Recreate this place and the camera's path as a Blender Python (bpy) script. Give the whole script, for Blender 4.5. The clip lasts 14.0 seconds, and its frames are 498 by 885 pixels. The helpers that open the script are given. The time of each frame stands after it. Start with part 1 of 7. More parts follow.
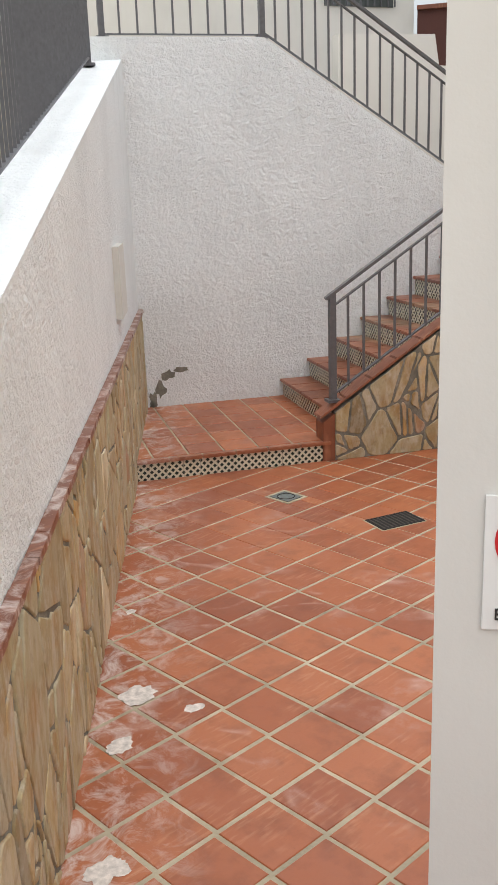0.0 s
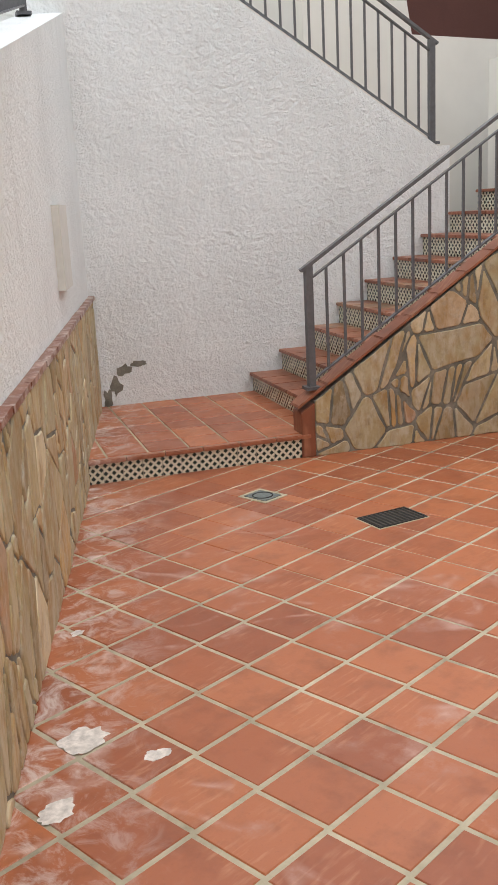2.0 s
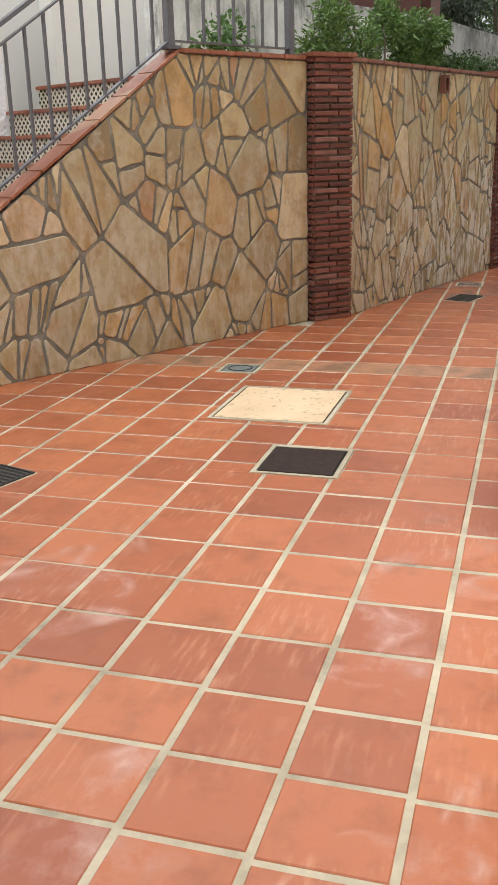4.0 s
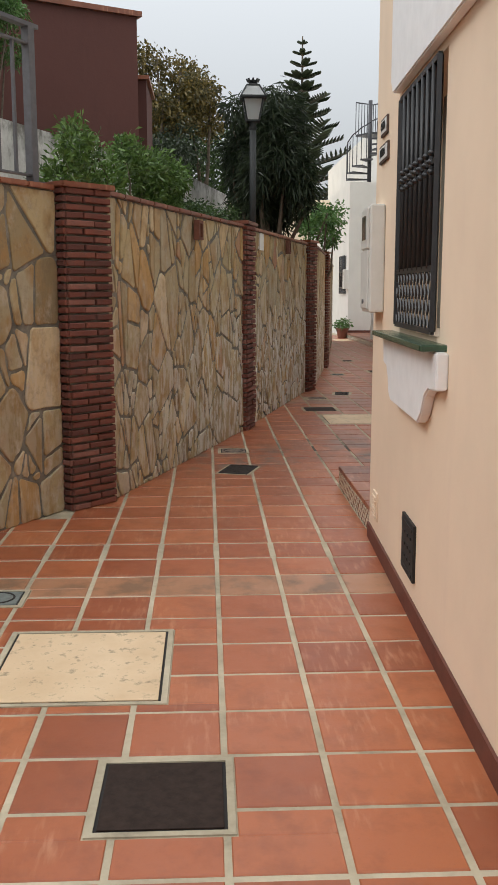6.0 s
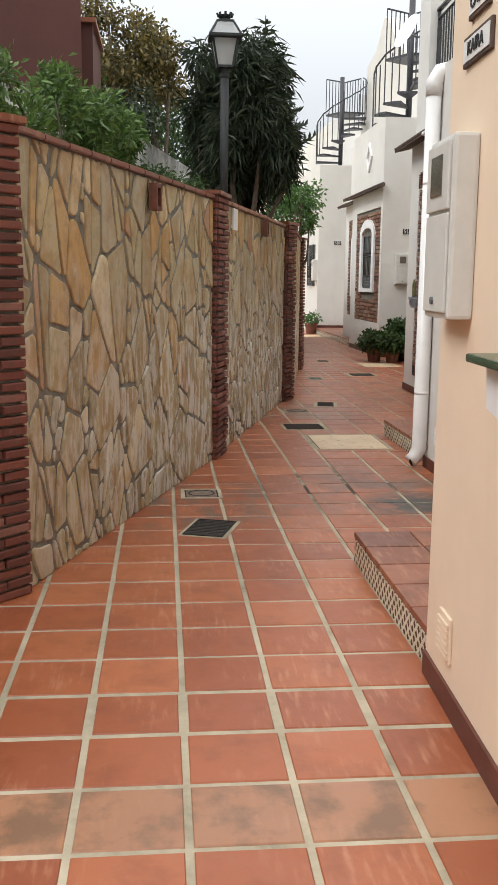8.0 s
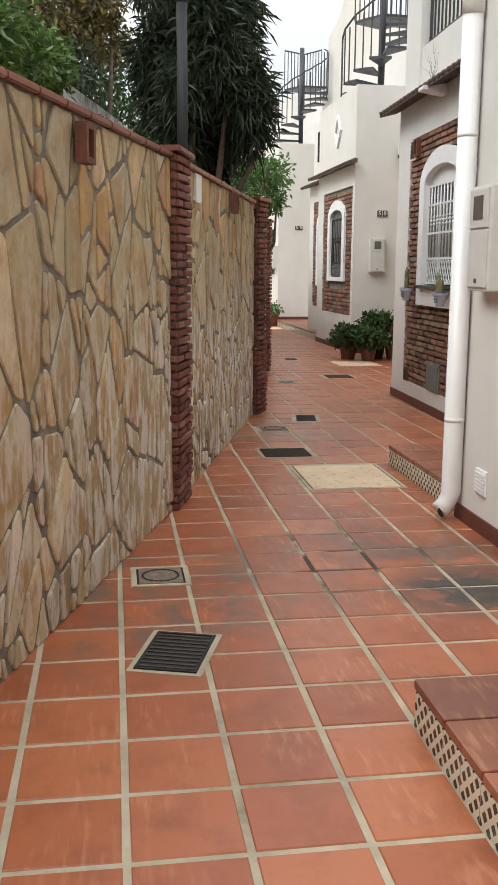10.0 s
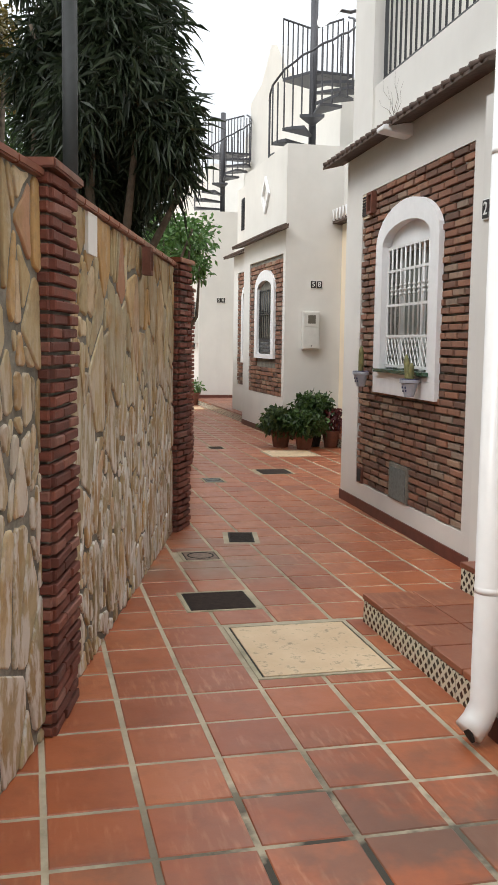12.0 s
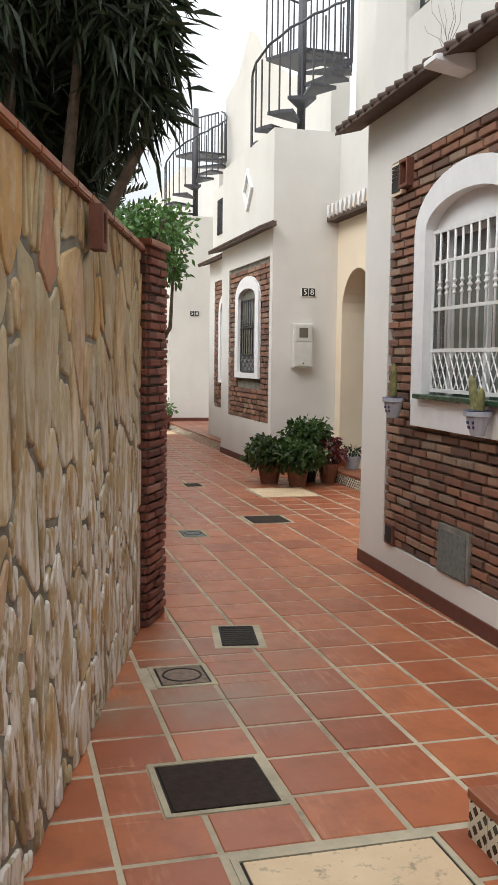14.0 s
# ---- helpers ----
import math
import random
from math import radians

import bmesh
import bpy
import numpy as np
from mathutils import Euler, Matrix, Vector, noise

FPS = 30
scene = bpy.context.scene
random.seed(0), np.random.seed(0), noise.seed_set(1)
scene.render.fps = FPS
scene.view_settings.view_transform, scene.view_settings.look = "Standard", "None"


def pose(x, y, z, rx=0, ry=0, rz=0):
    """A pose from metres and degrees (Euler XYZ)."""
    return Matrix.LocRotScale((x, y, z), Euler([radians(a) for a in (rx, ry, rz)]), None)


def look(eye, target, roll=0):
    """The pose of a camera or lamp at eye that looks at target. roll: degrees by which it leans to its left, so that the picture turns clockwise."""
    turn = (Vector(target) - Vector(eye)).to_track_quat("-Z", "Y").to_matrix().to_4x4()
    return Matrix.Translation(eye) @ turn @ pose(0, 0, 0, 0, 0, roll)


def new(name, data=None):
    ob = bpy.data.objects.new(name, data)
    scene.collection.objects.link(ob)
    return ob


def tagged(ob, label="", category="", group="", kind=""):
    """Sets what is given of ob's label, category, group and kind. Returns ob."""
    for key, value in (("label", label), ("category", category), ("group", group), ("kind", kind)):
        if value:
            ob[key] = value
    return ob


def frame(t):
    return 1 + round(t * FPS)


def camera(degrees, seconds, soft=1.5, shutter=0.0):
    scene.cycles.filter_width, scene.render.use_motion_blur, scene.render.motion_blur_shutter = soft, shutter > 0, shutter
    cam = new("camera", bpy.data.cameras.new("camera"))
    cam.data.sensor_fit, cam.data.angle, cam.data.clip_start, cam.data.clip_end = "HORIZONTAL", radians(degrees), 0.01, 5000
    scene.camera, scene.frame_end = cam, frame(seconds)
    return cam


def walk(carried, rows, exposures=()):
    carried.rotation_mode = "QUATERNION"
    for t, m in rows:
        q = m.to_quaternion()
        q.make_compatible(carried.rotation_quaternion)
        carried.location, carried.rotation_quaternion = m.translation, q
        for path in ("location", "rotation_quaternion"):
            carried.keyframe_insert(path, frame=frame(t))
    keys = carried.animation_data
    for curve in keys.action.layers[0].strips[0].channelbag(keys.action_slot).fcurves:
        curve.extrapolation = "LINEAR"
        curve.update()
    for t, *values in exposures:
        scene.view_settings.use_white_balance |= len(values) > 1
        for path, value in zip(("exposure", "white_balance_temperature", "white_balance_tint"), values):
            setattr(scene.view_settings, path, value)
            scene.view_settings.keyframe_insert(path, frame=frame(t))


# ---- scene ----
cam = camera(29.8, 14.0)
METRES, EYE, TILT, LEAN, TURN = 12.6, 2.545, 0.0, 0.0, -43.5
PATH = [
    (0, (0.064, 0.105, 2.38), (1.397, 1.494, 1.842), -2.0),
    (0.5, (0.247, 0.28, 2.245), (1.536, 1.726, 1.745), -2.9),
    (1, (0.38, 0.457, 2.155), (1.622, 1.917, 1.582), -6.7),
    (1.5, (0.509, 0.641, 2.015), (1.929, 1.94, 1.471), -3.4),
    (2, (0.678, 0.8, 1.873), (2.076, 2.145, 1.387), -2.9),
    (2.3, (0.737, 0.933, 1.834), (2.309, 2.062, 1.33), -1.7),
    (2.5, (0.78, 0.995, 1.787), (2.44, 2.005, 1.315), -2.1),
    (2.7, (0.9, 1.075, 1.726), (2.57, 1.986, 1.108), -3.7),
    (3, (1.019, 1.139, 1.623), (2.788, 1.972, 1.202), -3.5),
    (3.2, (1.119, 1.199, 1.573), (2.887, 1.935, 0.996), -0.6),
    (5.3, (2.672, 2.276, 1.399), (4.602, 2.496, 0.922), -0.7),
    (5.5, (2.834, 2.335, 1.415), (4.774, 2.466, 0.947), 0.0),
    (6, (3.234, 2.456, 1.441), (5.205, 2.367, 1.118), 0.0),
    (6.5, (3.766, 2.482, 1.412), (5.729, 2.391, 1.041), 0.1),
    (7, (4.301, 2.501, 1.412), (6.259, 2.314, 1.051), 0.8),
    (7.5, (4.828, 2.493, 1.412), (6.786, 2.276, 1.067), 0.5),
    (7.7, (5.039, 2.478, 1.419), (7.002, 2.299, 1.079), 0.6),
    (9.8, (7.1, 2.452, 1.465), (9.047, 2.201, 1.085), 0.6),
    (10, (7.297, 2.416, 1.437), (9.244, 2.135, 1.072), 0.4),
    (10.5, (7.774, 2.336, 1.467), (9.729, 2.052, 1.154), 1.3),
    (11, (8.272, 2.284, 1.493), (10.222, 1.943, 1.212), 0.9),
    (11.5, (8.799, 2.2, 1.492), (10.753, 1.844, 1.256), 0.4),
    (12, (9.322, 2.124, 1.482), (11.258, 1.671, 1.27), 0.8),
    (12.5, (9.853, 2.011, 1.474), (11.777, 1.513, 1.248), 0.3),
    (13, (10.351, 1.91, 1.49), (12.275, 1.385, 1.341), 1.9),
    (13.5, (10.865, 1.849, 1.487), (12.764, 1.236, 1.352), 1.5),
    (14, (11.416, 1.804, 1.475), (13.34, 1.287, 1.301), 0.7),
]
walk(cam, [(t, look(eye, target, roll)) for t, eye, target, roll in PATH], [(0.0, 0.60), (1.5, 0.53), (3.0, 1.04), (5.5, 0.56), (6.5, 0.33), (7.5, 0.66), (10.0, 0.86), (12.0, 0.88), (14.0, 0.90)])

# ---- world and light: a bright overcast sky ----
world = bpy.data.worlds.new("sky")
world.use_nodes = True
scene.world = world
wn = world.node_tree.nodes
wl = world.node_tree.links
wn.clear()
wout = wn.new("ShaderNodeOutputWorld")
wsky = wn.new("ShaderNodeTexSky")
wsky.sky_type = "NISHITA"
wsky.sun_disc = False
wsky.sun_elevation = radians(58)
wsky.sun_rotation = radians(200)
wsky.dust_density = 5.0
wsky.air_density = 1.0
wsky.ozone_density = 1.0
wbg = wn.new("ShaderNodeBackground")
wbg.inputs["Strength"].default_value = 0.10
wmix = wn.new("ShaderNodeMixShader")
wcl = wn.new("ShaderNodeBackground")
wcl.inputs["Color"].default_value = (0.86, 0.895, 0.92, 1)
# an overcast sky is about three times as bright overhead as at the horizon
wtc = wn.new("ShaderNodeTexCoord")
wsep = wn.new("ShaderNodeSeparateXYZ")
wup = wn.new("ShaderNodeMapRange")
wup.inputs["From Min"].default_value = 0.0
wup.inputs["From Max"].default_value = 1.0
wup.inputs["To Min"].default_value = 0.37
wup.inputs["To Max"].default_value = 1.92
wl.new(wtc.outputs["Generated"], wsep.inputs[0])
wl.new(wsep.outputs[2], wup.inputs["Value"])
wl.new(wup.outputs[0], wcl.inputs["Strength"])
wmix.inputs[0].default_value = 0.82
wl.new(wsky.outputs[0], wbg.inputs[0])
wl.new(wbg.outputs[0], wmix.inputs[1])
wl.new(wcl.outputs[0], wmix.inputs[2])
wl.new(wmix.outputs[0], wout.inputs[0])

sun_data = bpy.data.lights.new("sun", "SUN")
sun_data.energy = 0.8
sun_data.angle = radians(25)
sun_data.color = (1.0, 0.97, 0.93)
sun = new("sun", sun_data)
sun.matrix_world = look((0, 0, 20), (9.0, -19.0, 0.0))


# ---- materials ----
def material(name, build):
    m = bpy.data.materials.new(name)
    m.use_nodes = True
    nt = m.node_tree
    b = nt.nodes["Principled BSDF"]
    build(nt, b)
    return m


def node(nt, kind, **values):
    n = nt.nodes.new(kind)
    for key, value in values.items():
        n.inputs[key].default_value = value
    return n


def coords(nt, world_space=False):
    return nt.nodes.new("ShaderNodeNewGeometry").outputs["Position"]


def noise_fac(nt, vec, scale, detail=4.0, rough=0.6):
    n = node(nt, "ShaderNodeTexNoise", Scale=scale, Detail=detail, Roughness=rough)
    nt.links.new(vec, n.inputs["Vector"])
    return n.outputs["Fac"]


def ramp(nt, fac, stops):
    r = nt.nodes.new("ShaderNodeValToRGB")
    e = r.color_ramp.elements
    while len(e) < len(stops):
        e.new(0.5)
    for el, (p, c) in zip(e, stops):
        el.position = p
        el.color = (*c, 1)
    nt.links.new(fac, r.inputs[0])
    return r.outputs[0]


def mix(nt, a, b, fac, mode="MIX"):
    n = nt.nodes.new("ShaderNodeMix")
    n.data_type = "RGBA"
    n.blend_type = mode
    for value, sock in ((fac, n.inputs[0]), (a, n.inputs[6]), (b, n.inputs[7])):
        if isinstance(value, bpy.types.NodeSocket):
            nt.links.new(value, sock)
        elif isinstance(value, tuple):
            sock.default_value = (*value, 1)
        else:
            sock.default_value = value
    return n.outputs[2]


def bump(nt, b, fac, strength, distance=0.01, chain=None):
    n = node(nt, "ShaderNodeBump", Strength=strength, Distance=distance)
    nt.links.new(fac, n.inputs["Height"])
    if chain:
        nt.links.new(chain, n.inputs["Normal"])
    nt.links.new(n.outputs[0], b.inputs["Normal"])
    return n.outputs[0]


def plain(name, colour, rough=0.6, metal=0.0, vary=0.12, scale=12.0, relief=0.15, fine=60.0):
    """A painted or cast surface with faint blotches and fine relief."""
    def build(nt, b):
        p = coords(nt)
        dark = tuple(c * (1 - vary) for c in colour)
        light = tuple(min(1.0, c * (1 + vary)) for c in colour)
        c1 = ramp(nt, noise_fac(nt, p, scale), [(0.3, dark), (0.7, light)])
        nt.links.new(c1, b.inputs["Base Color"])
        b.inputs["Roughness"].default_value = rough
        b.inputs["Metallic"].default_value = metal
        bump(nt, b, noise_fac(nt, p, fine, 3.0), relief, 0.003)
    return material(name, build)


def stucco(name, colour, dirt, rough_relief, grain=22.0, dist=0.012):
    """Painted render: coarse trowelled relief, fine grain, large faint stains and drips."""
    def build(nt, b):
        p = coords(nt)
        mp = nt.nodes.new("ShaderNodeMapping")
        mp.inputs["Scale"].default_value = (1.0, 1.0, 0.22)
        nt.links.new(p, mp.inputs["Vector"])
        streak = noise_fac(nt, mp.outputs[0], 3.2, 5.0, 0.65)
        blot = noise_fac(nt, p, 1.1, 4.0, 0.6)
        base = mix(nt, colour, tuple(c * 0.90 for c in colour), ramp(nt, blot, [(0.40, (0, 0, 0)), (0.72, (1, 1, 1))]))
        c2 = mix(nt, base, dirt, ramp(nt, streak, [(0.56, (0, 0, 0)), (0.86, (0.55, 0.55, 0.55))]))
        nt.links.new(c2, b.inputs["Base Color"])
        b.inputs["Roughness"].default_value = 0.88
        ch = None
        f1 = noise_fac(nt, p, grain, 5.0, 0.7)
        ch = bump(nt, b, f1, rough_relief, dist)
        v = node(nt, "ShaderNodeTexVoronoi", Scale=grain * 2.6)
        nt.links.new(p, v.inputs["Vector"])
        bump(nt, b, v.outputs["Distance"], rough_relief * 0.22, dist * 0.3, ch)
    return material(name, build)


M_ROUGHCAST = stucco("white_roughcast", (0.83, 0.855, 0.865), (0.58, 0.60, 0.60), 0.75, 16.0, 0.06)
M_WHITE = stucco("white_render", (0.69, 0.67, 0.63), (0.60, 0.58, 0.54), 0.25, 9.0, 0.008)
M_PEACH = stucco("peach_render", (0.80, 0.635, 0.475), (0.68, 0.52, 0.42), 0.22, 14.0, 0.005)
M_CREAM_WALL = stucco("cream_render", (0.82, 0.70, 0.53), (0.70, 0.60, 0.46), 0.22, 14.0, 0.005)
def garden_wall_build(nt, b):
    """Old limewash: broad grey weathering, black mould in spots, streaks and along the top."""
    p = coords(nt)
    c = ramp(nt, noise_fac(nt, p, 1.8, 6.0, 0.7), [(0.35, (0.30, 0.30, 0.28)), (0.55, (0.50, 0.50, 0.48)), (0.75, (0.68, 0.68, 0.66))])
    mp = nt.nodes.new("ShaderNodeMapping")
    mp.inputs["Scale"].default_value = (1.0, 1.0, 0.3)
    nt.links.new(p, mp.inputs["Vector"])
    c = mix(nt, c, (0.10, 0.095, 0.075), ramp(nt, noise_fac(nt, mp.outputs[0], 7.0, 7.0, 0.75), [(0.52, (0, 0, 0)), (0.66, (0.85, 0.85, 0.85))]))
    sz = nt.nodes.new("ShaderNodeSeparateXYZ")
    nt.links.new(p, sz.inputs[0])
    top = node(nt, "ShaderNodeMapRange")
    top.inputs["From Min"].default_value = 2.72
    top.inputs["From Max"].default_value = 2.86
    nt.links.new(sz.outputs[2], top.inputs["Value"])
    c = mix(nt, c, (0.09, 0.085, 0.07), mix(nt, (0, 0, 0), top.outputs[0], ramp(nt, noise_fac(nt, p, 9.0, 5.0, 0.7), [(0.40, (0, 0, 0)), (0.60, (1, 1, 1))])))
    nt.links.new(c, b.inputs["Base Color"])
    b.inputs["Roughness"].default_value = 0.92
    bump(nt, b, noise_fac(nt, p, 22.0, 5.0, 0.7), 0.5, 0.012)


M_GARDEN_WALL = material("weathered_white_wall", garden_wall_build)
M_MAROON = stucco("maroon_render", (0.105, 0.040, 0.032), (0.07, 0.028, 0.024), 0.5, 10.0, 0.01)
M_TRIM_WHITE = plain("white_trim_paint", (0.80, 0.80, 0.80), 0.55, vary=0.04, relief=0.12)
M_RAIL = plain("grey_rail_paint", (0.105, 0.105, 0.115), 0.42, 0.1, 0.15, 25, 0.08)
M_LAMP = plain("dark_green_grey_lamp_paint", (0.020, 0.023, 0.023), 0.65, 0.0, 0.2, 25, 0.1)
M_BLACK_IRON = plain("black_iron_paint", (0.028, 0.028, 0.030), 0.42, 0.2, 0.2, 25, 0.1)
M_WHITE_IRON = plain("white_iron_paint", (0.76, 0.76, 0.75), 0.4, 0.0, 0.05, 25, 0.08)
M_GRATE = plain("dark_cast_iron", (0.020, 0.016, 0.014), 0.85, 0.0, 0.3, 40, 0.4)
M_GRATE_BAR = plain("worn_cast_iron", (0.055, 0.045, 0.038), 0.7, 0.2, 0.3, 40, 0.4)
# near-black that stands in for the shade inside drains, gaps, vents and the pipe
M_HOLE = plain("drain_shadow_pit", (0.02, 0.018, 0.016), 0.9)
def chequer_build(nt, b):
    p = coords(nt)
    mp = nt.nodes.new("ShaderNodeMapping")
    mp.inputs["Rotation"].default_value = (0, 0, radians(45))
    nt.links.new(p, mp.inputs["Vector"])
    ck = node(nt, "ShaderNodeTexChecker", Scale=46.0)
    nt.links.new(mp.outputs[0], ck.inputs["Vector"])
    nt.links.new(ramp(nt, noise_fac(nt, p, 25.0), [(0.3, (0.020, 0.012, 0.009)), (0.7, (0.040, 0.025, 0.019))]), b.inputs["Base Color"])
    b.inputs["Roughness"].default_value = 0.85
    b.inputs["Specular IOR Level"].default_value = 0.25
    bump(nt, b, ck.outputs["Fac"], 0.6, 0.003)


M_BROWN_LID = material("brown_chequered_lid", chequer_build)
M_GREY_LID = plain("grey_green_lid", (0.16, 0.18, 0.17), 0.7, 0.2, 0.25, 40, 0.3)
M_GREY_PLATE = plain("weathered_grey_plate", (0.20, 0.145, 0.11), 0.75, 0.0, 0.35, 30, 0.4)
M_PVC = plain("white_pvc", (0.78, 0.77, 0.75), 0.3, vary=0.03, relief=0.03)
M_BOX = plain("beige_meter_box", (0.62, 0.61, 0.57), 0.45, vary=0.05, relief=0.05)
M_BOX_WINDOW = plain("smoked_meter_window", (0.12, 0.11, 0.09), 0.15, vary=0.1)
M_TERRA_POT = plain("terracotta_pot", (0.17, 0.06, 0.035), 0.7, vary=0.25, relief=0.3)
M_ORANGE_POT = plain("orange_plastic_pot", (0.42, 0.10, 0.03), 0.45, vary=0.1)
M_GREEN_GLAZE = plain("green_glazed_tile", (0.035, 0.075, 0.045), 0.25, vary=0.3, scale=20)
M_DARK_WOOD = plain("dark_eave_tile", (0.085, 0.055, 0.042), 0.8, vary=0.4, scale=18, relief=0.5)
M_CURTAIN = plain("pale_curtain", (0.17, 0.18, 0.16), 0.9, vary=0.15, scale=5)
M_BLIND = plain("grey_blind", (0.17, 0.165, 0.14), 0.7, vary=0.1)
M_SIGN_WHITE = plain("sign_white", (0.78, 0.78, 0.76), 0.35, vary=0.03)
M_SIGN_RED = plain("sign_red", (0.55, 0.02, 0.025), 0.35, vary=0.05)
M_SIGN_ORANGE = plain("sign_orange", (0.65, 0.20, 0.04), 0.35, vary=0.05)
M_SIGN_BLACK = plain("sign_black", (0.02, 0.02, 0.02), 0.35, vary=0.05)
M_SKIRT = plain("brown_red_skirting", (0.12, 0.038, 0.026), 0.6, vary=0.2)
M_CLAY_BOX = plain("fired_clay_box", (0.14, 0.052, 0.032), 0.8, vary=0.35, relief=0.4)
M_BARK = plain("bark", (0.11, 0.085, 0.06), 0.9, vary=0.4, scale=20, relief=0.8)
M_POTBLUE = plain("white_blue_glazed_pot", (0.40, 0.42, 0.47), 0.3, vary=0.1)
M_BLUE = plain("cobalt_glaze", (0.03, 0.04, 0.12), 0.3)
M_CACTUS = plain("cactus_green", (0.17, 0.16, 0.06), 0.7, vary=0.4, scale=30)
M_RESIDUE = plain("white_plaster_residue", (0.66, 0.60, 0.55), 0.9, vary=0.25, scale=30, relief=0.5)


def patch(nt, p, centre, outer, inner, scale, low, high):
    """A blotchy mask round a point of the plan."""
    d = nt.nodes.new("ShaderNodeVectorMath")
    d.operation = "DISTANCE"
    nt.links.new(p, d.inputs[0])
    d.inputs[1].default_value = centre
    r = node(nt, "ShaderNodeMapRange")
    r.inputs["From Min"].default_value = inner
    r.inputs["From Max"].default_value = outer
    r.inputs["To Min"].default_value = 1.0
    r.inputs["To Max"].default_value = 0.0
    nt.links.new(d.outputs["Value"], r.inputs["Value"])
    return mix(nt, (0, 0, 0), r.outputs[0], ramp(nt, noise_fac(nt, p, scale, 5.0), [(low, (0, 0, 0)), (high, (1, 1, 1))]))


def tile_build(base, dark, light):
    def build(nt, b):
        p = coords(nt)
        info = nt.nodes.new("ShaderNodeObjectInfo").outputs["Random"]
        tint = ramp(nt, info, [(0.0, dark), (0.45, base), (1.0, light)])
        blotch = noise_fac(nt, p, 5.0, 5.0, 0.65)
        c = mix(nt, tint, tuple(x * 0.66 for x in dark), ramp(nt, blotch, [(0.48, (0, 0, 0)), (0.80, (0.75, 0.75, 0.75))]))
        mp = nt.nodes.new("ShaderNodeMapping")
        mp.inputs["Scale"].default_value = (4.5, 24.0, 1.0)
        nt.links.new(p, mp.inputs["Vector"])
        worn = noise_fac(nt, mp.outputs[0], 1.6, 3.0, 0.5)
        rubbed = mix(nt, (0, 0, 0), ramp(nt, worn, [(0.50, (0, 0, 0)), (0.72, (0.45, 0.45, 0.45))]), ramp(nt, noise_fac(nt, p, 2.3, 3.0), [(0.48, (0, 0, 0)), (0.60, (1, 1, 1))]))
        c = mix(nt, c, (0.60, 0.30, 0.17), rubbed)
        fine = noise_fac(nt, p, 90.0, 3.0, 0.7)
        c = mix(nt, c, (0.18, 0.06, 0.035), ramp(nt, fine, [(0.60, (0, 0, 0)), (0.80, (0.35, 0.35, 0.35))]))
        # lime bloom along the foot of the yard wall, faint rubbed arcs, a damp patch in the alley
        def plane_fade(normal, offset, near, far):
            d = nt.nodes.new("ShaderNodeVectorMath")
            d.operation = "DOT_PRODUCT"
            nt.links.new(p, d.inputs[0])
            d.inputs[1].default_value = normal
            r2 = node(nt, "ShaderNodeMapRange")
            r2.inputs["From Min"].default_value = offset + near
            r2.inputs["From Max"].default_value = offset + far
            r2.inputs["To Min"].default_value = 1.0
            r2.inputs["To Max"].default_value = 0.0
            nt.links.new(d.outputs["Value"], r2.inputs["Value"])
            return r2.outputs[0]

        def times(a, k):
            n2 = nt.nodes.new("ShaderNodeMath")
            n2.operation = "MULTIPLY"
            nt.links.new(a, n2.inputs[0])
            if isinstance(k, bpy.types.NodeSocket):
                nt.links.new(k, n2.inputs[1])
            else:
                n2.inputs[1].default_value = k
            return n2.outputs[0]
        fade = plane_fade((0.7515, -0.6597, 0.0), 1.46 * 0.7515 - 2.67 * 0.6597, 0.05, 0.60)
        n3 = node(nt, "ShaderNodeTexNoise", Scale=6.0, Detail=7.0, Roughness=0.7, Distortion=1.4)
        nt.links.new(p, n3.inputs["Vector"])
        bloom = times(times(ramp(nt, n3.outputs["Fac"], [(0.47, (0, 0, 0)), (0.64, (1, 1, 1))]), fade), 0.75)
        c = mix(nt, c, (0.70, 0.62, 0.58), bloom)
        n4 = node(nt, "ShaderNodeTexNoise", Scale=1.5, Detail=2.0, Roughness=0.4, Distortion=1.2)
        nt.links.new(p, n4.inputs["Vector"])
        yard_only = plane_fade((1.0, 0.0, 0.0), 0.0, 4.4, 5.4)
        arcs = times(times(ramp(nt, n4.outputs["Fac"], [(0.54, (0, 0, 0)), (0.60, (1, 1, 1)), (0.64, (0, 0, 0))]), times(ramp(nt, blotch, [(0.45, (0, 0, 0)), (0.65, (1, 1, 1))]), 0.42)), yard_only)
        c = mix(nt, c, (0.74, 0.50, 0.42), arcs)
        dist = nt.nodes.new("ShaderNodeVectorMath")
        dist.operation = "DISTANCE"
        nt.links.new(p, dist.inputs[0])
        dist.inputs[1].default_value = (11.75, 0.85, 0.0)
        dr = node(nt, "ShaderNodeMapRange")
        dr.inputs["From Min"].default_value = 0.1
        dr.inputs["From Max"].default_value = 1.1
        dr.inputs["To Min"].default_value = 1.0
        dr.inputs["To Max"].default_value = 0.0
        nt.links.new(dist.outputs["Value"], dr.inputs["Value"])
        damp = times(times(ramp(nt, noise_fac(nt, p, 3.0, 4.0), [(0.42, (0, 0, 0)), (0.56, (1, 1, 1))]), dr.outputs[0]), 0.8)
        c = mix(nt, c, (0.12, 0.075, 0.055), damp)
        c = mix(nt, c, (0.045, 0.038, 0.03), patch(nt, p, (11.20, 0.84, 0.0), 0.42, 0.16, 4.5, 0.40, 0.47))
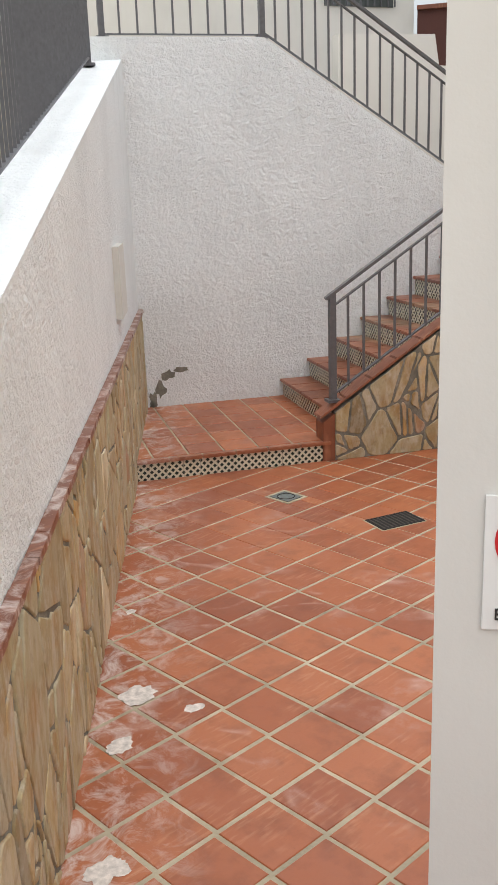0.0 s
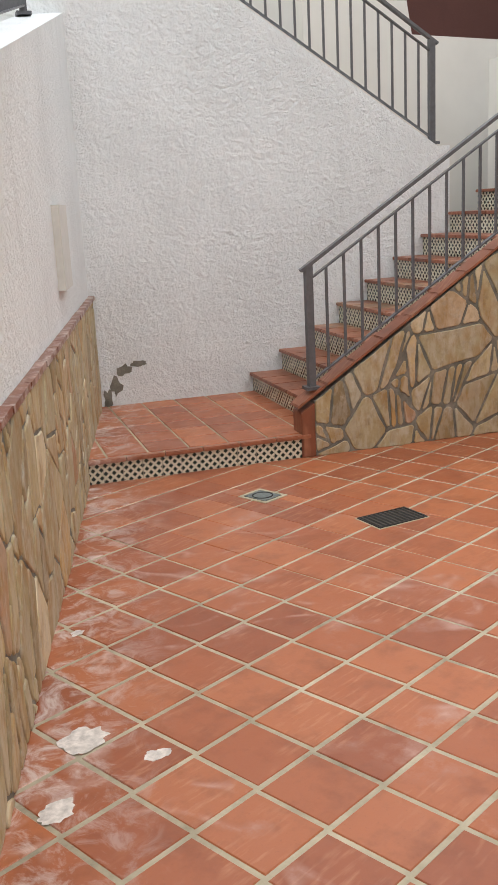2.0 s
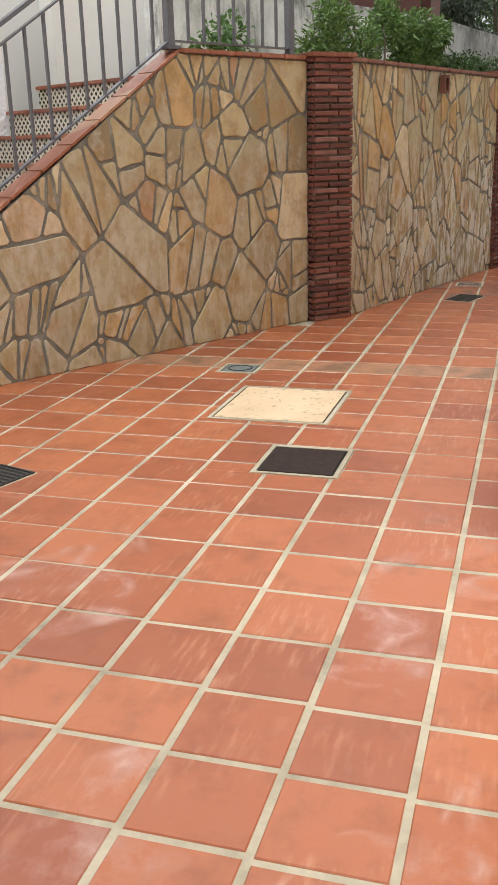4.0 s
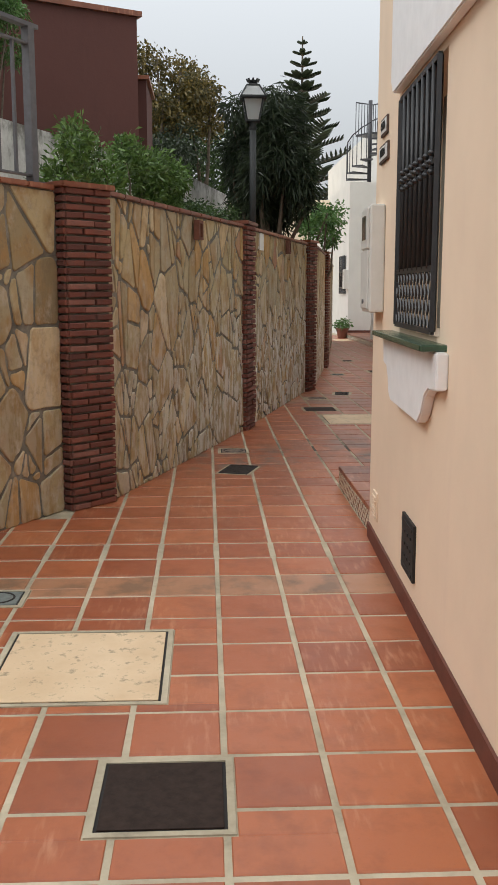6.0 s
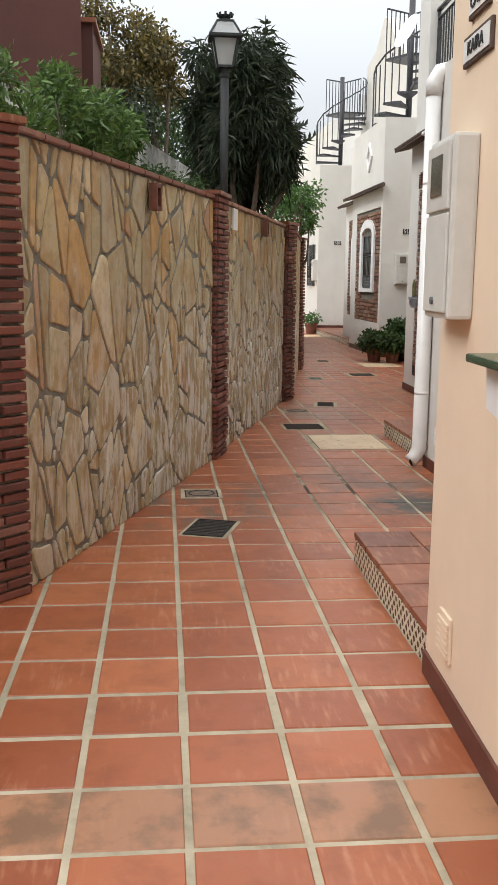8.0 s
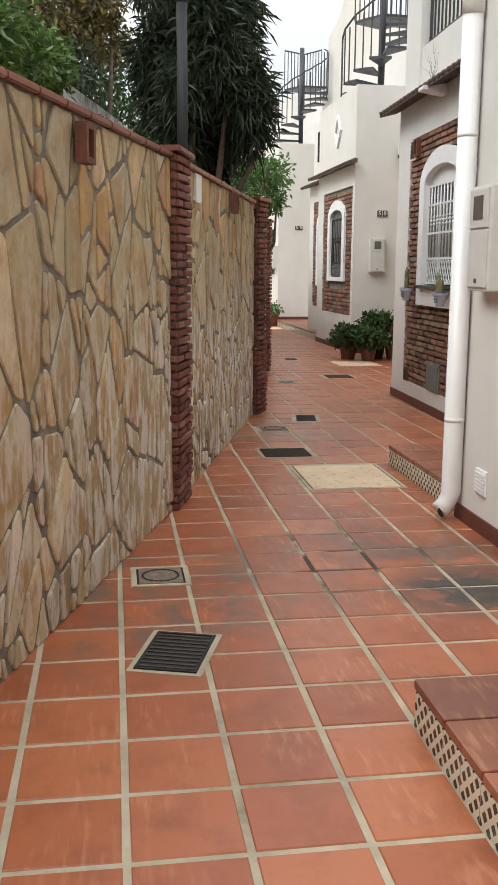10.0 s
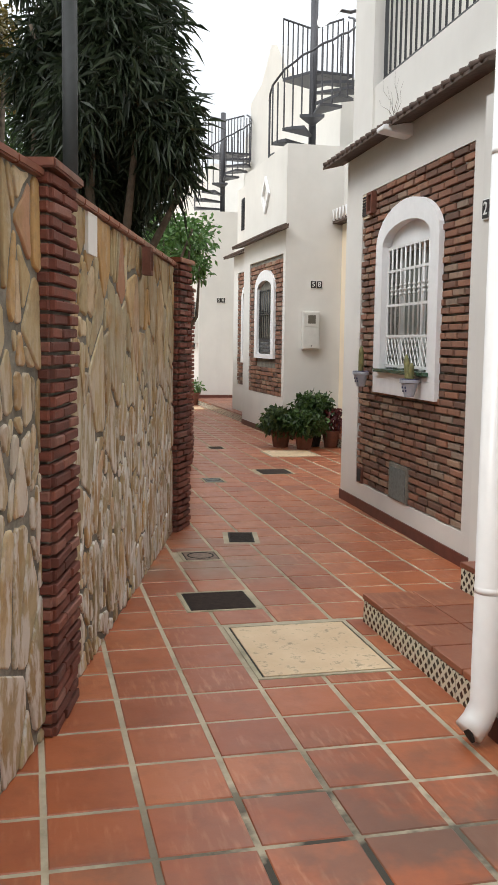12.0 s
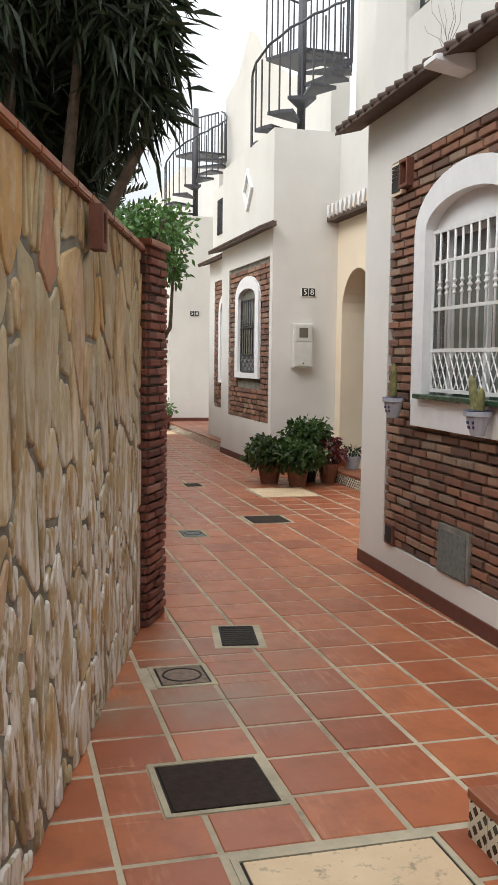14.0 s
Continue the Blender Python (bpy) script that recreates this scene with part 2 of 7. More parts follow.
        c = mix(nt, c, (0.17, 0.10, 0.07), patch(nt, p, (11.2, 2.25, 0.0), 0.9, 0.35, 4.0, 0.46, 0.60))
        c = mix(nt, c, (0.27, 0.155, 0.10), patch(nt, p, (15.6, 1.12, 0.0), 1.0, 0.4, 2.0, 0.40, 0.62))
        sx = nt.nodes.new("ShaderNodeSeparateXYZ")
        nt.links.new(p, sx.inputs[0])
        inside_row = nt.nodes.new("ShaderNodeMath")
        inside_row.operation = "COMPARE"
        nt.links.new(sx.outputs[0], inside_row.inputs[0])
        inside_row.inputs[1].default_value = 7.68
        inside_row.inputs[2].default_value = 0.155
        c = mix(nt, c, (0.40, 0.22, 0.125), times(inside_row.outputs[0], 0.7))
        smudge = times(times(ramp(nt, noise_fac(nt, p, 4.5, 5.0), [(0.48, (0, 0, 0)), (0.62, (1, 1, 1))]), inside_row.outputs[0]), 0.65)
        c = mix(nt, c, (0.12, 0.08, 0.05), smudge)
        nt.links.new(c, b.inputs["Base Color"])
        rr = nt.nodes.new("ShaderNodeMapRange")
        rr.inputs["To Min"].default_value = 0.24
        rr.inputs["To Max"].default_value = 0.55
        nt.links.new(noise_fac(nt, p, 7.0, 4.0), rr.inputs["Value"])
        nt.links.new(rr.outputs[0], b.inputs["Roughness"])
        ch = bump(nt, b, noise_fac(nt, p, 9.0, 3.0), 0.10, 0.01)
        bump(nt, b, fine, 0.12, 0.002, ch)
    return build


M_TILE = material("terracotta_tile", tile_build((0.365, 0.106, 0.041), (0.29, 0.080, 0.033), (0.435, 0.140, 0.056)))
M_CAP = material("terracotta_cap", tile_build((0.25, 0.082, 0.040), (0.17, 0.055, 0.030), (0.33, 0.118, 0.060)))


def grout_build(nt, b):
    p = coords(nt)
    c = ramp(nt, noise_fac(nt, p, 2.2, 6.0, 0.7), [(0.28, (0.20, 0.18, 0.13)), (0.42, (0.36, 0.315, 0.225)), (0.68, (0.56, 0.49, 0.36))])
    # damp, mossy joints by the drain
    c = mix(nt, c, (0.055, 0.05, 0.038), patch(nt, p, (11.75, 1.25, 0.0), 1.0, 0.3, 2.6, 0.44, 0.54))
    nt.links.new(c, b.inputs["Base Color"])
    b.inputs["Roughness"].default_value = 0.92
    bump(nt, b, noise_fac(nt, p, 70.0), 0.5, 0.004)


M_GROUT = material("grey_grout", grout_build)


def stone_build(nt, b):
    p = coords(nt)
    info = nt.nodes.new("ShaderNodeObjectInfo").outputs["Random"]
    tint = ramp(nt, info, [(0.0, (0.233, 0.173, 0.089)), (0.2, (0.444, 0.357, 0.198)), (0.4, (0.370, 0.313, 0.193)), (0.55, (0.487, 0.384, 0.207)),
                           (0.7, (0.391, 0.335, 0.228)), (0.82, (0.487, 0.291, 0.099)), (0.93, (0.635, 0.540, 0.356)), (1.0, (0.381, 0.184, 0.099))])
    mp = nt.nodes.new("ShaderNodeMapping")
    mp.inputs["Scale"].default_value = (1.0, 1.0, 0.75)
    nt.links.new(p, mp.inputs["Vector"])
    cloud = noise_fac(nt, mp.outputs[0], 5.0, 5.0, 0.6)
    c = mix(nt, tint, (0.34, 0.205, 0.075), ramp(nt, cloud, [(0.46, (0, 0, 0)), (0.66, (0.9, 0.9, 0.9))]))
    pale = noise_fac(nt, mp.outputs[0], 8.0, 6.0, 0.7)
    c = mix(nt, c, (0.50, 0.44, 0.35), ramp(nt, pale, [(0.54, (0, 0, 0)), (0.70, (0.75, 0.75, 0.75))]))
    grime = noise_fac(nt, p, 14.0, 6.0, 0.75)
    c = mix(nt, c, (0.16, 0.12, 0.08), ramp(nt, grime, [(0.50, (0, 0, 0)), (0.72, (0.5, 0.5, 0.5))]))
    # lime that has run out of the joints, low down
    sz = nt.nodes.new("ShaderNodeSeparateXYZ")
    nt.links.new(p, sz.inputs[0])
    low = node(nt, "ShaderNodeMapRange")
    low.inputs["From Min"].default_value = 0.75
    low.inputs["From Max"].default_value = 1.65
    low.inputs["To Min"].default_value = 1.0
    low.inputs["To Max"].default_value = 0.0
    nt.links.new(sz.outputs[2], low.inputs["Value"])
    mp2 = nt.nodes.new("ShaderNodeMapping")
    mp2.inputs["Scale"].default_value = (1.0, 1.0, 0.3)
    nt.links.new(p, mp2.inputs["Vector"])
    damp = node(nt, "ShaderNodeMapRange")
    damp.inputs["From Min"].default_value = 9.0
    damp.inputs["From Max"].default_value = 13.4
    damp.inputs["To Min"].default_value = 0.18
    damp.inputs["To Max"].default_value = 1.0
    nt.links.new(sz.outputs[0], damp.inputs["Value"])
    lime = mix(nt, (0, 0, 0), low.outputs[0], ramp(nt, noise_fac(nt, mp2.outputs[0], 17.0, 4.0, 0.65), [(0.46, (0, 0, 0)), (0.56, (1, 1, 1))]))
    lime = mix(nt, (0, 0, 0), lime, damp.outputs[0])
    c = mix(nt, c, (0.68, 0.65, 0.60), lime)
    nt.links.new(c, b.inputs["Base Color"])
    b.inputs["Roughness"].default_value = 0.66
    ch = bump(nt, b, noise_fac(nt, mp.outputs[0], 11.0, 5.0, 0.65), 0.45, 0.02)
    bump(nt, b, noise_fac(nt, p, 60.0, 3.0), 0.25, 0.004, ch)


M_STONE = material("sandstone_flag", stone_build)


def mortar_build(nt, b):
    p = coords(nt)
    c = ramp(nt, noise_fac(nt, p, 6.0, 6.0, 0.7), [(0.3, (0.11, 0.105, 0.09)), (0.52, (0.19, 0.18, 0.15)), (0.75, (0.34, 0.315, 0.265))])
    nt.links.new(c, b.inputs["Base Color"])
    b.inputs["Roughness"].default_value = 0.95
    bump(nt, b, noise_fac(nt, p, 45.0, 5.0, 0.7), 0.7, 0.008)


M_MORTAR = material("grey_mortar", mortar_build)


def brick_build(stops):
    def build(nt, b):
        p = coords(nt)
        info = nt.nodes.new("ShaderNodeObjectInfo").outputs["Random"]
        c = ramp(nt, info, stops)
        c = mix(nt, c, (0.09, 0.055, 0.045), ramp(nt, noise_fac(nt, p, 12.0, 5.0, 0.7), [(0.48, (0, 0, 0)), (0.8, (0.7, 0.7, 0.7))]))
        c = mix(nt, c, (0.46, 0.36, 0.30), ramp(nt, noise_fac(nt, p, 7.0, 6.0, 0.8), [(0.62, (0, 0, 0)), (0.84, (0.5, 0.5, 0.5))]))
        nt.links.new(c, b.inputs["Base Color"])
        b.inputs["Roughness"].default_value = 0.85
        bump(nt, b, noise_fac(nt, p, 40.0, 5.0, 0.7), 0.6, 0.006)
    return build


M_BRICK = material("red_brick", brick_build([(0.0, (0.11, 0.038, 0.028)), (0.5, (0.17, 0.053, 0.036)), (0.85, (0.22, 0.072, 0.046)), (1.0, (0.27, 0.13, 0.10))]))
M_BRICK_BROWN = material("brown_brick", brick_build([(0.0, (0.12, 0.065, 0.045)), (0.35, (0.20, 0.095, 0.06)), (0.65, (0.27, 0.125, 0.075)), (0.85, (0.30, 0.185, 0.12)), (1.0, (0.22, 0.165, 0.125))]))


def azulejo_build(nt, b):
    """Glazed tiles: dark diamonds and dots on cream, in 14 cm repeats."""
    p = nt.nodes.new("ShaderNodeTexCoord").outputs["Object"]
    sep = nt.nodes.new("ShaderNodeSeparateXYZ")
    nt.links.new(p, sep.inputs[0])

    def maths(op, a, c=None, d=None):
        n = nt.nodes.new("ShaderNodeMath")
        n.operation = op
        for i, value in enumerate((a, c, d)):
            if value is None:
                continue
            if isinstance(value, bpy.types.NodeSocket):
                nt.links.new(value, n.inputs[i])
            else:
                n.inputs[i].default_value = value
        return n.outputs[0]
    u = maths("ADD", sep.outputs[0], 50.0)
    v = maths("ADD", sep.outputs[2], 50.0)
    cell = 0.060
    fu = maths("ABSOLUTE", maths("SUBTRACT", maths("FRACT", maths("DIVIDE", u, cell)), 0.5))
    fv = maths("ABSOLUTE", maths("SUBTRACT", maths("FRACT", maths("DIVIDE", v, cell)), 0.5))
    diamond = maths("LESS_THAN", maths("ADD", fu, fv), 0.30)
    corner = maths("GREATER_THAN", maths("ADD", fu, fv), 0.70)
    joint = maths("LESS_THAN", maths("FRACT", maths("DIVIDE", u, 0.144)), 0.03)
    c = mix(nt, (0.62, 0.59, 0.47), (0.02, 0.035, 0.03), diamond)
    c = mix(nt, c, (0.02, 0.035, 0.03), corner)
    c = mix(nt, c, (0.35, 0.32, 0.26), joint)
    nt.links.new(c, b.inputs["Base Color"])
    b.inputs["Roughness"].default_value = 0.22


M_AZULEJO = material("glazed_pattern_tile", azulejo_build)


def slab_build(nt, b):
    p = coords(nt)
    c = ramp(nt, noise_fac(nt, p, 4.0, 5.0, 0.6), [(0.3, (0.60, 0.43, 0.26)), (0.7, (0.72, 0.55, 0.36))])
    c = mix(nt, c, (0.20, 0.15, 0.09), ramp(nt, noise_fac(nt, p, 16.0, 6.0, 0.75), [(0.545, (0, 0, 0)), (0.66, (0.75, 0.75, 0.75))]))
    nt.links.new(c, b.inputs["Base Color"])
    b.inputs["Roughness"].default_value = 0.6
    bump(nt, b, noise_fac(nt, p, 25.0, 5.0), 0.4, 0.004)


M_SLAB = material("cream_stone_slab", slab_build)


def leaf_material(name, a, c):
    def build(nt, b):
        g = nt.nodes.new("ShaderNodeNewGeometry")
        col = ramp(nt, g.outputs["Random Per Island"], [(0.0, a), (1.0, c)])
        nt.links.new(col, b.inputs["Base Color"])
        b.inputs["Roughness"].default_value = 0.5
        tr = nt.nodes.new("ShaderNodeBsdfTranslucent")
        nt.links.new(col, tr.inputs["Color"])
        mx = nt.nodes.new("ShaderNodeMixShader")
        mx.inputs[0].default_value = 0.22
        out = nt.nodes["Material Output"]
        nt.links.new(b.outputs[0], mx.inputs[1])
        nt.links.new(tr.outputs[0], mx.inputs[2])
        nt.links.new(mx.outputs[0], out.inputs["Surface"])
    return material(name, build)


M_LEAF_DARK = leaf_material("dark_leaf", (0.012, 0.022, 0.010), (0.038, 0.058, 0.024))
M_LEAF_FRESH = leaf_material("fresh_leaf", (0.045, 0.11, 0.025), (0.12, 0.24, 0.06))
M_LEAF_BUSH = leaf_material("bush_leaf", (0.035, 0.075, 0.015), (0.13, 0.23, 0.05))
M_LEAF_OLIVE = leaf_material("olive_yellow_leaf", (0.04, 0.045, 0.015), (0.22, 0.16, 0.04))
M_LEAF_MID = leaf_material("mid_leaf", (0.018, 0.040, 0.012), (0.07, 0.13, 0.03))
M_LEAF_POT = leaf_material("pot_plant_leaf", (0.014, 0.034, 0.010), (0.075, 0.115, 0.03))
M_LEAF_RED = leaf_material("dark_red_leaf", (0.06, 0.012, 0.016), (0.14, 0.03, 0.03))
M_FLOWER = leaf_material("purple_flower", (0.22, 0.04, 0.18), (0.35, 0.10, 0.30))


def glass_build(nt, b):
    b.inputs["Base Color"].default_value = (0.10, 0.11, 0.11, 1)
    b.inputs["Roughness"].default_value = 0.05
    b.inputs["Specular IOR Level"].default_value = 0.7


M_GLASS = material("dark_window_glass", glass_build)


def lampglass_build(nt, b):
    b.inputs["Base Color"].default_value = (0.75, 0.77, 0.76, 1)
    b.inputs["Roughness"].default_value = 0.35
    b.inputs["Transmission Weight"].default_value = 0.7


M_LAMP_GLASS = material("frosted_lamp_glass", lampglass_build)


# ---- helpers for building ----
ORIGIN = {}


def thing(name, loc, label, category, group="", kind=""):
    ob = new(name)
    ob.location = loc
    ORIGIN[ob.name] = Vector(loc)
    return tagged(ob, label, category, group, kind)


def mesh_from(name, bm, mat):
    me = bpy.data.meshes.new(name)
    bm.to_mesh(me)
    bm.free()
    me.materials.append(mat)
    return me


def part(name, bm, mat, parent, label="", smooth=False, kind=""):
    """Links a bmesh, in world coordinates, as one mesh under its parent."""
    o = ORIGIN[parent.name]
    bmesh.ops.translate(bm, verts=bm.verts, vec=-o)
    me = mesh_from(name, bm, mat)
    if smooth:
        me.polygons.foreach_set("use_smooth", [True] * len(me.polygons))
    ob = new(name, me)
    ob.parent = parent
    ORIGIN[ob.name] = o
    return tagged(ob, label, kind=kind)


def structure(name, bm, mat, label="", smooth=False, category=""):
    me = mesh_from(name, bm, mat)
    if smooth:
        me.polygons.foreach_set("use_smooth", [True] * len(me.polygons))
    ob = new(name, me)
    ORIGIN[ob.name] = Vector((0, 0, 0))
    return tagged(ob, label, category, kind="structure")


def whole(name, bm, mat, label, category, group="", kind="", smooth=False):
    me = mesh_from(name, bm, mat)
    if smooth:
        me.polygons.foreach_set("use_smooth", [True] * len(me.polygons))
    ob = new(name, me)
    ORIGIN[ob.name] = Vector((0, 0, 0))
    return tagged(ob, label, category, group, kind)


def box(bm, x0, y0, z0, x1, y1, z1, bevel=0.0):
    r = bmesh.ops.create_cube(bm, size=1.0)
    vs = r["verts"]
    bmesh.ops.scale(bm, verts=vs, vec=(abs(x1 - x0), abs(y1 - y0), abs(z1 - z0)))
    bmesh.ops.translate(bm, verts=vs, vec=((x0 + x1) / 2, (y0 + y1) / 2, (z0 + z1) / 2))
    if bevel:
        es = list({e for v in vs for e in v.link_edges})
        bmesh.ops.bevel(bm, geom=es, offset=bevel, segments=2, affect="EDGES", profile=0.6)
    return bm


def boxes(*rows, bevel=0.0):
    bm = bmesh.new()
    for r in rows:
        box(bm, *r, bevel=bevel)
    return bm


def prism(bm, poly, depth, bevel=0.0):
    """Extrudes a loop of 3D points by the vector depth."""
    vs = [bm.verts.new(p) for p in poly]
    f = bm.faces.new(vs)
    d = Vector(depth)
    top = [bm.verts.new(Vector(p) + d) for p in poly]
    n = len(vs)
    bm.faces.new(top)
    for i in range(n):
        bm.faces.new((vs[i], vs[(i + 1) % n], top[(i + 1) % n], top[i]))
    bmesh.ops.recalc_face_normals(bm, faces=bm.faces)
    if bevel:
        bmesh.ops.bevel(bm, geom=[e for e in bm.edges if e.verts[0] in vs + top or e.verts[1] in vs + top], offset=bevel, segments=2, affect="EDGES")
    return bm


def tube(bm, pts, radius, sides=8, close=True):
    """A tube along points; radius may be one number or one for each point."""
    rings = []
    n = len(pts)
    pts = [Vector(p) for p in pts]
    prev = None
    for i, p in enumerate(pts):
        d = (pts[min(i + 1, n - 1)] - pts[max(i - 1, 0)]).normalized()
        ref = prev if prev is not None else (Vector((0, 0, 1)) if abs(d.z) < 0.9 else Vector((1, 0, 0)))
        a = (ref - d * ref.dot(d)).normalized()
        prev = a
        c = d.cross(a)
        r = radius[i] if isinstance(radius, (list, tuple)) else radius
        rings.append([bm.verts.new(p + (a * math.cos(2 * math.pi * k / sides) + c * math.sin(2 * math.pi * k / sides)) * r) for k in range(sides)])
    for r0, r1 in zip(rings, rings[1:]):
        for k in range(sides):
            bm.faces.new((r0[k], r0[(k + 1) % sides], r1[(k + 1) % sides], r1[k]))
    if close:
        bm.faces.new(rings[0][::-1])
        bm.faces.new(rings[-1])
    return bm


def lathe(bm, centre, profile, sides=16):
    """A turned body: profile is (radius, height) from the bottom up."""
    c = Vector(centre)
    rings = []
    for r, z in profile:
        rings.append([bm.verts.new(c + Vector((r * math.cos(2 * math.pi * k / sides), r * math.sin(2 * math.pi * k / sides), z))) for k in range(sides)])
    for r0, r1 in zip(rings, rings[1:]):
        for k in range(sides):
            bm.faces.new((r0[k], r0[(k + 1) % sides], r1[(k + 1) % sides], r1[k]))
    bm.faces.new(rings[0][::-1])
    bm.faces.new(rings[-1])
    return bm


def bar(bm, a, b, w, d=None):
    """A square bar from a to b."""
    a, b = Vector(a), Vector(b)
    d = d or w
    t = (b - a).normalized()
    ref = Vector((0, 0, 1)) if abs(t.z) < 0.7 else Vector((0.883, -0.469, 0))
    s = t.cross(ref).normalized() * w / 2
    u = s.cross(t).normalized() * d / 2
    vs = [bm.verts.new(p + i * s + j * u) for p in (a, b) for i, j in ((-1, -1), (1, -1), (1, 1), (-1, 1))]
    bm.faces.new((vs[3], vs[2], vs[1], vs[0]))
    bm.faces.new(vs[4:])
    for k in range(4):
        bm.faces.new((vs[k], vs[(k + 1) % 4], vs[4 + (k + 1) % 4], vs[4 + k]))
    return bm


def clip(poly, p, n):
    """Keeps the side of a 2D polygon where (q - p) . n <= 0."""
    out = []
    for i in range(len(poly)):
        a, b = poly[i], poly[(i + 1) % len(poly)]
        da = (a[0] - p[0]) * n[0] + (a[1] - p[1]) * n[1]
        db = (b[0] - p[0]) * n[0] + (b[1] - p[1]) * n[1]
        if da <= 0:
            out.append(a)
        if (da < 0 < db) or (db < 0 < da):
            k = da / (da - db)
            out.append((a[0] + (b[0] - a[0]) * k, a[1] + (b[1] - a[1]) * k))
    return out


def area(poly):
    return 0.5 * sum(a[0] * b[1] - b[0] * a[1] for a, b in zip(poly, poly[1:] + poly[:1]))


def flagstones(region, size, stretch, joint, rng, tilt=0.0):
    """Cells of irregular paving that fill a convex 2D region; stretch > 1 makes them tall."""
    xs, ys = [p[0] for p in region], [p[1] for p in region]
    sx, sy = size, size * stretch
    seeds = []
    y, row = min(ys) - sy, 0
    while y < max(ys) + sy:
        x = min(xs) - sx + (row % 2) * sx / 2
        while x < max(xs) + sx:
            if rng.random() > 0.14:
                seeds.append((x + rng.uniform(-0.5, 0.5) * sx, y + rng.uniform(-0.5, 0.5) * sy))
            if rng.random() < 0.22:
                seeds.append((x + rng.uniform(-0.6, 0.6) * sx, y + rng.uniform(-0.6, 0.6) * sy))
            x += sx * rng.choice((0.75, 1.0, 1.25))
        y += sy * rng.uniform(0.8, 1.15)
        row += 1
    def shards(poly, depth):
        """Breaks a cell along lines that lean like the tall stones do."""
        n = len(poly)
        w = max(p[0] for p in poly) - min(p[0] for p in poly)
        h = (max(p[1] for p in poly) - min(p[1] for p in poly)) / stretch
        if depth == 0 or rng.random() > 0.62 or area(poly) < 0.004:
            return [poly]
        cx, cy = sum(p[0] for p in poly) / n + rng.uniform(-0.2, 0.2) * w, sum(p[1] for p in poly) / n + rng.uniform(-0.2, 0.2) * h * stretch
        if w > h * 0.75 or rng.random() < 0.35:
            a = rng.uniform(-0.55, 0.55) / stretch ** 0.5
            nv = (math.cos(a), math.sin(a))
        else:
            a = rng.uniform(-0.7, 0.7)
            nv = (math.sin(a), math.cos(a))
        k = joint * 0.5
        one = clip(poly, (cx - nv[0] * k, cy - nv[1] * k), nv)
        two = clip(poly, (cx + nv[0] * k, cy + nv[1] * k), (-nv[0], -nv[1]))
        out = []
        for q in (one, two):
            if len(q) >= 3 and area(q) > 0.0012:
                out += shards(q, depth - 1)
        return out
    cells = []
    heft = {q: rng.uniform(-0.30, 0.30) * size for q in seeds}
    for s in seeds:
        poly = list(region)
        near = sorted(seeds, key=lambda q: (q[0] - s[0]) ** 2 + ((q[1] - s[1]) / stretch) ** 2)[1:22]
        for q in near:
            m = ((s[0] + q[0]) / 2, (s[1] + q[1]) / 2)
            d = (q[0] - s[0], (q[1] - s[1]) / stretch ** 2 * 1.0)
            ln = math.hypot(*d)
            n = (d[0] / ln, d[1] / ln)
            w = joint * rng.uniform(0.35, 0.65) - (heft[s] - heft[q]) * 0.5
            poly = clip(poly, (m[0] - n[0] * w, m[1] - n[1] * w), n)
            if len(poly) < 3:
                break
        if len(poly) >= 3 and area(poly) > 0.0016:
            cells += shards(poly, 2)
    return cells


def roughen(poly, rng, amount):
    """Cuts the corners of a stone and bends its sides a little."""
    out = []
    n = len(poly)
    for i in range(n):
        a, b = Vector(poly[i]), Vector(poly[(i + 1) % n])
        ln = (b - a).length
        if ln < 0.02:
            continue
        k = min(0.3, 0.018 / ln)
        side = Vector((-(b - a).y, (b - a).x)).normalized()
        out.append(tuple(a.lerp(b, k)))
        if ln > 0.10:
            out.append(tuple(a.lerp(b, rng.uniform(0.4, 0.6)) + side * rng.uniform(0.0, amount)))
        out.append(tuple(a.lerp(b, 1 - k)))
    return out


def stone_piece(parent, place, poly, thick, rng, name="stone", mat=None):
    """One flat stone with a rounded front edge. place(u, v, d) gives the world point; d is out of the wall."""
    poly = roughen(poly, rng, 0.008)
    if len(poly) < 3:
        return
    cx = sum(p[0] for p in poly) / len(poly)
    cy = sum(p[1] for p in poly) / len(poly)
    t = thick * rng.uniform(0.7, 1.3)
    back, mid, front = [], [], []
    tx, ty = rng.uniform(-0.02, 0.02), rng.uniform(-0.02, 0.02)
    for x, y in poly:
        dx, dy = x - cx, y - cy
        r = max(0.03, math.hypot(dx, dy))
        k = 1 - min(0.25, 0.007 / r)
        tilt = tx * dx + ty * dy
        back.append(place(x, y, -0.01))
        mid.append(place(x, y, t * 0.55 + tilt))
        front.append(place(cx + dx * k, cy + dy * k, t + tilt))
    n = len(poly)
    o = ORIGIN[parent.name]
    verts = [Vector(v) - o for v in back + mid + front]
    faces = [tuple(range(2 * n, 3 * n))]
    for i in range(n):
        j = (i + 1) % n
        faces.append((i, j, n + j, n + i))
        faces.append((n + i, n + j, 2 * n + j, 2 * n + i))
    me = bpy.data.meshes.new(name)
    me.from_pydata([tuple(v) for v in verts], [], faces)
    me.materials.append(mat or M_STONE)
    me.polygons.foreach_set("use_smooth", [False] + [True] * (len(faces) - 1))
    ob = new(name, me)
    ob.parent = parent
    return ob


BLOCKS = {}


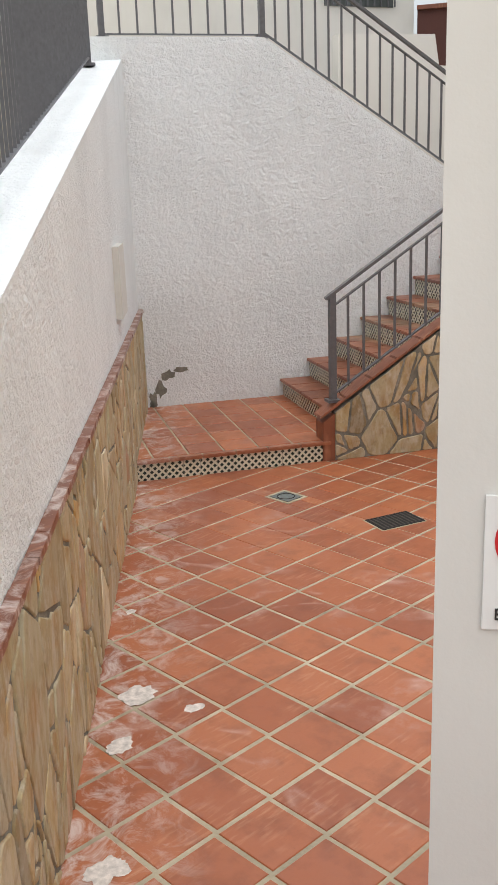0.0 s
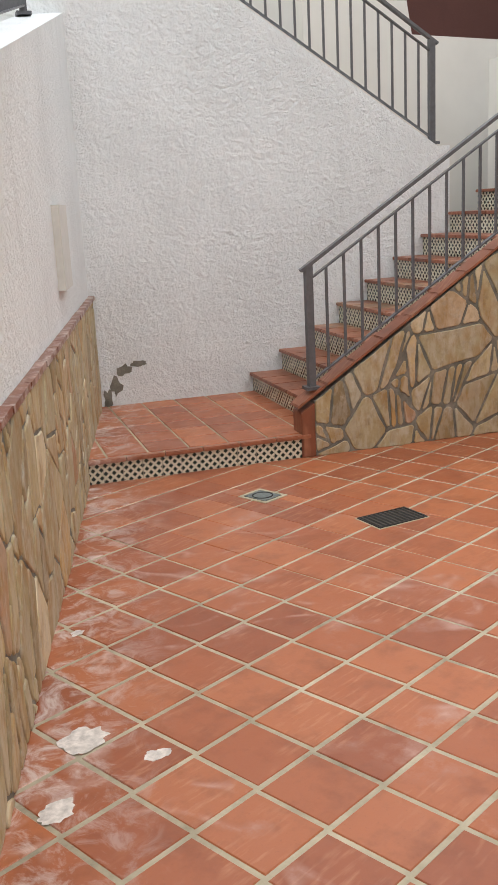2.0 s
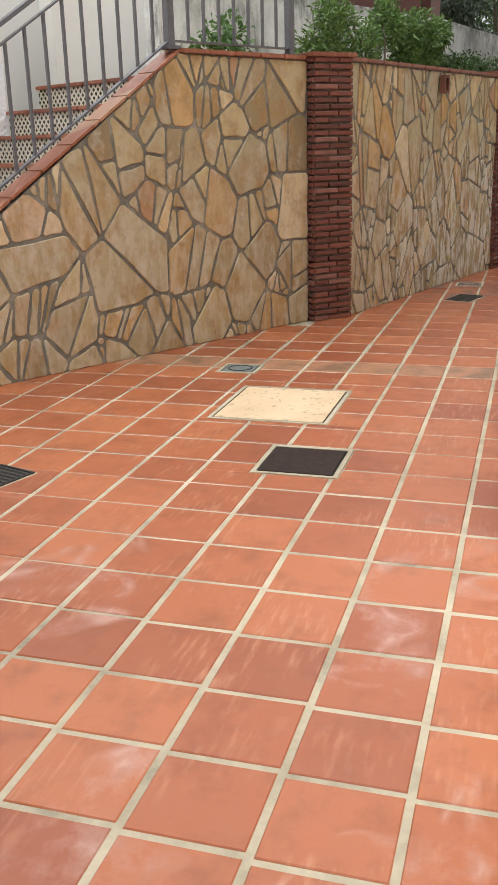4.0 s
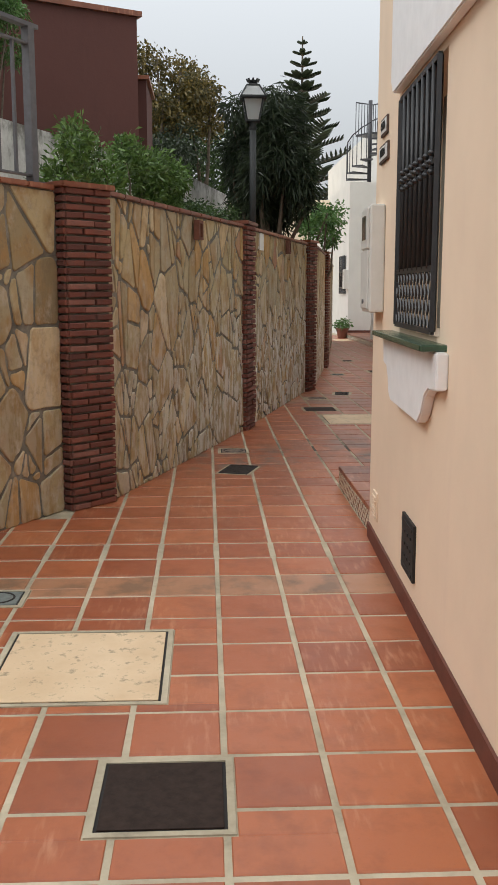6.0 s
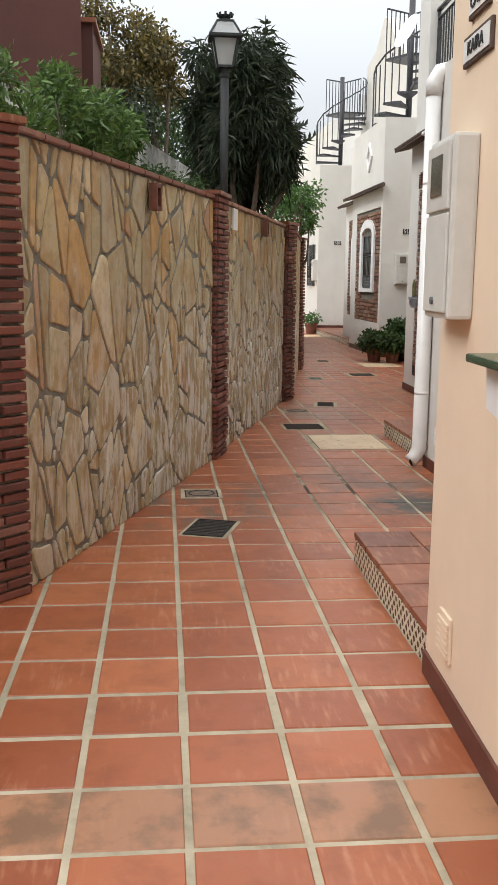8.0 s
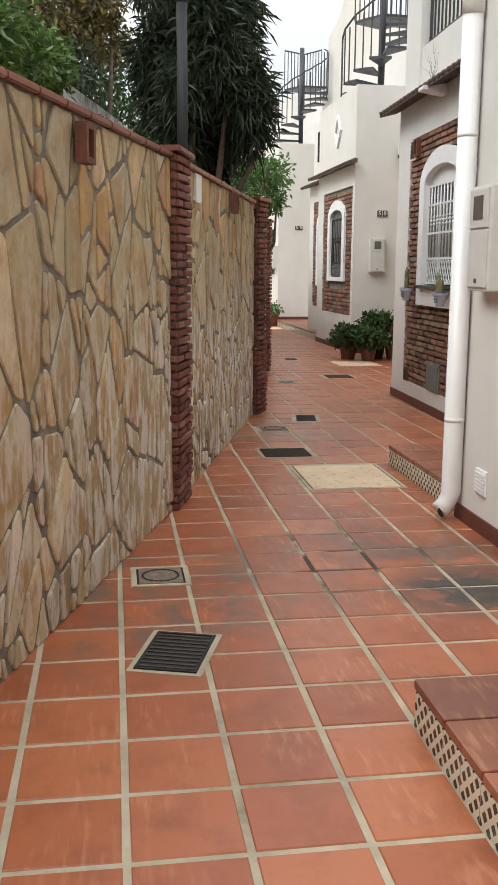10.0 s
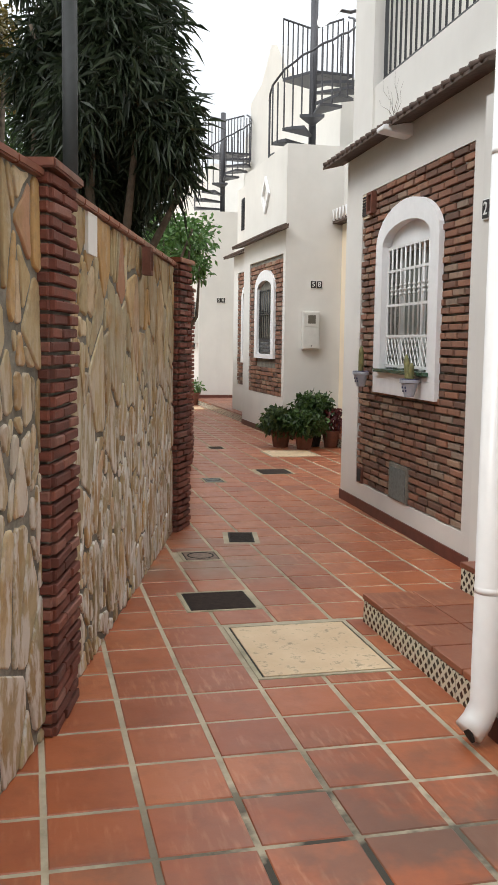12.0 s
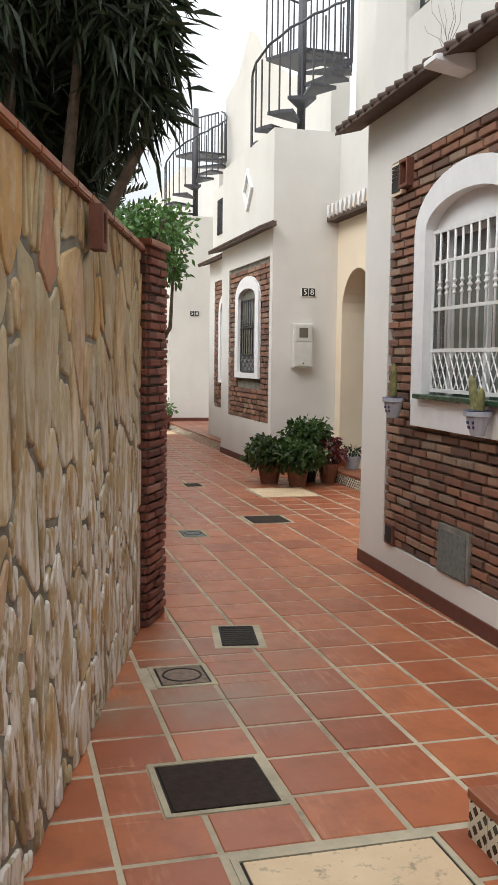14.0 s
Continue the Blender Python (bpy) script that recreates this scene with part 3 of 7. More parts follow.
def block_mesh(name, sx, sy, sz, mat, bevel):
    """A shared bevelled block, centred, in steps of size so that alike pieces share it."""
    key = (name, round(sx, 3), round(sy, 3), round(sz, 3), mat.name)
    if key not in BLOCKS:
        hx, hy, hz, b = sx / 2, sy / 2, sz / 2, bevel
        bm = bmesh.new()
        r0 = [(-hx, -hy), (hx, -hy), (hx, hy), (-hx, hy)]
        lo = [bm.verts.new((x, y, -hz)) for x, y in r0]
        mid = [bm.verts.new((x, y, hz - b)) for x, y in r0]
        top = [bm.verts.new((x - math.copysign(b, x), y - math.copysign(b, y), hz)) for x, y in r0]
        for a, c in ((lo, mid), (mid, top)):
            for i in range(4):
                bm.faces.new((a[i], a[(i + 1) % 4], c[(i + 1) % 4], c[i]))
        bm.faces.new(top)
        me = mesh_from(name, bm, mat)
        BLOCKS[key] = me
    return BLOCKS[key]


def frame_matrix(origin, right, out):
    """Local x along right, local z out of the surface, local y what is left (up on a wall)."""
    x, z = Vector(right).normalized(), Vector(out).normalized()
    y = z.cross(x)
    m = Matrix((x, y, z)).transposed().to_4x4()
    m.translation = origin
    return m


def piece(parent, mesh, m, name=None):
    ob = bpy.data.objects.new(name or mesh.name, mesh)
    scene.collection.objects.link(ob)
    ob.parent = parent
    ob.matrix_local = Matrix.Translation(-ORIGIN[parent.name]) @ m
    return ob


def leaves(name, spots, count, length, width, mat, parent, rng_seed, droop=0.5, spread=1.0, label=""):
    """A crown of many folded leaves around spots (x, y, z, rx, ry, rz)."""
    rng = np.random.default_rng(rng_seed)
    w = np.array([s[3] * s[4] * s[5] for s in spots]) ** (2 / 3)
    which = rng.choice(len(spots), count, p=w / w.sum())
    s = np.array(spots)[which]
    d = rng.normal(size=(count, 3))
    d /= np.linalg.norm(d, axis=1)[:, None]
    rad = rng.uniform(0.15, 1.0, count) ** 0.45
    rad *= 1 + 0.18 * rng.normal(size=count) * spread
    c = s[:, :3] + d * s[:, 3:6] * rad[:, None]
    axis = d * 0.6 + rng.normal(size=(count, 3)) * 0.7
    axis[:, 2] -= droop
    axis /= np.linalg.norm(axis, axis=1)[:, None]
    side = np.cross(axis, rng.normal(size=(count, 3)))
    side /= np.linalg.norm(side, axis=1)[:, None]
    up = np.cross(side, axis)
    L = (length * rng.uniform(0.6, 1.25, count))[:, None]
    W = (width * rng.uniform(0.7, 1.2, count))[:, None]
    p0 = c
    p1 = c + axis * L * 0.5 + side * W * 0.5 + up * W * 0.2
    p2 = c + axis * L - np.array([0, 0, 1.0]) * L * 0.18
    p3 = c + axis * L * 0.5 - side * W * 0.5 + up * W * 0.2
    verts = np.stack([p0, p1, p2, p3], 1).reshape(-1, 3)
    o = np.array(ORIGIN[parent.name])
    idx = np.arange(count) * 4
    faces = np.concatenate([np.stack([idx, idx + 1, idx + 2], 1), np.stack([idx, idx + 2, idx + 3], 1)])
    me = bpy.data.meshes.new(name)
    me.from_pydata((verts - o).tolist(), [], faces.tolist())
    me.materials.append(mat)
    ob = new(name, me)
    ob.parent = parent
    return tagged(ob, label)


def branches(name, parent, base, tips, r, mat=None, seed=1):
    rng = random.Random(seed)
    bm = bmesh.new()
    b = Vector(base)
    for tip in tips:
        t = Vector(tip)
        pts = [b.lerp(t, k / 4) + Vector((rng.uniform(-1, 1), rng.uniform(-1, 1), 0)) * 0.05 * (t - b).length * (0 < k < 4) for k in range(5)]
        tube(bm, pts, [r * (1 - 0.19 * k) for k in range(5)], 6)
    return part(name, bm, mat or M_BARK, parent, smooth=True)


# ---- the plan ----
ANG = radians(29.3)
CU, SU = math.cos(ANG), math.sin(ANG)


def yard(u, n, z=0.0):
    """The stair's own axes: u up the flight, n from the yard into the white wall."""
    return Vector((u * CU + n * SU, -u * SU + n * CU, z))


YU, YN = Vector((CU, -SU, 0)), Vector((SU, CU, 0))
LA = Vector((1.46, 2.67, 0))
LD = Vector((3.09, 3.52, 0)).normalized()
LN = Vector((LD.y, -LD.x, 0))
RESIDUE = ((2.45, 3.42, 0.10), (2.55, 3.13, 0.05), (2.12, 3.14, 0.07), (1.62, 2.55, 0.09), (2.98, 4.18, 0.035))


def left(s, d=0.0, z=0.0):
    """Along the yard's long wall: s metres on, d metres out of its face."""
    return LA + LD * s + LN * d + Vector((0, 0, z))


N_STAIR, N_BACK = 7.53, 9.41
P1A, P1B = Vector((9.31, 3.37, 0)), Vector((9.585, 3.115, 0))
P2A, P2B = Vector((12.78, 2.095, 0)), Vector((13.17, 1.99, 0))
P3A, P3B = Vector((16.46, 1.065, 0)), Vector((16.74, 0.925, 0))
P4A, P4B = Vector((20.45, 0.30, 0)), Vector((20.72, 0.22, 0))
WALL_H = 2.05

# ---- ground: one sheet to the horizon, and the paving's bed ----
bm = bmesh.new()
vs = [bm.verts.new(p) for p in ((-400, -400, -0.06), (400, -400, -0.06), (400, 400, -0.06), (-400, 400, -0.06))]
bm.faces.new(vs)
structure("ground", bm, M_GROUT, "bare grey ground around the houses")
bm = boxes((-3.0, -4.0, -0.05, 40.0, 9.5, -0.0025))
structure("pavement_bed", bm, M_GROUT, "pale grey-green mortar bed between the paving tiles")

# ---- the yard: long wall ----
S0, S1 = -4.0, 6.52


def wall_top(s):
    return 2.0 + 0.231 * s


bm = bmesh.new()
prism(bm, [left(S0, 0, 0), left(S1, 0, 0), left(S1, 0, wall_top(S1)), left(0, 0, wall_top(0)), left(S0, 0, wall_top(-1.5))], -LN * 0.34)
structure("wall_yard", bm, M_ROUGHCAST, "rough white rendered yard wall with a sloping top")
bm = bmesh.new()
prism(bm, [left(S0, 0.035, 0), left(S1, 0.035, 0), left(S1, 0.035, 1.15), left(S0, 0.035, 1.15)], -LN * 0.033)
stone_dado = structure("wall_yard_dado", bm, M_MORTAR, "dado of irregular tan sandstone in grey mortar")
bm = bmesh.new()
s = S0
rng = random.Random(5)
while s < S1 - 0.05:
    e = min(S1, s + rng.uniform(0.24, 0.30))
    a = left(s + 0.006, -0.0, 1.152)
    prism(bm, [left(s + 0.004, 0.002, 1.152), left(e - 0.004, 0.002, 1.152), left(e - 0.004, 0.002, 1.182 + rng.uniform(0, .006)), left(s + 0.004, 0.002, 1.182)], LN * (0.052 + rng.uniform(-.004, .004)))
    s = e
structure("trim_dado_cap", bm, M_CAP, "terracotta capping tiles along the stone dado")
# small service box on the wall
bm = bmesh.new()
prism(bm, [left(4.15, 0, 1.42), left(4.62, 0, 1.42), left(4.62, 0, 1.95), left(4.15, 0, 1.95)], LN * 0.05)
hatch = whole("service_hatch", bm, M_BOX, "beige metal service hatch on the white yard wall", "service hatch")


# ---- railings ----
def railing(name, label, a, b, height, spacing, parent=None, post_a=True, post_b=True, upper=None, foot=0.07, post=0.055, group="", bar_w=0.018, paint=None):
    """A sloping or level railing from foot point a to foot point b."""
    a, b = Vector(a), Vector(b)
    paint = paint or M_RAIL
    t = parent or thing(name, a, label, "railing", group)
    up = Vector((0, 0, 1))
    bm = bmesh.new()
    bar(bm, a + up * foot, b + up * foot, 0.04, 0.012)
    part("bottom_rail", bm, paint, t)
    bm = bmesh.new()
    sub = upper if upper is not None else 0.11
    bar(bm, a + up * (height - sub), b + up * (height - sub), 0.04, 0.012)
    part("middle_rail", bm, paint, t)
    bm = bmesh.new()
    ext = (b - a).normalized() * 0.07
    bar(bm, a + up * height - ext * (1 if post_a else 0), b + up * height + ext * (1 if post_b else 0), 0.055, 0.025)
    part("handrail", bm, paint, t)
    n = max(1, int((b - a).length / spacing))
    for i in range(1, n):
        p = a.lerp(b, i / n)
        bm = bmesh.new()
        bar(bm, p + up * foot, p + up * (height - sub), bar_w)
        part("baluster", bm, paint, t)
    for flag, p in ((post_a, a), (post_b, b)):
        if flag:
            bm = bmesh.new()
            bar(bm, p, p + up * (height), post)
            bar(bm, p - up * 0.012, p + up * 0.012, post + 0.06)
            part("post", bm, paint, t)
    return t


# railing on the long wall's top, set on its outer half
railing("wall_railing", "tall grey steel railing on the white yard wall", left(-1.2, -0.26, wall_top(-1.2) + 0.02), left(6.0, -0.26, wall_top(6.0) + 0.02), 1.05, 0.11, foot=0.06)

# ---- the yard: platform, stair and white wall behind it ----
bm = bmesh.new()
prism(bm, [yard(0.93, N_STAIR + 0.02, 0), yard(2.82, N_STAIR + 0.02, 0), yard(2.82, N_BACK, 0), yard(1.32, N_BACK, 0)], (0, 0, 0.176))
structure("stair_platform", bm, M_GROUT, "low tiled platform at the foot of the stair")
bm = bmesh.new()
prism(bm, [yard(1.10, N_STAIR + 0.012, 0.0), yard(2.80, N_STAIR + 0.012, 0.0), yard(2.80, N_STAIR + 0.012, 0.145), yard(1.10, N_STAIR + 0.012, 0.145)], YN * 0.02)


def azulejo(parent, a, b, h, out, t=0.012):
    """A glazed riser strip from a to b, h high, with its own axes so that the pattern runs along it."""
    a, b = Vector(a), Vector(b)
    ln = (b - a).length
    bm2 = bmesh.new()
    box(bm2, 0, -t, 0, ln, 0, h)
    me = mesh_from("riser_tile_strip", bm2, M_AZULEJO)
    ob = new("riser_tile_strip", me)
    x = (b - a).normalized()
    z = Vector((0, 0, 1))
    y = z.cross(x)
    if y.dot(Vector(out)) > 0:
        x, y, a = -x, -y, b
    m = Matrix((x, y, z)).transposed().to_4x4()
    m.translation = a
    if parent is not None:
        ob.parent = parent
        m = Matrix.Translation(-ORIGIN[parent.name]) @ m
    else:
        tagged(ob, "black and cream patterned glazed riser tiles", kind="structure")
    ob.matrix_local = m
    return ob


bm.free()
azulejo(None, yard(0.95, N_STAIR + 0.018), yard(2.70, N_STAIR + 0.018), 0.148, -YN)
bm = bmesh.new()
for i in range(6):
    u0, u1 = 0.95 + 0.285 * i, 0.95 + 0.285 * (i + 1)
    prism(bm, [yard(u0 + 0.003, N_STAIR - 0.022, 0.150), yard(u1 - 0.003, N_STAIR - 0.022, 0.150), yard(u1 - 0.003, N_STAIR + 0.05, 0.150), yard(u0 + 0.003, N_STAIR + 0.05, 0.150)], (0, 0, 0.03), 0.006)
structure("trim_platform_nosing", bm, M_CAP, "rounded terracotta nosing along the platform")

RISE, RUN, U_FIRST = 0.197, 0.300, 2.80
N_RAILWALL = N_STAIR + 0.16
stair = thing("outdoor_stair", yard(U_FIRST, N_STAIR, 0), "terracotta tiled outdoor stair with patterned glazed risers", "stair", kind="structure")
for i in range(9):
    u = U_FIRST + RUN * i
    z0, z1 = 0.165 + RISE * i, 0.165 + RISE * (i + 1)
    ue = u + RUN if i < 8 else 7.2
    bm = bmesh.new()
    prism(bm, [yard(u + 0.012, N_RAILWALL, 0), yard(ue + 0.012, N_RAILWALL, 0), yard(ue + 0.012, N_BACK - 0.001, 0), yard(u + 0.012, N_BACK - 0.001, 0)], (0, 0, z1 - 0.03))
    part("step_body", bm, M_GROUT, stair)
    azulejo(stair, yard(u + 0.012, N_RAILWALL, z0), yard(u + 0.012, N_BACK - 0.002, z0), RISE - 0.03, -YU)
    w = (N_BACK - N_RAILWALL) / 5
    for j in range(5):
        bm = bmesh.new()
        n0, n1 = N_RAILWALL + w * j + 0.003, N_RAILWALL + w * (j + 1) - 0.004
        un = min(ue + 0.012, u + 0.33)
        prism(bm, [yard(u - 0.03, n0, z1 - 0.029), yard(un, n0, z1 - 0.029), yard(un, n1, z1 - 0.029), yard(u - 0.03, n1, z1 - 0.029)], (0, 0, 0.029), 0.006)
        part("tread_tile", bm, M_CAP, stair)

# stone-faced wall under the rail, with its sloping brick cap
U_TOP, U_END = 5.16, 6.46
Z_LOW = 0.43
bm = bmesh.new()
prof = [(2.70, 0), (U_END + 0.04, 0), (U_END + 0.04, 2.05), (U_TOP, 2.05), (2.70, Z_LOW)]
prism(bm, [yard(u, N_STAIR, z) for u, z in prof], YN * 0.16)
stair_wall = structure("wall_stair", bm, M_MORTAR, "stair wall faced with irregular tan sandstone in grey mortar")
# the far bed of the landing
bm = bmesh.new()
prism(bm, [yard(5.3, N_STAIR + 0.161, 0), yard(U_END + 0.1, N_STAIR + 0.161, 0), yard(U_END + 0.1, N_STAIR + 0.9, 0), yard(5.3, N_STAIR + 0.7, 0)], (0, 0, 1.70))
structure("planting_bed", bm, M_GROUT, "raised planting bed behind the stone wall")


def cap_run(parent_name, a, b, width, inward, label, unit=0.27, mat=None, thick=0.032, over=0.03):
    """A row of capping tiles from a to b; inward points across the wall."""
    a, b, inward = Vector(a), Vector(b), Vector(inward).normalized()
    n = max(1, round((b - a).length / unit))
    bm3 = bmesh.new()
    for i in range(n):
        p, q = a.lerp(b, (i + 0.012) / n), a.lerp(b, (i + 0.988) / n)
        prism(bm3, [p - inward * over, q - inward * over, q + inward * (width + over), p + inward * (width + over)], (0, 0, thick), 0.006)
    return structure(parent_name, bm3, mat or M_CAP, label)


cap_run("trim_stair_cap", yard(2.56, N_STAIR, Z_LOW - 0.05), yard(U_TOP, N_STAIR, 2.05), 0.16, YN, "terracotta capping up the stair wall", thick=0.022, over=0.015)
cap_run("trim_landing_cap", yard(U_TOP + 0.02, N_STAIR, 2.051), yard(U_END - 0.02, N_STAIR, 2.051), 0.16, YN, "terracotta capping on the landing wall")
bm = bmesh.new()
prism(bm, [yard(2.585, N_STAIR - 0.012, 0.002), yard(2.695, N_STAIR - 0.012, 0.002), yard(2.695, N_STAIR - 0.012, Z_LOW - 0.01), yard(2.585, N_STAIR - 0.012, Z_LOW - 0.08)], YN * 0.19, 0.006)
structure("trim_stair_end", bm, M_CAP, "upright terracotta tile that ends the stair wall")

lower_rail = railing("stair_railing", "grey steel stair railing on the stone wall", yard(2.71, N_STAIR + 0.08, 0.52), yard(5.15, N_STAIR + 0.08, 2.09), 0.92, 0.17, foot=0.05)
railing("landing_railing", "grey steel railing round the landing", yard(5.18, N_STAIR + 0.08, 2.085), yard(6.36, N_STAIR + 0.08, 2.085), 0.93, 0.145, post_a=False, foot=0.05)

# white wall that carries the upper flight
bm = bmesh.new()
prof = [(0.55, 0), (4.89, 0), (4.89, 2.36), (4.76, 2.36), (2.70, 3.70), (0.55, 3.70)]
prism(bm, [yard(u, N_BACK, z) for u, z in prof], YN * 0.22)
structure("wall_upper_flight", bm, M_ROUGHCAST, "rough white rendered wall that rises with the upper flight")
railing("upper_stair_railing", "grey steel railing up the second flight", yard(2.70, N_BACK + 0.08, 3.71), yard(4.74, N_BACK + 0.08, 2.39), 0.93, 0.16, foot=0.05)
railing("upper_landing_railing", "grey steel railing along the upper terrace", yard(1.16, N_BACK + 0.08, 3.70), yard(2.68, N_BACK + 0.08, 3.70), 1.0, 0.16, post_b=False, foot=0.03)
bm = bmesh.new()
prism(bm, [yard(-2.5, N_BACK + 0.22, 0), yard(2.7, N_BACK + 0.22, 0), yard(2.7, N_BACK + 4.2, 0), yard(-2.5, N_BACK + 4.2, 0)], (0, 0, 3.66))
structure("terrace_upper", bm, M_GROUT, "upper terrace behind the white wall")
bm = bmesh.new()
for i in range(8):
    u0 = 4.85 - i * 0.27
    prism(bm, [yard(u0 - 0.27, N_BACK + 0.22, 0), yard(u0, N_BACK + 0.22, 0), yard(u0, N_BACK + 1.4, 0), yard(u0 - 0.27, N_BACK + 1.4, 0)], (0, 0, 2.02 + 0.185 * (i + 1) - 0.19))
structure("stair_upper_body", bm, M_GROUT, "upper flight of the stair")

# landing wall with the notices, the steps of its top, and the far garden wall
bm = bmesh.new()
prism(bm, [yard(5.76, 9.95, 0), yard(6.95, 9.95, 0), yard(6.95, 9.95, 3.43), yard(5.76, 9.95, 3.24)], YN * 0.2)
structure("wall_landing", bm, M_WHITE, "smooth white wall behind the stair landing")
bm = bmesh.new()
prism(bm, [yard(4.0, 10.9, 0), yard(6.36, 10.9, 0), yard(6.36, 10.9, 3.56), yard(5.26, 10.9, 3.61), yard(5.20, 10.9, 3.95), yard(4.0, 10.9, 3.95)], YN * 0.2)
structure("wall_landing", bm, M_WHITE, "smooth white wall behind the upper flight")

# ---- alley: sandstone wall in panels between brick pilasters ----
PANELS = [
    (yard(U_END + 0.04, N_STAIR, 0), P1A, None),
    (P1B, P2A, "wall_alley"),
    (P2B, P3A, "wall_alley"),
    (P3B, P4A, "wall_alley"),
    (P4B, Vector((29.5, -1.05, 0)), "wall_alley"),
]
STONE_JOBS = []


def wall_frame(a, b):
    x = (b - a).normalized()
    out = Vector((x.y, -x.x, 0))
    return x, out


for k, (a, b, nm) in enumerate(PANELS):
    if nm is None:
        continue
    x, out = wall_frame(a, b)
    bm = bmesh.new()
    prism(bm, [a, b, b + Vector((0, 0, WALL_H)), a + Vector((0, 0, WALL_H))], -out * 0.22)
    w = structure(nm, bm, M_MORTAR, "alley wall faced with tall irregular sandstone pieces in grey mortar")
    STONE_JOBS.append((w, a, x, out, (b - a).length, k))
    cap_run("trim_wall_cap", a + Vector((0, 0, WALL_H)), b + Vector((0, 0, WALL_H)), 0.22, -out, "terracotta capping along the alley wall")


def pilaster(a, b, height, label):
    """A pilaster of thin red bricks, proud of the wall, from plan point a to b."""
    a, b = Vector(a), Vector(b)
    if (b - a).length > 0.45:
        a = b - (b - a).normalized() * 0.42
    x, out = wall_frame(a, b)
    ln = (b - a).length
    bm = bmesh.new()
    prism(bm, [a + x * 0.015 + out * 0.028, b - x * 0.015 + out * 0.028, b - x * 0.015 + out * 0.028 + Vector((0, 0, height)), a + x * 0.015 + out * 0.028 + Vector((0, 0, height))], -out * 0.27)
    w = structure("wall_pilaster", bm, M_MORTAR, label)
    PILASTER_JOBS.append((w, a, b, x, out, ln, height))
    bm = bmesh.new()
    c = (a + b) / 2
    e = x * (ln / 2 + 0.03)
    prism(bm, [c - e + out * 0.075, c + e + out * 0.075, c + e - out * 0.26, c - e - out * 0.26], (0, 0, 0.035), 0.006)
    bmesh.ops.translate(bm, verts=bm.verts, vec=(0, 0, height + 0.002))
    structure("trim_pilaster_cap", bm, M_CAP, "terracotta cap on the brick pilaster")


PILASTER_JOBS = []
pilaster(P1A, P1B, 2.07, "pilaster of thin dark red bricks in the stone wall")
pilaster(P2A, P2B, 2.08, "pilaster of thin dark red bricks in the stone wall")
pilaster(P3A, P3B, 2.08, "pilaster of thin dark red bricks in the stone wall")
pilaster(P4A, P4B, 2.08, "pilaster of thin dark red bricks in the stone wall")

def wall_vent(p, x, out):
    """A small square clay box on the wall, its mouth a plate coloured dark as shade."""
    m = frame_matrix(p, x, out)
    t = thing("wall_lamp_box", p, "small open terracotta box fixed high on the stone wall", "wall box", "clay boxes on the stone wall")
    bm = bmesh.new()
    for r in ((-0.055, -0.08, 0, 0.055, -0.055, 0.05), (-0.055, 0.055, 0, 0.055, 0.08, 0.05), (-0.055, -0.055, 0, -0.03, 0.055, 0.05), (0.03, -0.055, 0, 0.055, 0.055, 0.05)):
        box(bm, *r)
    bm.transform(m)
    part("box_frame", bm, M_CLAY_BOX, t)
    bm = bmesh.new()
    box(bm, -0.03, -0.055, 0, 0.03, 0.055, 0.012)
    bm.transform(m)
    part("dark_mouth", bm, M_HOLE, t)
    return t


x, out = wall_frame(P1B, P2A)
wall_vent(P1B + x * 1.80 + Vector((0, 0, 1.93)) + out * 0.03, x, out)
x, out = wall_frame(P2B, P3A)
wall_vent(P2B + x * 1.82 + Vector((0, 0, 1.95)) + out * 0.03, x, out)
bm = bmesh.new()
q = P2B + x * 0.36 + Vector((0, 0, 1.86))
prism(bm, [q, q + x * 0.19, q + x * 0.19 + Vector((0, 0, 0.18)), q + Vector((0, 0, 0.18))], out * 0.02)
whole("blank_plaque", bm, M_SIGN_WHITE, "small blank white plaque on the stone wall beside a pilaster", "plaque")

# ---- garden wall behind the planting bed ----
GA, GB, GM, GC = yard(6.2, 9.0), Vector((11.9, 3.98, 0)), Vector((14.7, 2.82, 0)), Vector((17.9, 2.12, 0))
for a, b in ((GA, GB), (GB, GM), (GM, GC)):
    x, out = wall_frame(a, b)
    bm = bmesh.new()
    prism(bm, [a, b, b + Vector((0, 0, 2.85)), a + Vector((0, 0, 2.85))], -out * 0.18)
    structure("wall_garden", bm, M_GARDEN_WALL, "weathered white garden wall with grey mould stains")
bm = bmesh.new()
prism(bm, [P1B - Vector((0, 0.0, 0)) + Vector((0, 0.25, 0)), P2A + Vector((0.0, 0.25, 0)), P3A + Vector((0, 0.25, 0)), GC, GM, GB, GA], (0, 0, 1.8))
structure("planting_soil", bm, M_GROUT, "soil of the raised planting bed")


# ---- houses ----
def turn_house(before, pivot, degrees):
    """Turns all that was built since `before` about an upright axis: the fronts run slightly askew to the paving."""
    m = Matrix.Translation(pivot) @ Matrix.Rotation(radians(degrees), 4, "Z") @ Matrix.Translation(-Vector(pivot))
    for ob in scene.objects:
        if ob.parent is None and ob.name not in before:
            ob.matrix_world = m @ Matrix.Translation(ob.location)


def names_now():
    return {ob.name for ob in scene.objects}


def slab_wall(name, x0, y0, x1, y1, z0, z1, mat, label):
    return structure(name, boxes((x0, y0, z0, x1, y1, z1)), mat, label)


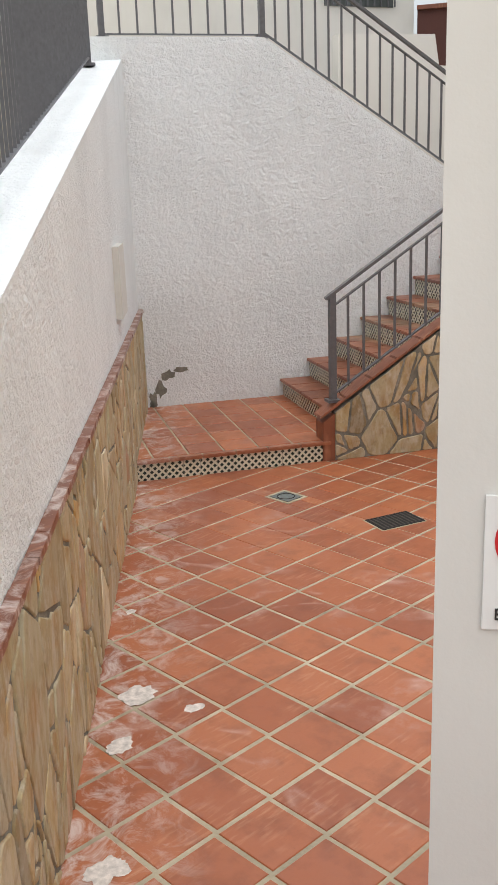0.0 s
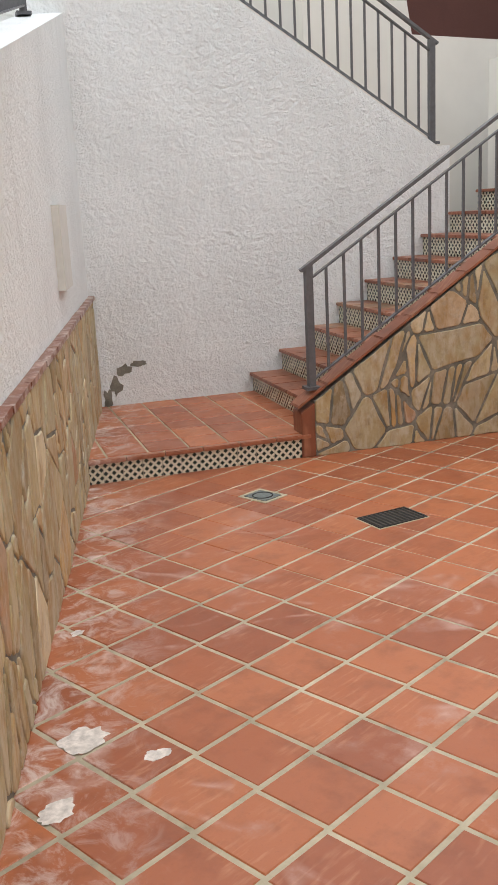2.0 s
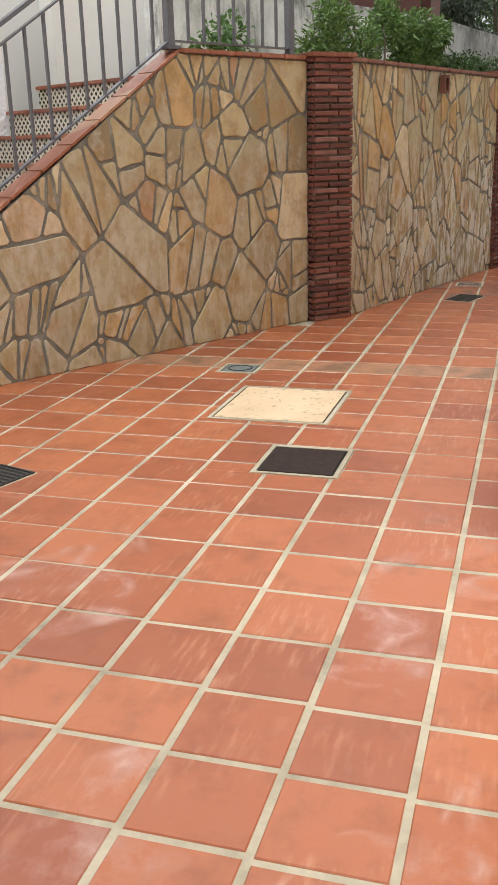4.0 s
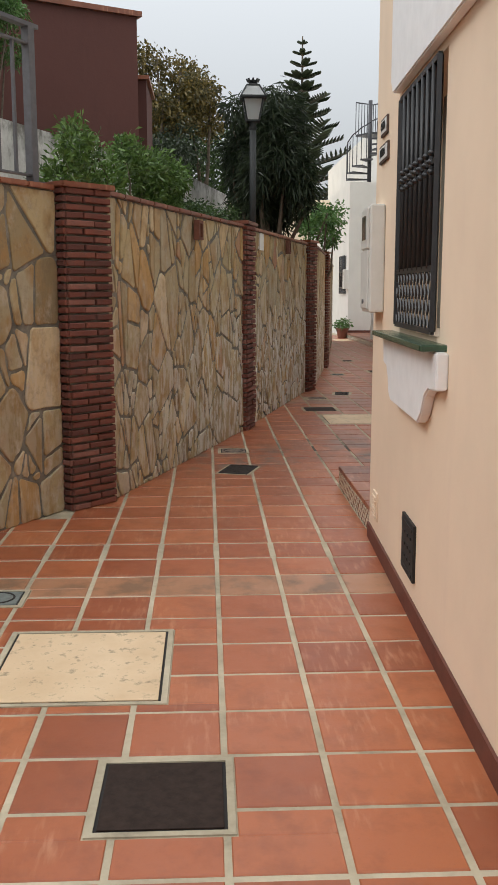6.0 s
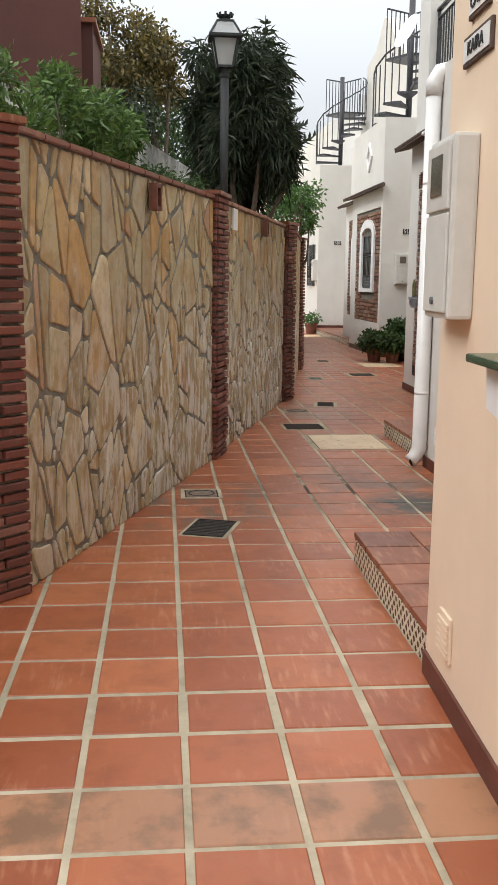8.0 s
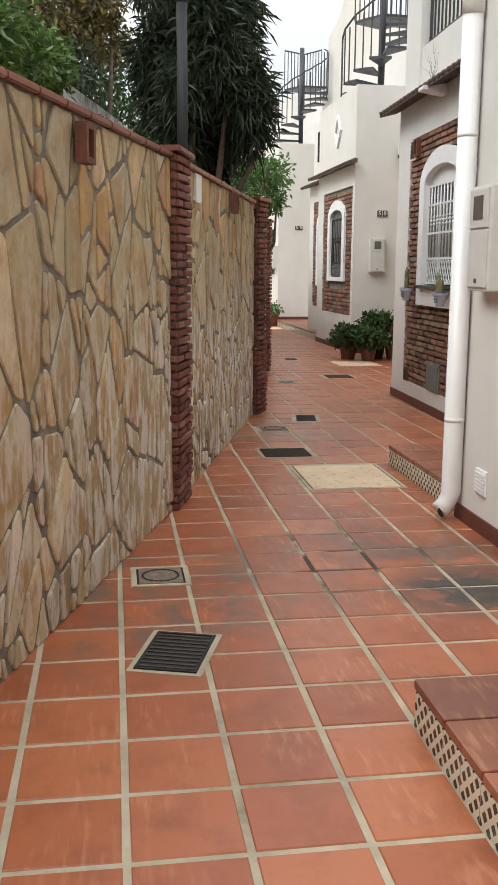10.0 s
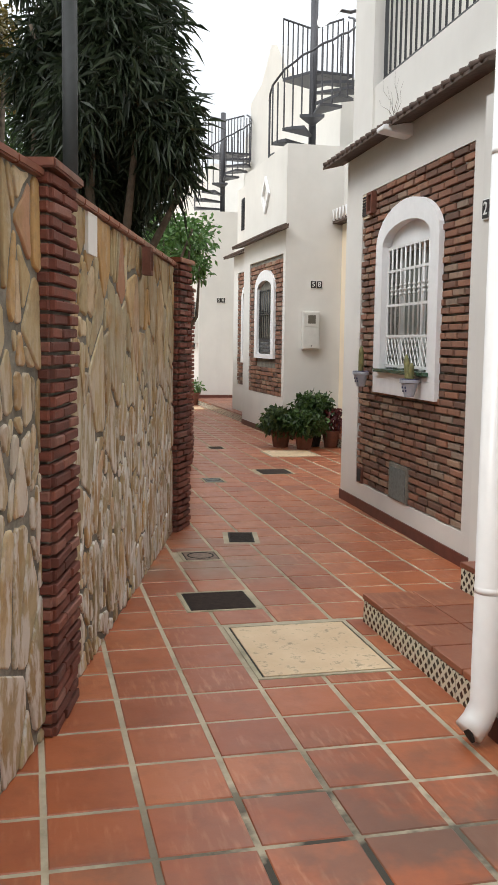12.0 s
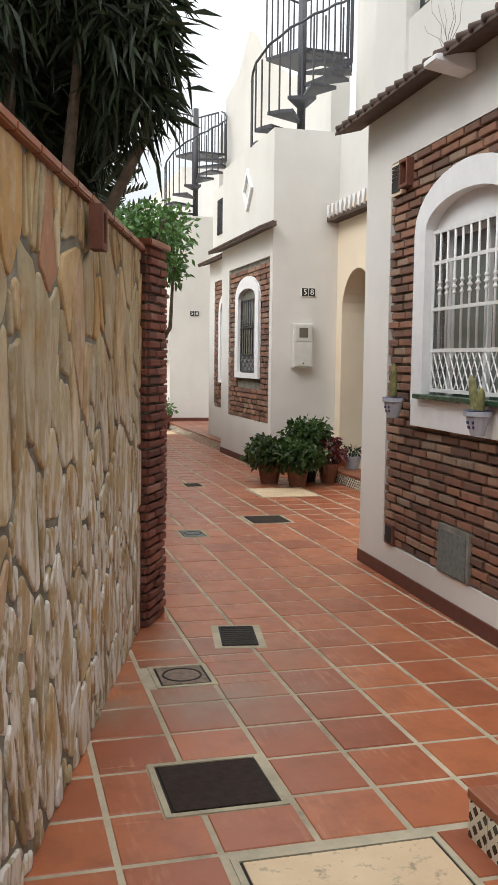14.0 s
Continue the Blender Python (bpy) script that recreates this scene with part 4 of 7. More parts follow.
def skirting(a, b, out, h=0.09):
    a, b, out = Vector(a), Vector(b), Vector(out).normalized()
    bm2 = bmesh.new()
    prism(bm2, [a, b, b + Vector((0, 0, h)), a + Vector((0, 0, h))], out * 0.012)
    structure("baseboard", bm2, M_SKIRT, "dark red painted skirting along the house wall")


def grille(parent, x0, x1, y, z0, z1, mat, spacing, lattice_top, bar_r=0.008, rails=(0.33, 0.66), knobs=True):
    """Window bars in the plane y, with a lattice below lattice_top."""
    bm2 = bmesh.new()
    for z in (z0, z1, lattice_top):
        bar(bm2, (x0, y, z), (x1, y, z), 0.014, 0.022)
    for k in rails:
        z = lattice_top + (z1 - lattice_top) * k
        bar(bm2, (x0, y, z), (x1, y, z), 0.012, 0.02)
    for xx in (x0, x1):
        bar(bm2, (xx, y, z0), (xx, y, z1), 0.02)
    part("grille_frame", bm2, mat, parent)
    n = round((x1 - x0) / spacing)
    for i in range(1, n):
        xx = x0 + (x1 - x0) * i / n
        bm2 = bmesh.new()
        tube(bm2, [(xx, y, lattice_top), (xx, y, z1)], bar_r, 8)
        if knobs:
            zm = lattice_top + (z1 - lattice_top) * 0.52
            for dz, r in ((-0.035, 1.9), (0.0, 2.3), (0.035, 1.9)):
                lathe(bm2, (xx, y, zm + dz), [(bar_r, -0.012), (bar_r * r, 0.0), (bar_r, 0.012)], 8)
        part("grille_bar", bm2, mat, parent, smooth=True)
    bm2 = bmesh.new()
    h = lattice_top - z0
    step = 0.075
    k = -int(h / step) - 1
    while x0 + k * step < x1:
        for sgn in (1, -1):
            xa = x0 + k * step
            xb = xa + h * 0.62
            if sgn < 0:
                xa, xb = xb, xa
            za, zb = z0, lattice_top
            pa, pb = Vector((xa, y, za)), Vector((xb, y, zb))
            lo, hi = 0.0, 1.0
            dx = pb.x - pa.x
            for lim, s2 in ((x0, 1), (x1, -1)):
                fa, fb = (pa.x - lim) * s2, (pb.x - lim) * s2
                if fa < 0 and fb < 0:
                    lo = 2
                elif fa < 0:
                    lo = max(lo, fa / (fa - fb))
                elif fb < 0:
                    hi = min(hi, fa / (fa - fb))
            if lo < hi:
                bar(bm2, pa.lerp(pb, lo), pa.lerp(pb, hi), 0.007)
        k += 1
    part("grille_lattice", bm2, mat, parent)


def arch_points(x0, x1, z_spring, z_top, n=14):
    """The crown of a flat arch from x1 back to x0."""
    cx, r = (x0 + x1) / 2, (x1 - x0) / 2
    return [(cx + r * math.cos(math.pi * k / n), z_spring + (z_top - z_spring) * math.sin(math.pi * k / n)) for k in range(n + 1)]


def arched_window(name, x0, x1, z0, zs, zt, y, surround, mat_grille, label, pane_mat, sill_mat=None, depth=0.16):
    """An arched surround proud of a wall facing +y, a recessed pane, a grille and a sill. Opening x0..x1, z0..zt."""
    t = thing(name, ((x0 + x1) / 2, y, z0), label, "window", kind="structure")
    s = surround
    outer = arch_points(x0 - s, x1 + s, zs, zt + s * 0.95)
    inner = arch_points(x0, x1, zs, zt)
    bm2 = bmesh.new()
    ring_o = [(x1 + s, z0 - s * 0.4)] + outer + [(x0 - s, z0 - s * 0.4)]
    ring_i = [(x1, z0)] + inner + [(x0, z0)]
    vo = [bm2.verts.new((px, y + 0.03, pz)) for px, pz in ring_o]
    vi = [bm2.verts.new((px, y + 0.03, pz)) for px, pz in ring_i]
    wo = [bm2.verts.new((px, y - 0.01, pz)) for px, pz in ring_o]
    wi = [bm2.verts.new((px, y - depth, pz)) for px, pz in ring_i]
    n = len(vo)
    for i in range(n - 1):
        bm2.faces.new((vo[i], vo[i + 1], vi[i + 1], vi[i]))
        bm2.faces.new((vo[i], wo[i], wo[i + 1], vo[i + 1]))
        bm2.faces.new((vi[i], vi[i + 1], wi[i + 1], wi[i]))
    bm2.faces.new((vo[-1], vo[0], vi[0], vi[-1]))
    bm2.faces.new((vo[0], vo[-1], wo[-1], wo[0]))
    bm2.faces.new((vi[-1], vi[0], wi[0], wi[-1]))
    bmesh.ops.recalc_face_normals(bm2, faces=bm2.faces)
    part("window_surround", bm2, M_TRIM_WHITE, t)
    # lunette that closes the arch above the square opening
    bm2 = bmesh.new()
    vs2 = [bm2.verts.new((px, y - 0.045, pz)) for px, pz in inner]
    bm2.faces.new(vs2)
    bmesh.ops.recalc_face_normals(bm2, faces=bm2.faces)
    part("window_lunette", bm2, M_TRIM_WHITE, t)
    bm2 = boxes((x0 + 0.04, y - depth - 0.01, z0 + 0.04, x1 - 0.04, y - depth + 0.01, zs))
    part("pane", bm2, pane_mat, t)
    bm2 = boxes((x0, y - depth, z0, x0 + 0.045, y - depth + 0.03, zs), (x1 - 0.045, y - depth, z0, x1, y - depth + 0.03, zs), ((x0 + x1) / 2 - 0.025, y - depth + 0.011, z0, (x0 + x1) / 2 + 0.025, y - depth + 0.035, zs),
                (x0 + 0.045, y - depth, zs - 0.04, x1 - 0.045, y - depth + 0.03, zs))
    part("window_frame", bm2, M_TRIM_WHITE if mat_grille is M_WHITE_IRON else M_BLACK_IRON, t)
    if sill_mat:
        bm2 = bmesh.new()
        box(bm2, x0 - 0.05, y - depth, z0 - 0.025, x1 + 0.05, y + 0.07, z0 + 0.004, 0.006)
        part("window_sill", bm2, sill_mat, t)
    return t


def eave(x0, x1, y, z, depth, label):
    """A short tiled canopy along x: a sloped board with rounded tile ends."""
    t = thing("tiled_eave", (x0, y, z), label, "eave", kind="structure")
    bm2 = bmesh.new()
    prism(bm2, [(x0, y, z), (x0, y + depth, z - 0.05), (x0, y + depth, z - 0.03), (x0, y, z + 0.07)], (x1 - x0, 0, 0))
    part("eave_bed", bm2, M_DARK_WOOD, t)
    n = int((x1 - x0) / 0.14)
    for i in range(n):
        xx = x0 + (x1 - x0) * (i + 0.5) / n
        bm2 = bmesh.new()
        tube(bm2, [(xx, y + 0.01, z + 0.062), (xx, y + depth + 0.012, z - 0.022)], 0.024, 6)
        part("roof_tile", bm2, M_DARK_WOOD, t, smooth=True)
    return t


def meter_box(p, right, out, w, h, d, label):
    """A moulded two-door meter cabinet, base centre at p on the wall."""
    m = frame_matrix(p, right, out)
    t = thing("meter_box", p, label, "meter box", "meter boxes")
    bm2 = bmesh.new()
    box(bm2, -w / 2, 0, 0, w / 2, h, d, 0.012)
    bm2.transform(m)
    part("body", bm2, M_BOX, t)
    bm2 = bmesh.new()
    box(bm2, -w / 2 + 0.02, 0.02, d, w / 2 - 0.02, h * 0.58, d + 0.01, 0.004)
    bm2.transform(m)
    part("lower_door", bm2, M_BOX, t)
    bm2 = bmesh.new()
    box(bm2, -w / 2 + 0.02, h * 0.60, d, w / 2 - 0.02, h - 0.02, d + 0.012, 0.004)
    bm2.transform(m)
    part("upper_door", bm2, M_BOX, t)
    bm2 = bmesh.new()
    box(bm2, -w * 0.22, h * 0.68, d + 0.0125, w * 0.22, h * 0.9, d + 0.016)
    bm2.transform(m)
    part("meter_window", bm2, M_BOX_WINDOW, t)
    bm2 = bmesh.new()
    lathe(bm2, (0, 0, 0), [(0.012, 0), (0.012, 0.01)], 8)
    bm2.transform(m @ Matrix.Translation((0, h * 0.10, d + 0.008)))
    part("lock", bm2, M_RAIL, t)
    return t


def text_mesh(body, size, mat, m, parent=None, name="lettering", extrude=0.002):
    cu = bpy.data.curves.new(name, "FONT")
    cu.body = body
    cu.size = size
    cu.extrude = extrude
    cu.align_x = "CENTER"
    cu.align_y = "CENTER"
    tmp = bpy.data.objects.new("tmp", cu)
    scene.collection.objects.link(tmp)
    dg = bpy.context.evaluated_depsgraph_get()
    me = bpy.data.meshes.new_from_object(tmp.evaluated_get(dg))
    bpy.data.objects.remove(tmp)
    bpy.data.curves.remove(cu)
    me.materials.clear()
    me.materials.append(mat)
    ob = new(name, me)
    if parent is not None:
        ob.parent = parent
        ob.matrix_local = Matrix.Translation(-ORIGIN[parent.name]) @ m
    return ob


def number_plate(p, right, out, w, h, text, label):
    m = frame_matrix(p, right, out)
    t = thing("house_number", p, label, "house number", "house number tiles")
    bm2 = bmesh.new()
    box(bm2, -w / 2, -h / 2, 0, w / 2, h / 2, 0.012)
    bm2.transform(m)
    part("tile_border", bm2, M_SIGN_WHITE, t)
    for i, ch in enumerate(text):
        cx = -w / 2 + w * (i + 0.5) / len(text)
        bm2 = bmesh.new()
        box(bm2, cx - w / len(text) * 0.46, -h * 0.45, 0.0125, cx + w / len(text) * 0.46, h * 0.45, 0.014)
        bm2.transform(m)
        part("digit_tile", bm2, M_SIGN_BLACK, t)
        text_mesh(ch, h * 0.9, M_SIGN_WHITE, m @ Matrix.Translation((cx, 0, 0.016)), t)
    return t


X, Y = Vector((1, 0, 0)), Vector((0, 1, 0))
# the first house: peach front
H1 = 1.505
standing = names_now()
for r in ((5.0, -5.0, -0.04, 6.76, H1, 6.5), (7.69, -5.0, -0.04, 8.57, H1, 6.5), (6.76, -5.0, -0.04, 7.69, H1, 1.26), (6.76, -5.0, 2.31, 7.69, H1, 6.5), (6.76, -5.0, 1.26, 7.69, H1 - 0.30, 2.31)):
    slab_wall("wall_peach_house", r[0], r[1], r[3], r[4], r[2], r[5], M_PEACH, "peach rendered house wall")
skirting((5.0, H1, 0), (8.57, H1, 0), Y)
win = thing("window_peach_house", (7.22, H1, 1.26), "window with a black turned iron grille and green sill in the peach wall", "window", kind="structure")
part("window_glass", boxes((6.76, H1 - 0.20, 1.26, 7.69, H1 - 0.18, 2.31)), M_BLIND, win)
grille(win, 6.80, 7.66, H1 + 0.02, 1.28, 2.29, M_BLACK_IRON, 0.105, 1.52, bar_r=0.011, rails=(0.52,))
bm = bmesh.new()
box(bm, 6.62, H1 - 0.18, 1.215, 7.90, H1 + 0.10, 1.24, 0.008)
part("window_sill", bm, M_GREEN_GLAZE, win, "green glazed tile sill")
# white moulded apron below and lintel above the window
bm = bmesh.new()
prism(bm, [(px, H1 + 0.001, pz) for px, pz in ((6.58, 1.214), (6.58, 1.075), (6.73, 1.065), (6.80, 1.03), (6.86, 0.955), (6.93, 0.91), (7.62, 0.92), (7.68, 0.95), (7.71, 1.02), (7.76, 1.07), (7.86, 1.085), (7.88, 1.214))], (0, 0.045, 0), 0.006)
part("apron", bm, M_TRIM_WHITE, win, "white moulded apron")
bm = bmesh.new()
prism(bm, [(5.05, H1 + 0.001, 2.34), (7.76, H1 + 0.001, 2.34), (7.82, H1 + 0.001, 2.40), (7.82, H1 + 0.001, 3.3), (5.05, H1 + 0.001, 3.3)], (0, 0.045, 0), 0.006)
part("lintel_panel", bm, M_TRIM_WHITE, win, "white band above the window")
box1 = meter_box(Vector((8.34, H1, 1.32)), -X, Y, 0.30, 0.56, 0.08, "beige meter box on the peach wall")
for z, w_, tx in ((2.275, 0.21, "CASA"), (2.142, 0.29, "KAIRA")):
    m = frame_matrix(Vector((8.25, H1, z)), -X, Y)
    sg = thing("name_tiles", (8.25, H1, z), "framed ceramic house name tiles on the peach wall", "name sign", "name tiles")
    bm = bmesh.new()
    box(bm, -w_ / 2, -0.045, 0, w_ / 2, 0.045, 0.012, 0.003)
    bm.transform(m)
    part("frame", bm, M_DARK_WOOD, sg)
    bm = bmesh.new()
    box(bm, -w_ / 2 + 0.012, -0.033, 0.0125, w_ / 2 - 0.012, 0.033, 0.015)
    bm.transform(m)
    part("tiles", bm, M_SIGN_WHITE, sg)
    text_mesh(tx, 0.058, M_SIGN_BLACK, m @ Matrix.Translation((0, 0, 0.017)), sg)
grl = thing("floor_vent_plate", (7.245, H1, 0.31), "dark cast iron cover low on the peach wall", "cover plate")
bm = boxes((7.10, H1, 0.18, 7.39, H1 + 0.014, 0.435), bevel=0.004)
part("plate", bm, M_GRATE, grl)
bm = boxes((7.12, H1 + 0.0145, 0.20, 7.37, H1 + 0.018, 0.212), (7.12, H1 + 0.0145, 0.403, 7.37, H1 + 0.018, 0.415), *[(7.15 + 0.07 * i, H1 + 0.0145, 0.25 + 0.055 * j, 7.19 + 0.07 * i, H1 + 0.019, 0.262 + 0.055 * j) for i in range(3) for j in range(3)])
part("ribs", bm, M_GRATE, grl)
vg = thing("small_vent", (8.30, H1, 0.25), "small peach painted air vent low on the wall", "vent")
part("vent_plate", boxes((8.23, H1, 0.17, 8.37, H1 + 0.012, 0.33), bevel=0.004), M_PEACH, vg)
part("vent_slats", boxes(*[(8.24, H1 + 0.0125, 0.185 + 0.022 * i, 8.36, H1 + 0.02, 0.197 + 0.022 * i) for i in range(6)]), M_PEACH, vg)
turn_house(standing, (8.57, H1, 0), -2.2)

# the recess with the first doorstep, and the wall with the second meter box
slab_wall("wall_recess", 8.57, -5.0, 10.02, 0.30, -0.04, 6.0, M_WHITE, "white rendered recess wall")
HB = 0.425
slab_wall("wall_meter", 10.02, -5.0, 12.46, HB, -0.04, 3.0, M_WHITE, "white rendered house wall")
slab_wall("wall_meter_upper", 10.02, -5.0, 12.46, HB - 0.5, 3.0, 6.0, M_WHITE, "white rendered upper house wall")
skirting((10.02, HB, 0), (12.46, HB, 0), Y)


def doorstep(x0, x1, y0, y1, label, left_face=True):
    t = thing("doorstep", (x0, y1, 0), label, "doorstep", "doorsteps", kind="structure")
    part("step_core", boxes((x0 + 0.015, y0, -0.02, x1 - 0.015, y1 - 0.015, 0.12)), M_GROUT, t)
    azulejo(t, (x0 + 0.02, y1 - 0.015, 0.0), (x1 - 0.02, y1 - 0.015, 0.0), 0.118, Y)
    azulejo(t, (x1 - 0.015, y0, 0.0), (x1 - 0.015, y1 - 0.02, 0.0), 0.118, X)
    nx = max(2, round((x1 - x0) / 0.30))
    ny = max(1, round((y1 - y0) / 0.30))
    for i in range(nx):
        for j in range(ny):
            bm2 = bmesh.new()
            wx, wy = (x1 - x0) / nx, (y1 - y0) / ny
            box(bm2, x0 + wx * i + 0.004, y1 - wy * (j + 1) + 0.004, 0.121, x0 + wx * (i + 1) - 0.004, y1 - wy * j - 0.002, 0.152, 0.006)
            part("tread_tile", bm2, M_CAP, t)
    return t


doorstep(8.57, 10.0, 0.31, 1.49, "terracotta doorstep with a patterned glazed riser")
doorstep(12.47, 13.97, -0.74, 0.40, "terracotta doorstep with a patterned glazed riser")
upper_step = thing("upper_doorstep", (12.47, -0.16, 0.152), "second terracotta step before the door with a patterned glazed riser", "doorstep", "doorsteps", kind="structure")
part("step_core", boxes((12.485, -0.74, 0.1525, 13.955, -0.175, 0.27)), M_GROUT, upper_step)
azulejo(upper_step, (12.49, -0.175, 0.153), (13.95, -0.175, 0.153), 0.118, Y)
azulejo(upper_step, (13.955, -0.73, 0.153), (13.955, -0.18, 0.153), 0.118, X)
for i in range(5):
    for j in range(2):
        bm = bmesh.new()
        box(bm, 12.474 + 0.3 * i, -0.16 - 0.29 * (j + 1) + 0.004, 0.272, 12.766 + 0.3 * i, -0.162 - 0.29 * j, 0.303, 0.006)
        part("tread_tile", bm, M_CAP, upper_step)
slab_wall("wall_recess", 12.46, -5.0, 14.02, -0.75, -0.04, 6.0, M_WHITE, "white rendered recess wall")
slab_wall("wall_jog", 14.02, -5.0, 14.40, -0.43, -0.04, 2.9, M_WHITE, "white rendered pier beside the doorstep")
skirting((14.02, -0.43, 0), (14.40, -0.43, 0), Y)
skirting((14.40, -0.66, 0), (14.40, -0.43, 0), X)
number_plate(Vector((14.29, -0.43, 2.26)), -X, Y, 0.17, 0.115, "20", "black and white number tiles on the white pier")
meter_box(Vector((12.06, HB, 1.33)), -X, Y, 0.28, 0.54, 0.10, "beige meter box on the white wall")
vg = thing("small_vent", (12.09, HB, 0.29), "small white air vent low on the wall", "vent")
part("vent_plate", boxes((12.02, HB, 0.22, 12.17, HB + 0.012, 0.36), bevel=0.004), M_TRIM_WHITE, vg)
part("vent_slats", boxes(*[(12.03, HB + 0.0125, 0.23 + 0.02 * i, 12.16, HB + 0.02, 0.241 + 0.02 * i) for i in range(6)]), M_TRIM_WHITE, vg)
# downpipe at the corner
pipe = thing("downpipe", (12.39, HB, 0), "white plastic downpipe with rings and an open foot", "downpipe")
bm = bmesh.new()
tube(bm, [(12.40, HB + 0.06, 2.80), (12.40, HB + 0.06, 0.16), (12.40, HB + 0.09, 0.09), (12.39, HB + 0.13, 0.055)], 0.057, 14)
part("pipe", bm, M_PVC, pipe, smooth=True)
# flat disc coloured as the shade inside the pipe
bm = bmesh.new()
tube(bm, [(12.39, HB + 0.128, 0.057), (12.39, HB + 0.134, 0.0545)], 0.043, 14)
part("pipe_mouth", bm, M_HOLE, pipe)
bm = bmesh.new()
tube(bm, [(12.40, HB + 0.06, 2.78), (12.40, HB + 0.06, 2.88), (12.41, HB + 0.02, 2.95), (12.41, HB - 0.10, 2.98)], 0.062, 14)
part("elbow", bm, M_PVC, pipe, smooth=True)
for z in (0.58, 2.15):
    bm = bmesh.new()
    tube(bm, [(12.40, HB + 0.06, z), (12.40, HB + 0.06, z + 0.025)], 0.058, 14)
    part("ring", bm, M_PVC, pipe, smooth=True)
bm = bmesh.new()
prism(bm, [(12.47, 0.2, 2.82), (12.80, 0.2, 2.82), (12.80, 0.2, 2.92), (12.47, 0.2, 2.92)], (0, 0.12, 0))
part("gutter_end", bm, M_PVC, pipe)

# house twenty: brick panel, arched window, canopy, balcony
H2 = -0.79
standing = names_now()
WX0, WX1, WZ0, WZS, WZT = 15.68, 16.72, 1.28, 2.28, 2.44
BX0, BX1, BZ0, BZ1 = 15.03, 17.38, 0.235, 2.80
for r in ((14.42, BX0), (BX1, 17.86)):
    slab_wall("wall_house", r[0], -5.0, r[1], H2, -0.04, 3.3, M_WHITE, "white rendered house wall")
slab_wall("wall_house", BX0, -5.0, BX1, H2, BZ1, 3.3, M_WHITE, "white rendered house wall above the brick panel")
slab_wall("wall_house", BX0, -5.0, BX1, H2, -0.04, BZ0, M_WHITE, "white rendered plinth below the brick panel")
panel20 = slab_wall("wall_brick_panel", BX0, -5.0, BX1, H2 - 0.30, BZ0, BZ1, M_MORTAR, "panel of thin brown bricks set in the white house wall")
for r in ((BX0, BZ0, WX0, BZ1), (WX1, BZ0, BX1, BZ1), (WX0, BZ0, WX1, WZ0), (WX0, WZT + 0.02, WX1, BZ1)):
    slab_wall("wall_brick_backing", r[0], H2 - 0.30, r[2], H2 - 0.035, r[1], r[3], M_MORTAR, "dark mortar behind the bricks")
BRICK_JOBS = [(panel20, BX0, BX1, BZ0, BZ1, H2 - 0.035, (WX0 - 0.155, WX1 + 0.155, WZ0 - 0.18, WZS, WZT + 0.13), 0.0583, 0.235)]
skirting((14.42, H2, 0), (17.872, H2, 0), Y)
w20 = arched_window("window_house_twenty", WX0, WX1, WZ0, WZS, WZT, H2, 0.17, M_WHITE_IRON, "arched window with a white turned iron grille and pale curtain", M_CURTAIN, M_GREEN_GLAZE)
grille(w20, WX0 + 0.02, WX1 - 0.02, H2 - 0.02, WZ0 + 0.03, WZS - 0.02, M_WHITE_IRON, 0.105, WZ0 + 0.27, rails=(0.35, 0.74))
part("window_apron", boxes((WX0 - 0.169, H2 - 0.01, 1.08, WX1 + 0.169, H2 + 0.029, WZ0 - 0.0685), bevel=0.004), M_TRIM_WHITE, w20)
eave(14.46, 18.02, H2, 3.17, 0.20, "dark tiled canopy above the brick panel")
slab_wall("wall_balcony", 14.5, -5.0, 17.3, H2 - 0.06, 3.3, 3.72, M_WHITE, "white balcony parapet above the canopy")
slab_wall("wall_upper", 17.3, -5.0, 17.86, H2 - 0.04, 3.3, 6.4, M_WHITE, "white upper wall beside the balcony")
slab_wall("wall_upper", 14.0, -5.0, 17.3, -2.4, 3.76, 7.0, M_WHITE, "white upper storey behind the balcony")
railing("balcony_railing", "black iron balcony railing with turned bars", (14.6, H2 - 0.14, 3.72), (17.27, H2 - 0.14, 3.72), 1.0, 0.12, foot=0.06, post=0.03, paint=M_BLACK_IRON)
vent = thing("brick_vent", (17.18, H2, 2.70), "small slatted vent in the brick panel", "vent")
part("vent_frame", boxes((17.20, H2 - 0.03, 2.58, 17.36, H2 + 0.006, 2.79)), M_CREAM_WALL, vent)
part("vent_slats", boxes(*[(17.215, H2 + 0.0065, 2.60 + 0.026 * i, 17.345, H2 + 0.014, 2.626 + 0.024 * i) for i in range(7)]), M_GRATE, vent)
vent = thing("wall_lamp_box", (17.09, H2, 2.69), "small open terracotta box set in the brick panel", "wall box")
part("box_frame", boxes((17.02, H2 - 0.03, 2.60, 17.04, H2 + 0.04, 2.78), (17.14, H2 - 0.03, 2.60, 17.16, H2 + 0.04, 2.78), (17.04, H2 - 0.03, 2.60, 17.14, H2 + 0.04, 2.62), (17.04, H2 - 0.03, 2.76, 17.14, H2 + 0.04, 2.78)), M_CLAY_BOX, vent)
part("dark_mouth", boxes((17.04, H2 - 0.02, 2.62, 17.14, H2 + 0.002, 2.76)), M_HOLE, vent)
vent = thing("meter_hatch", (16.25, H2, 0.37), "grey metal hatch low in the brick panel", "hatch")
part("hatch_frame", boxes((16.05, H2 - 0.03, 0.24, 16.46, H2 + 0.010, 0.53)), M_MORTAR, vent)
part("hatch_door", boxes((16.08, H2 + 0.0105, 0.25, 16.43, H2 + 0.016, 0.50)), M_GREY_LID, vent)
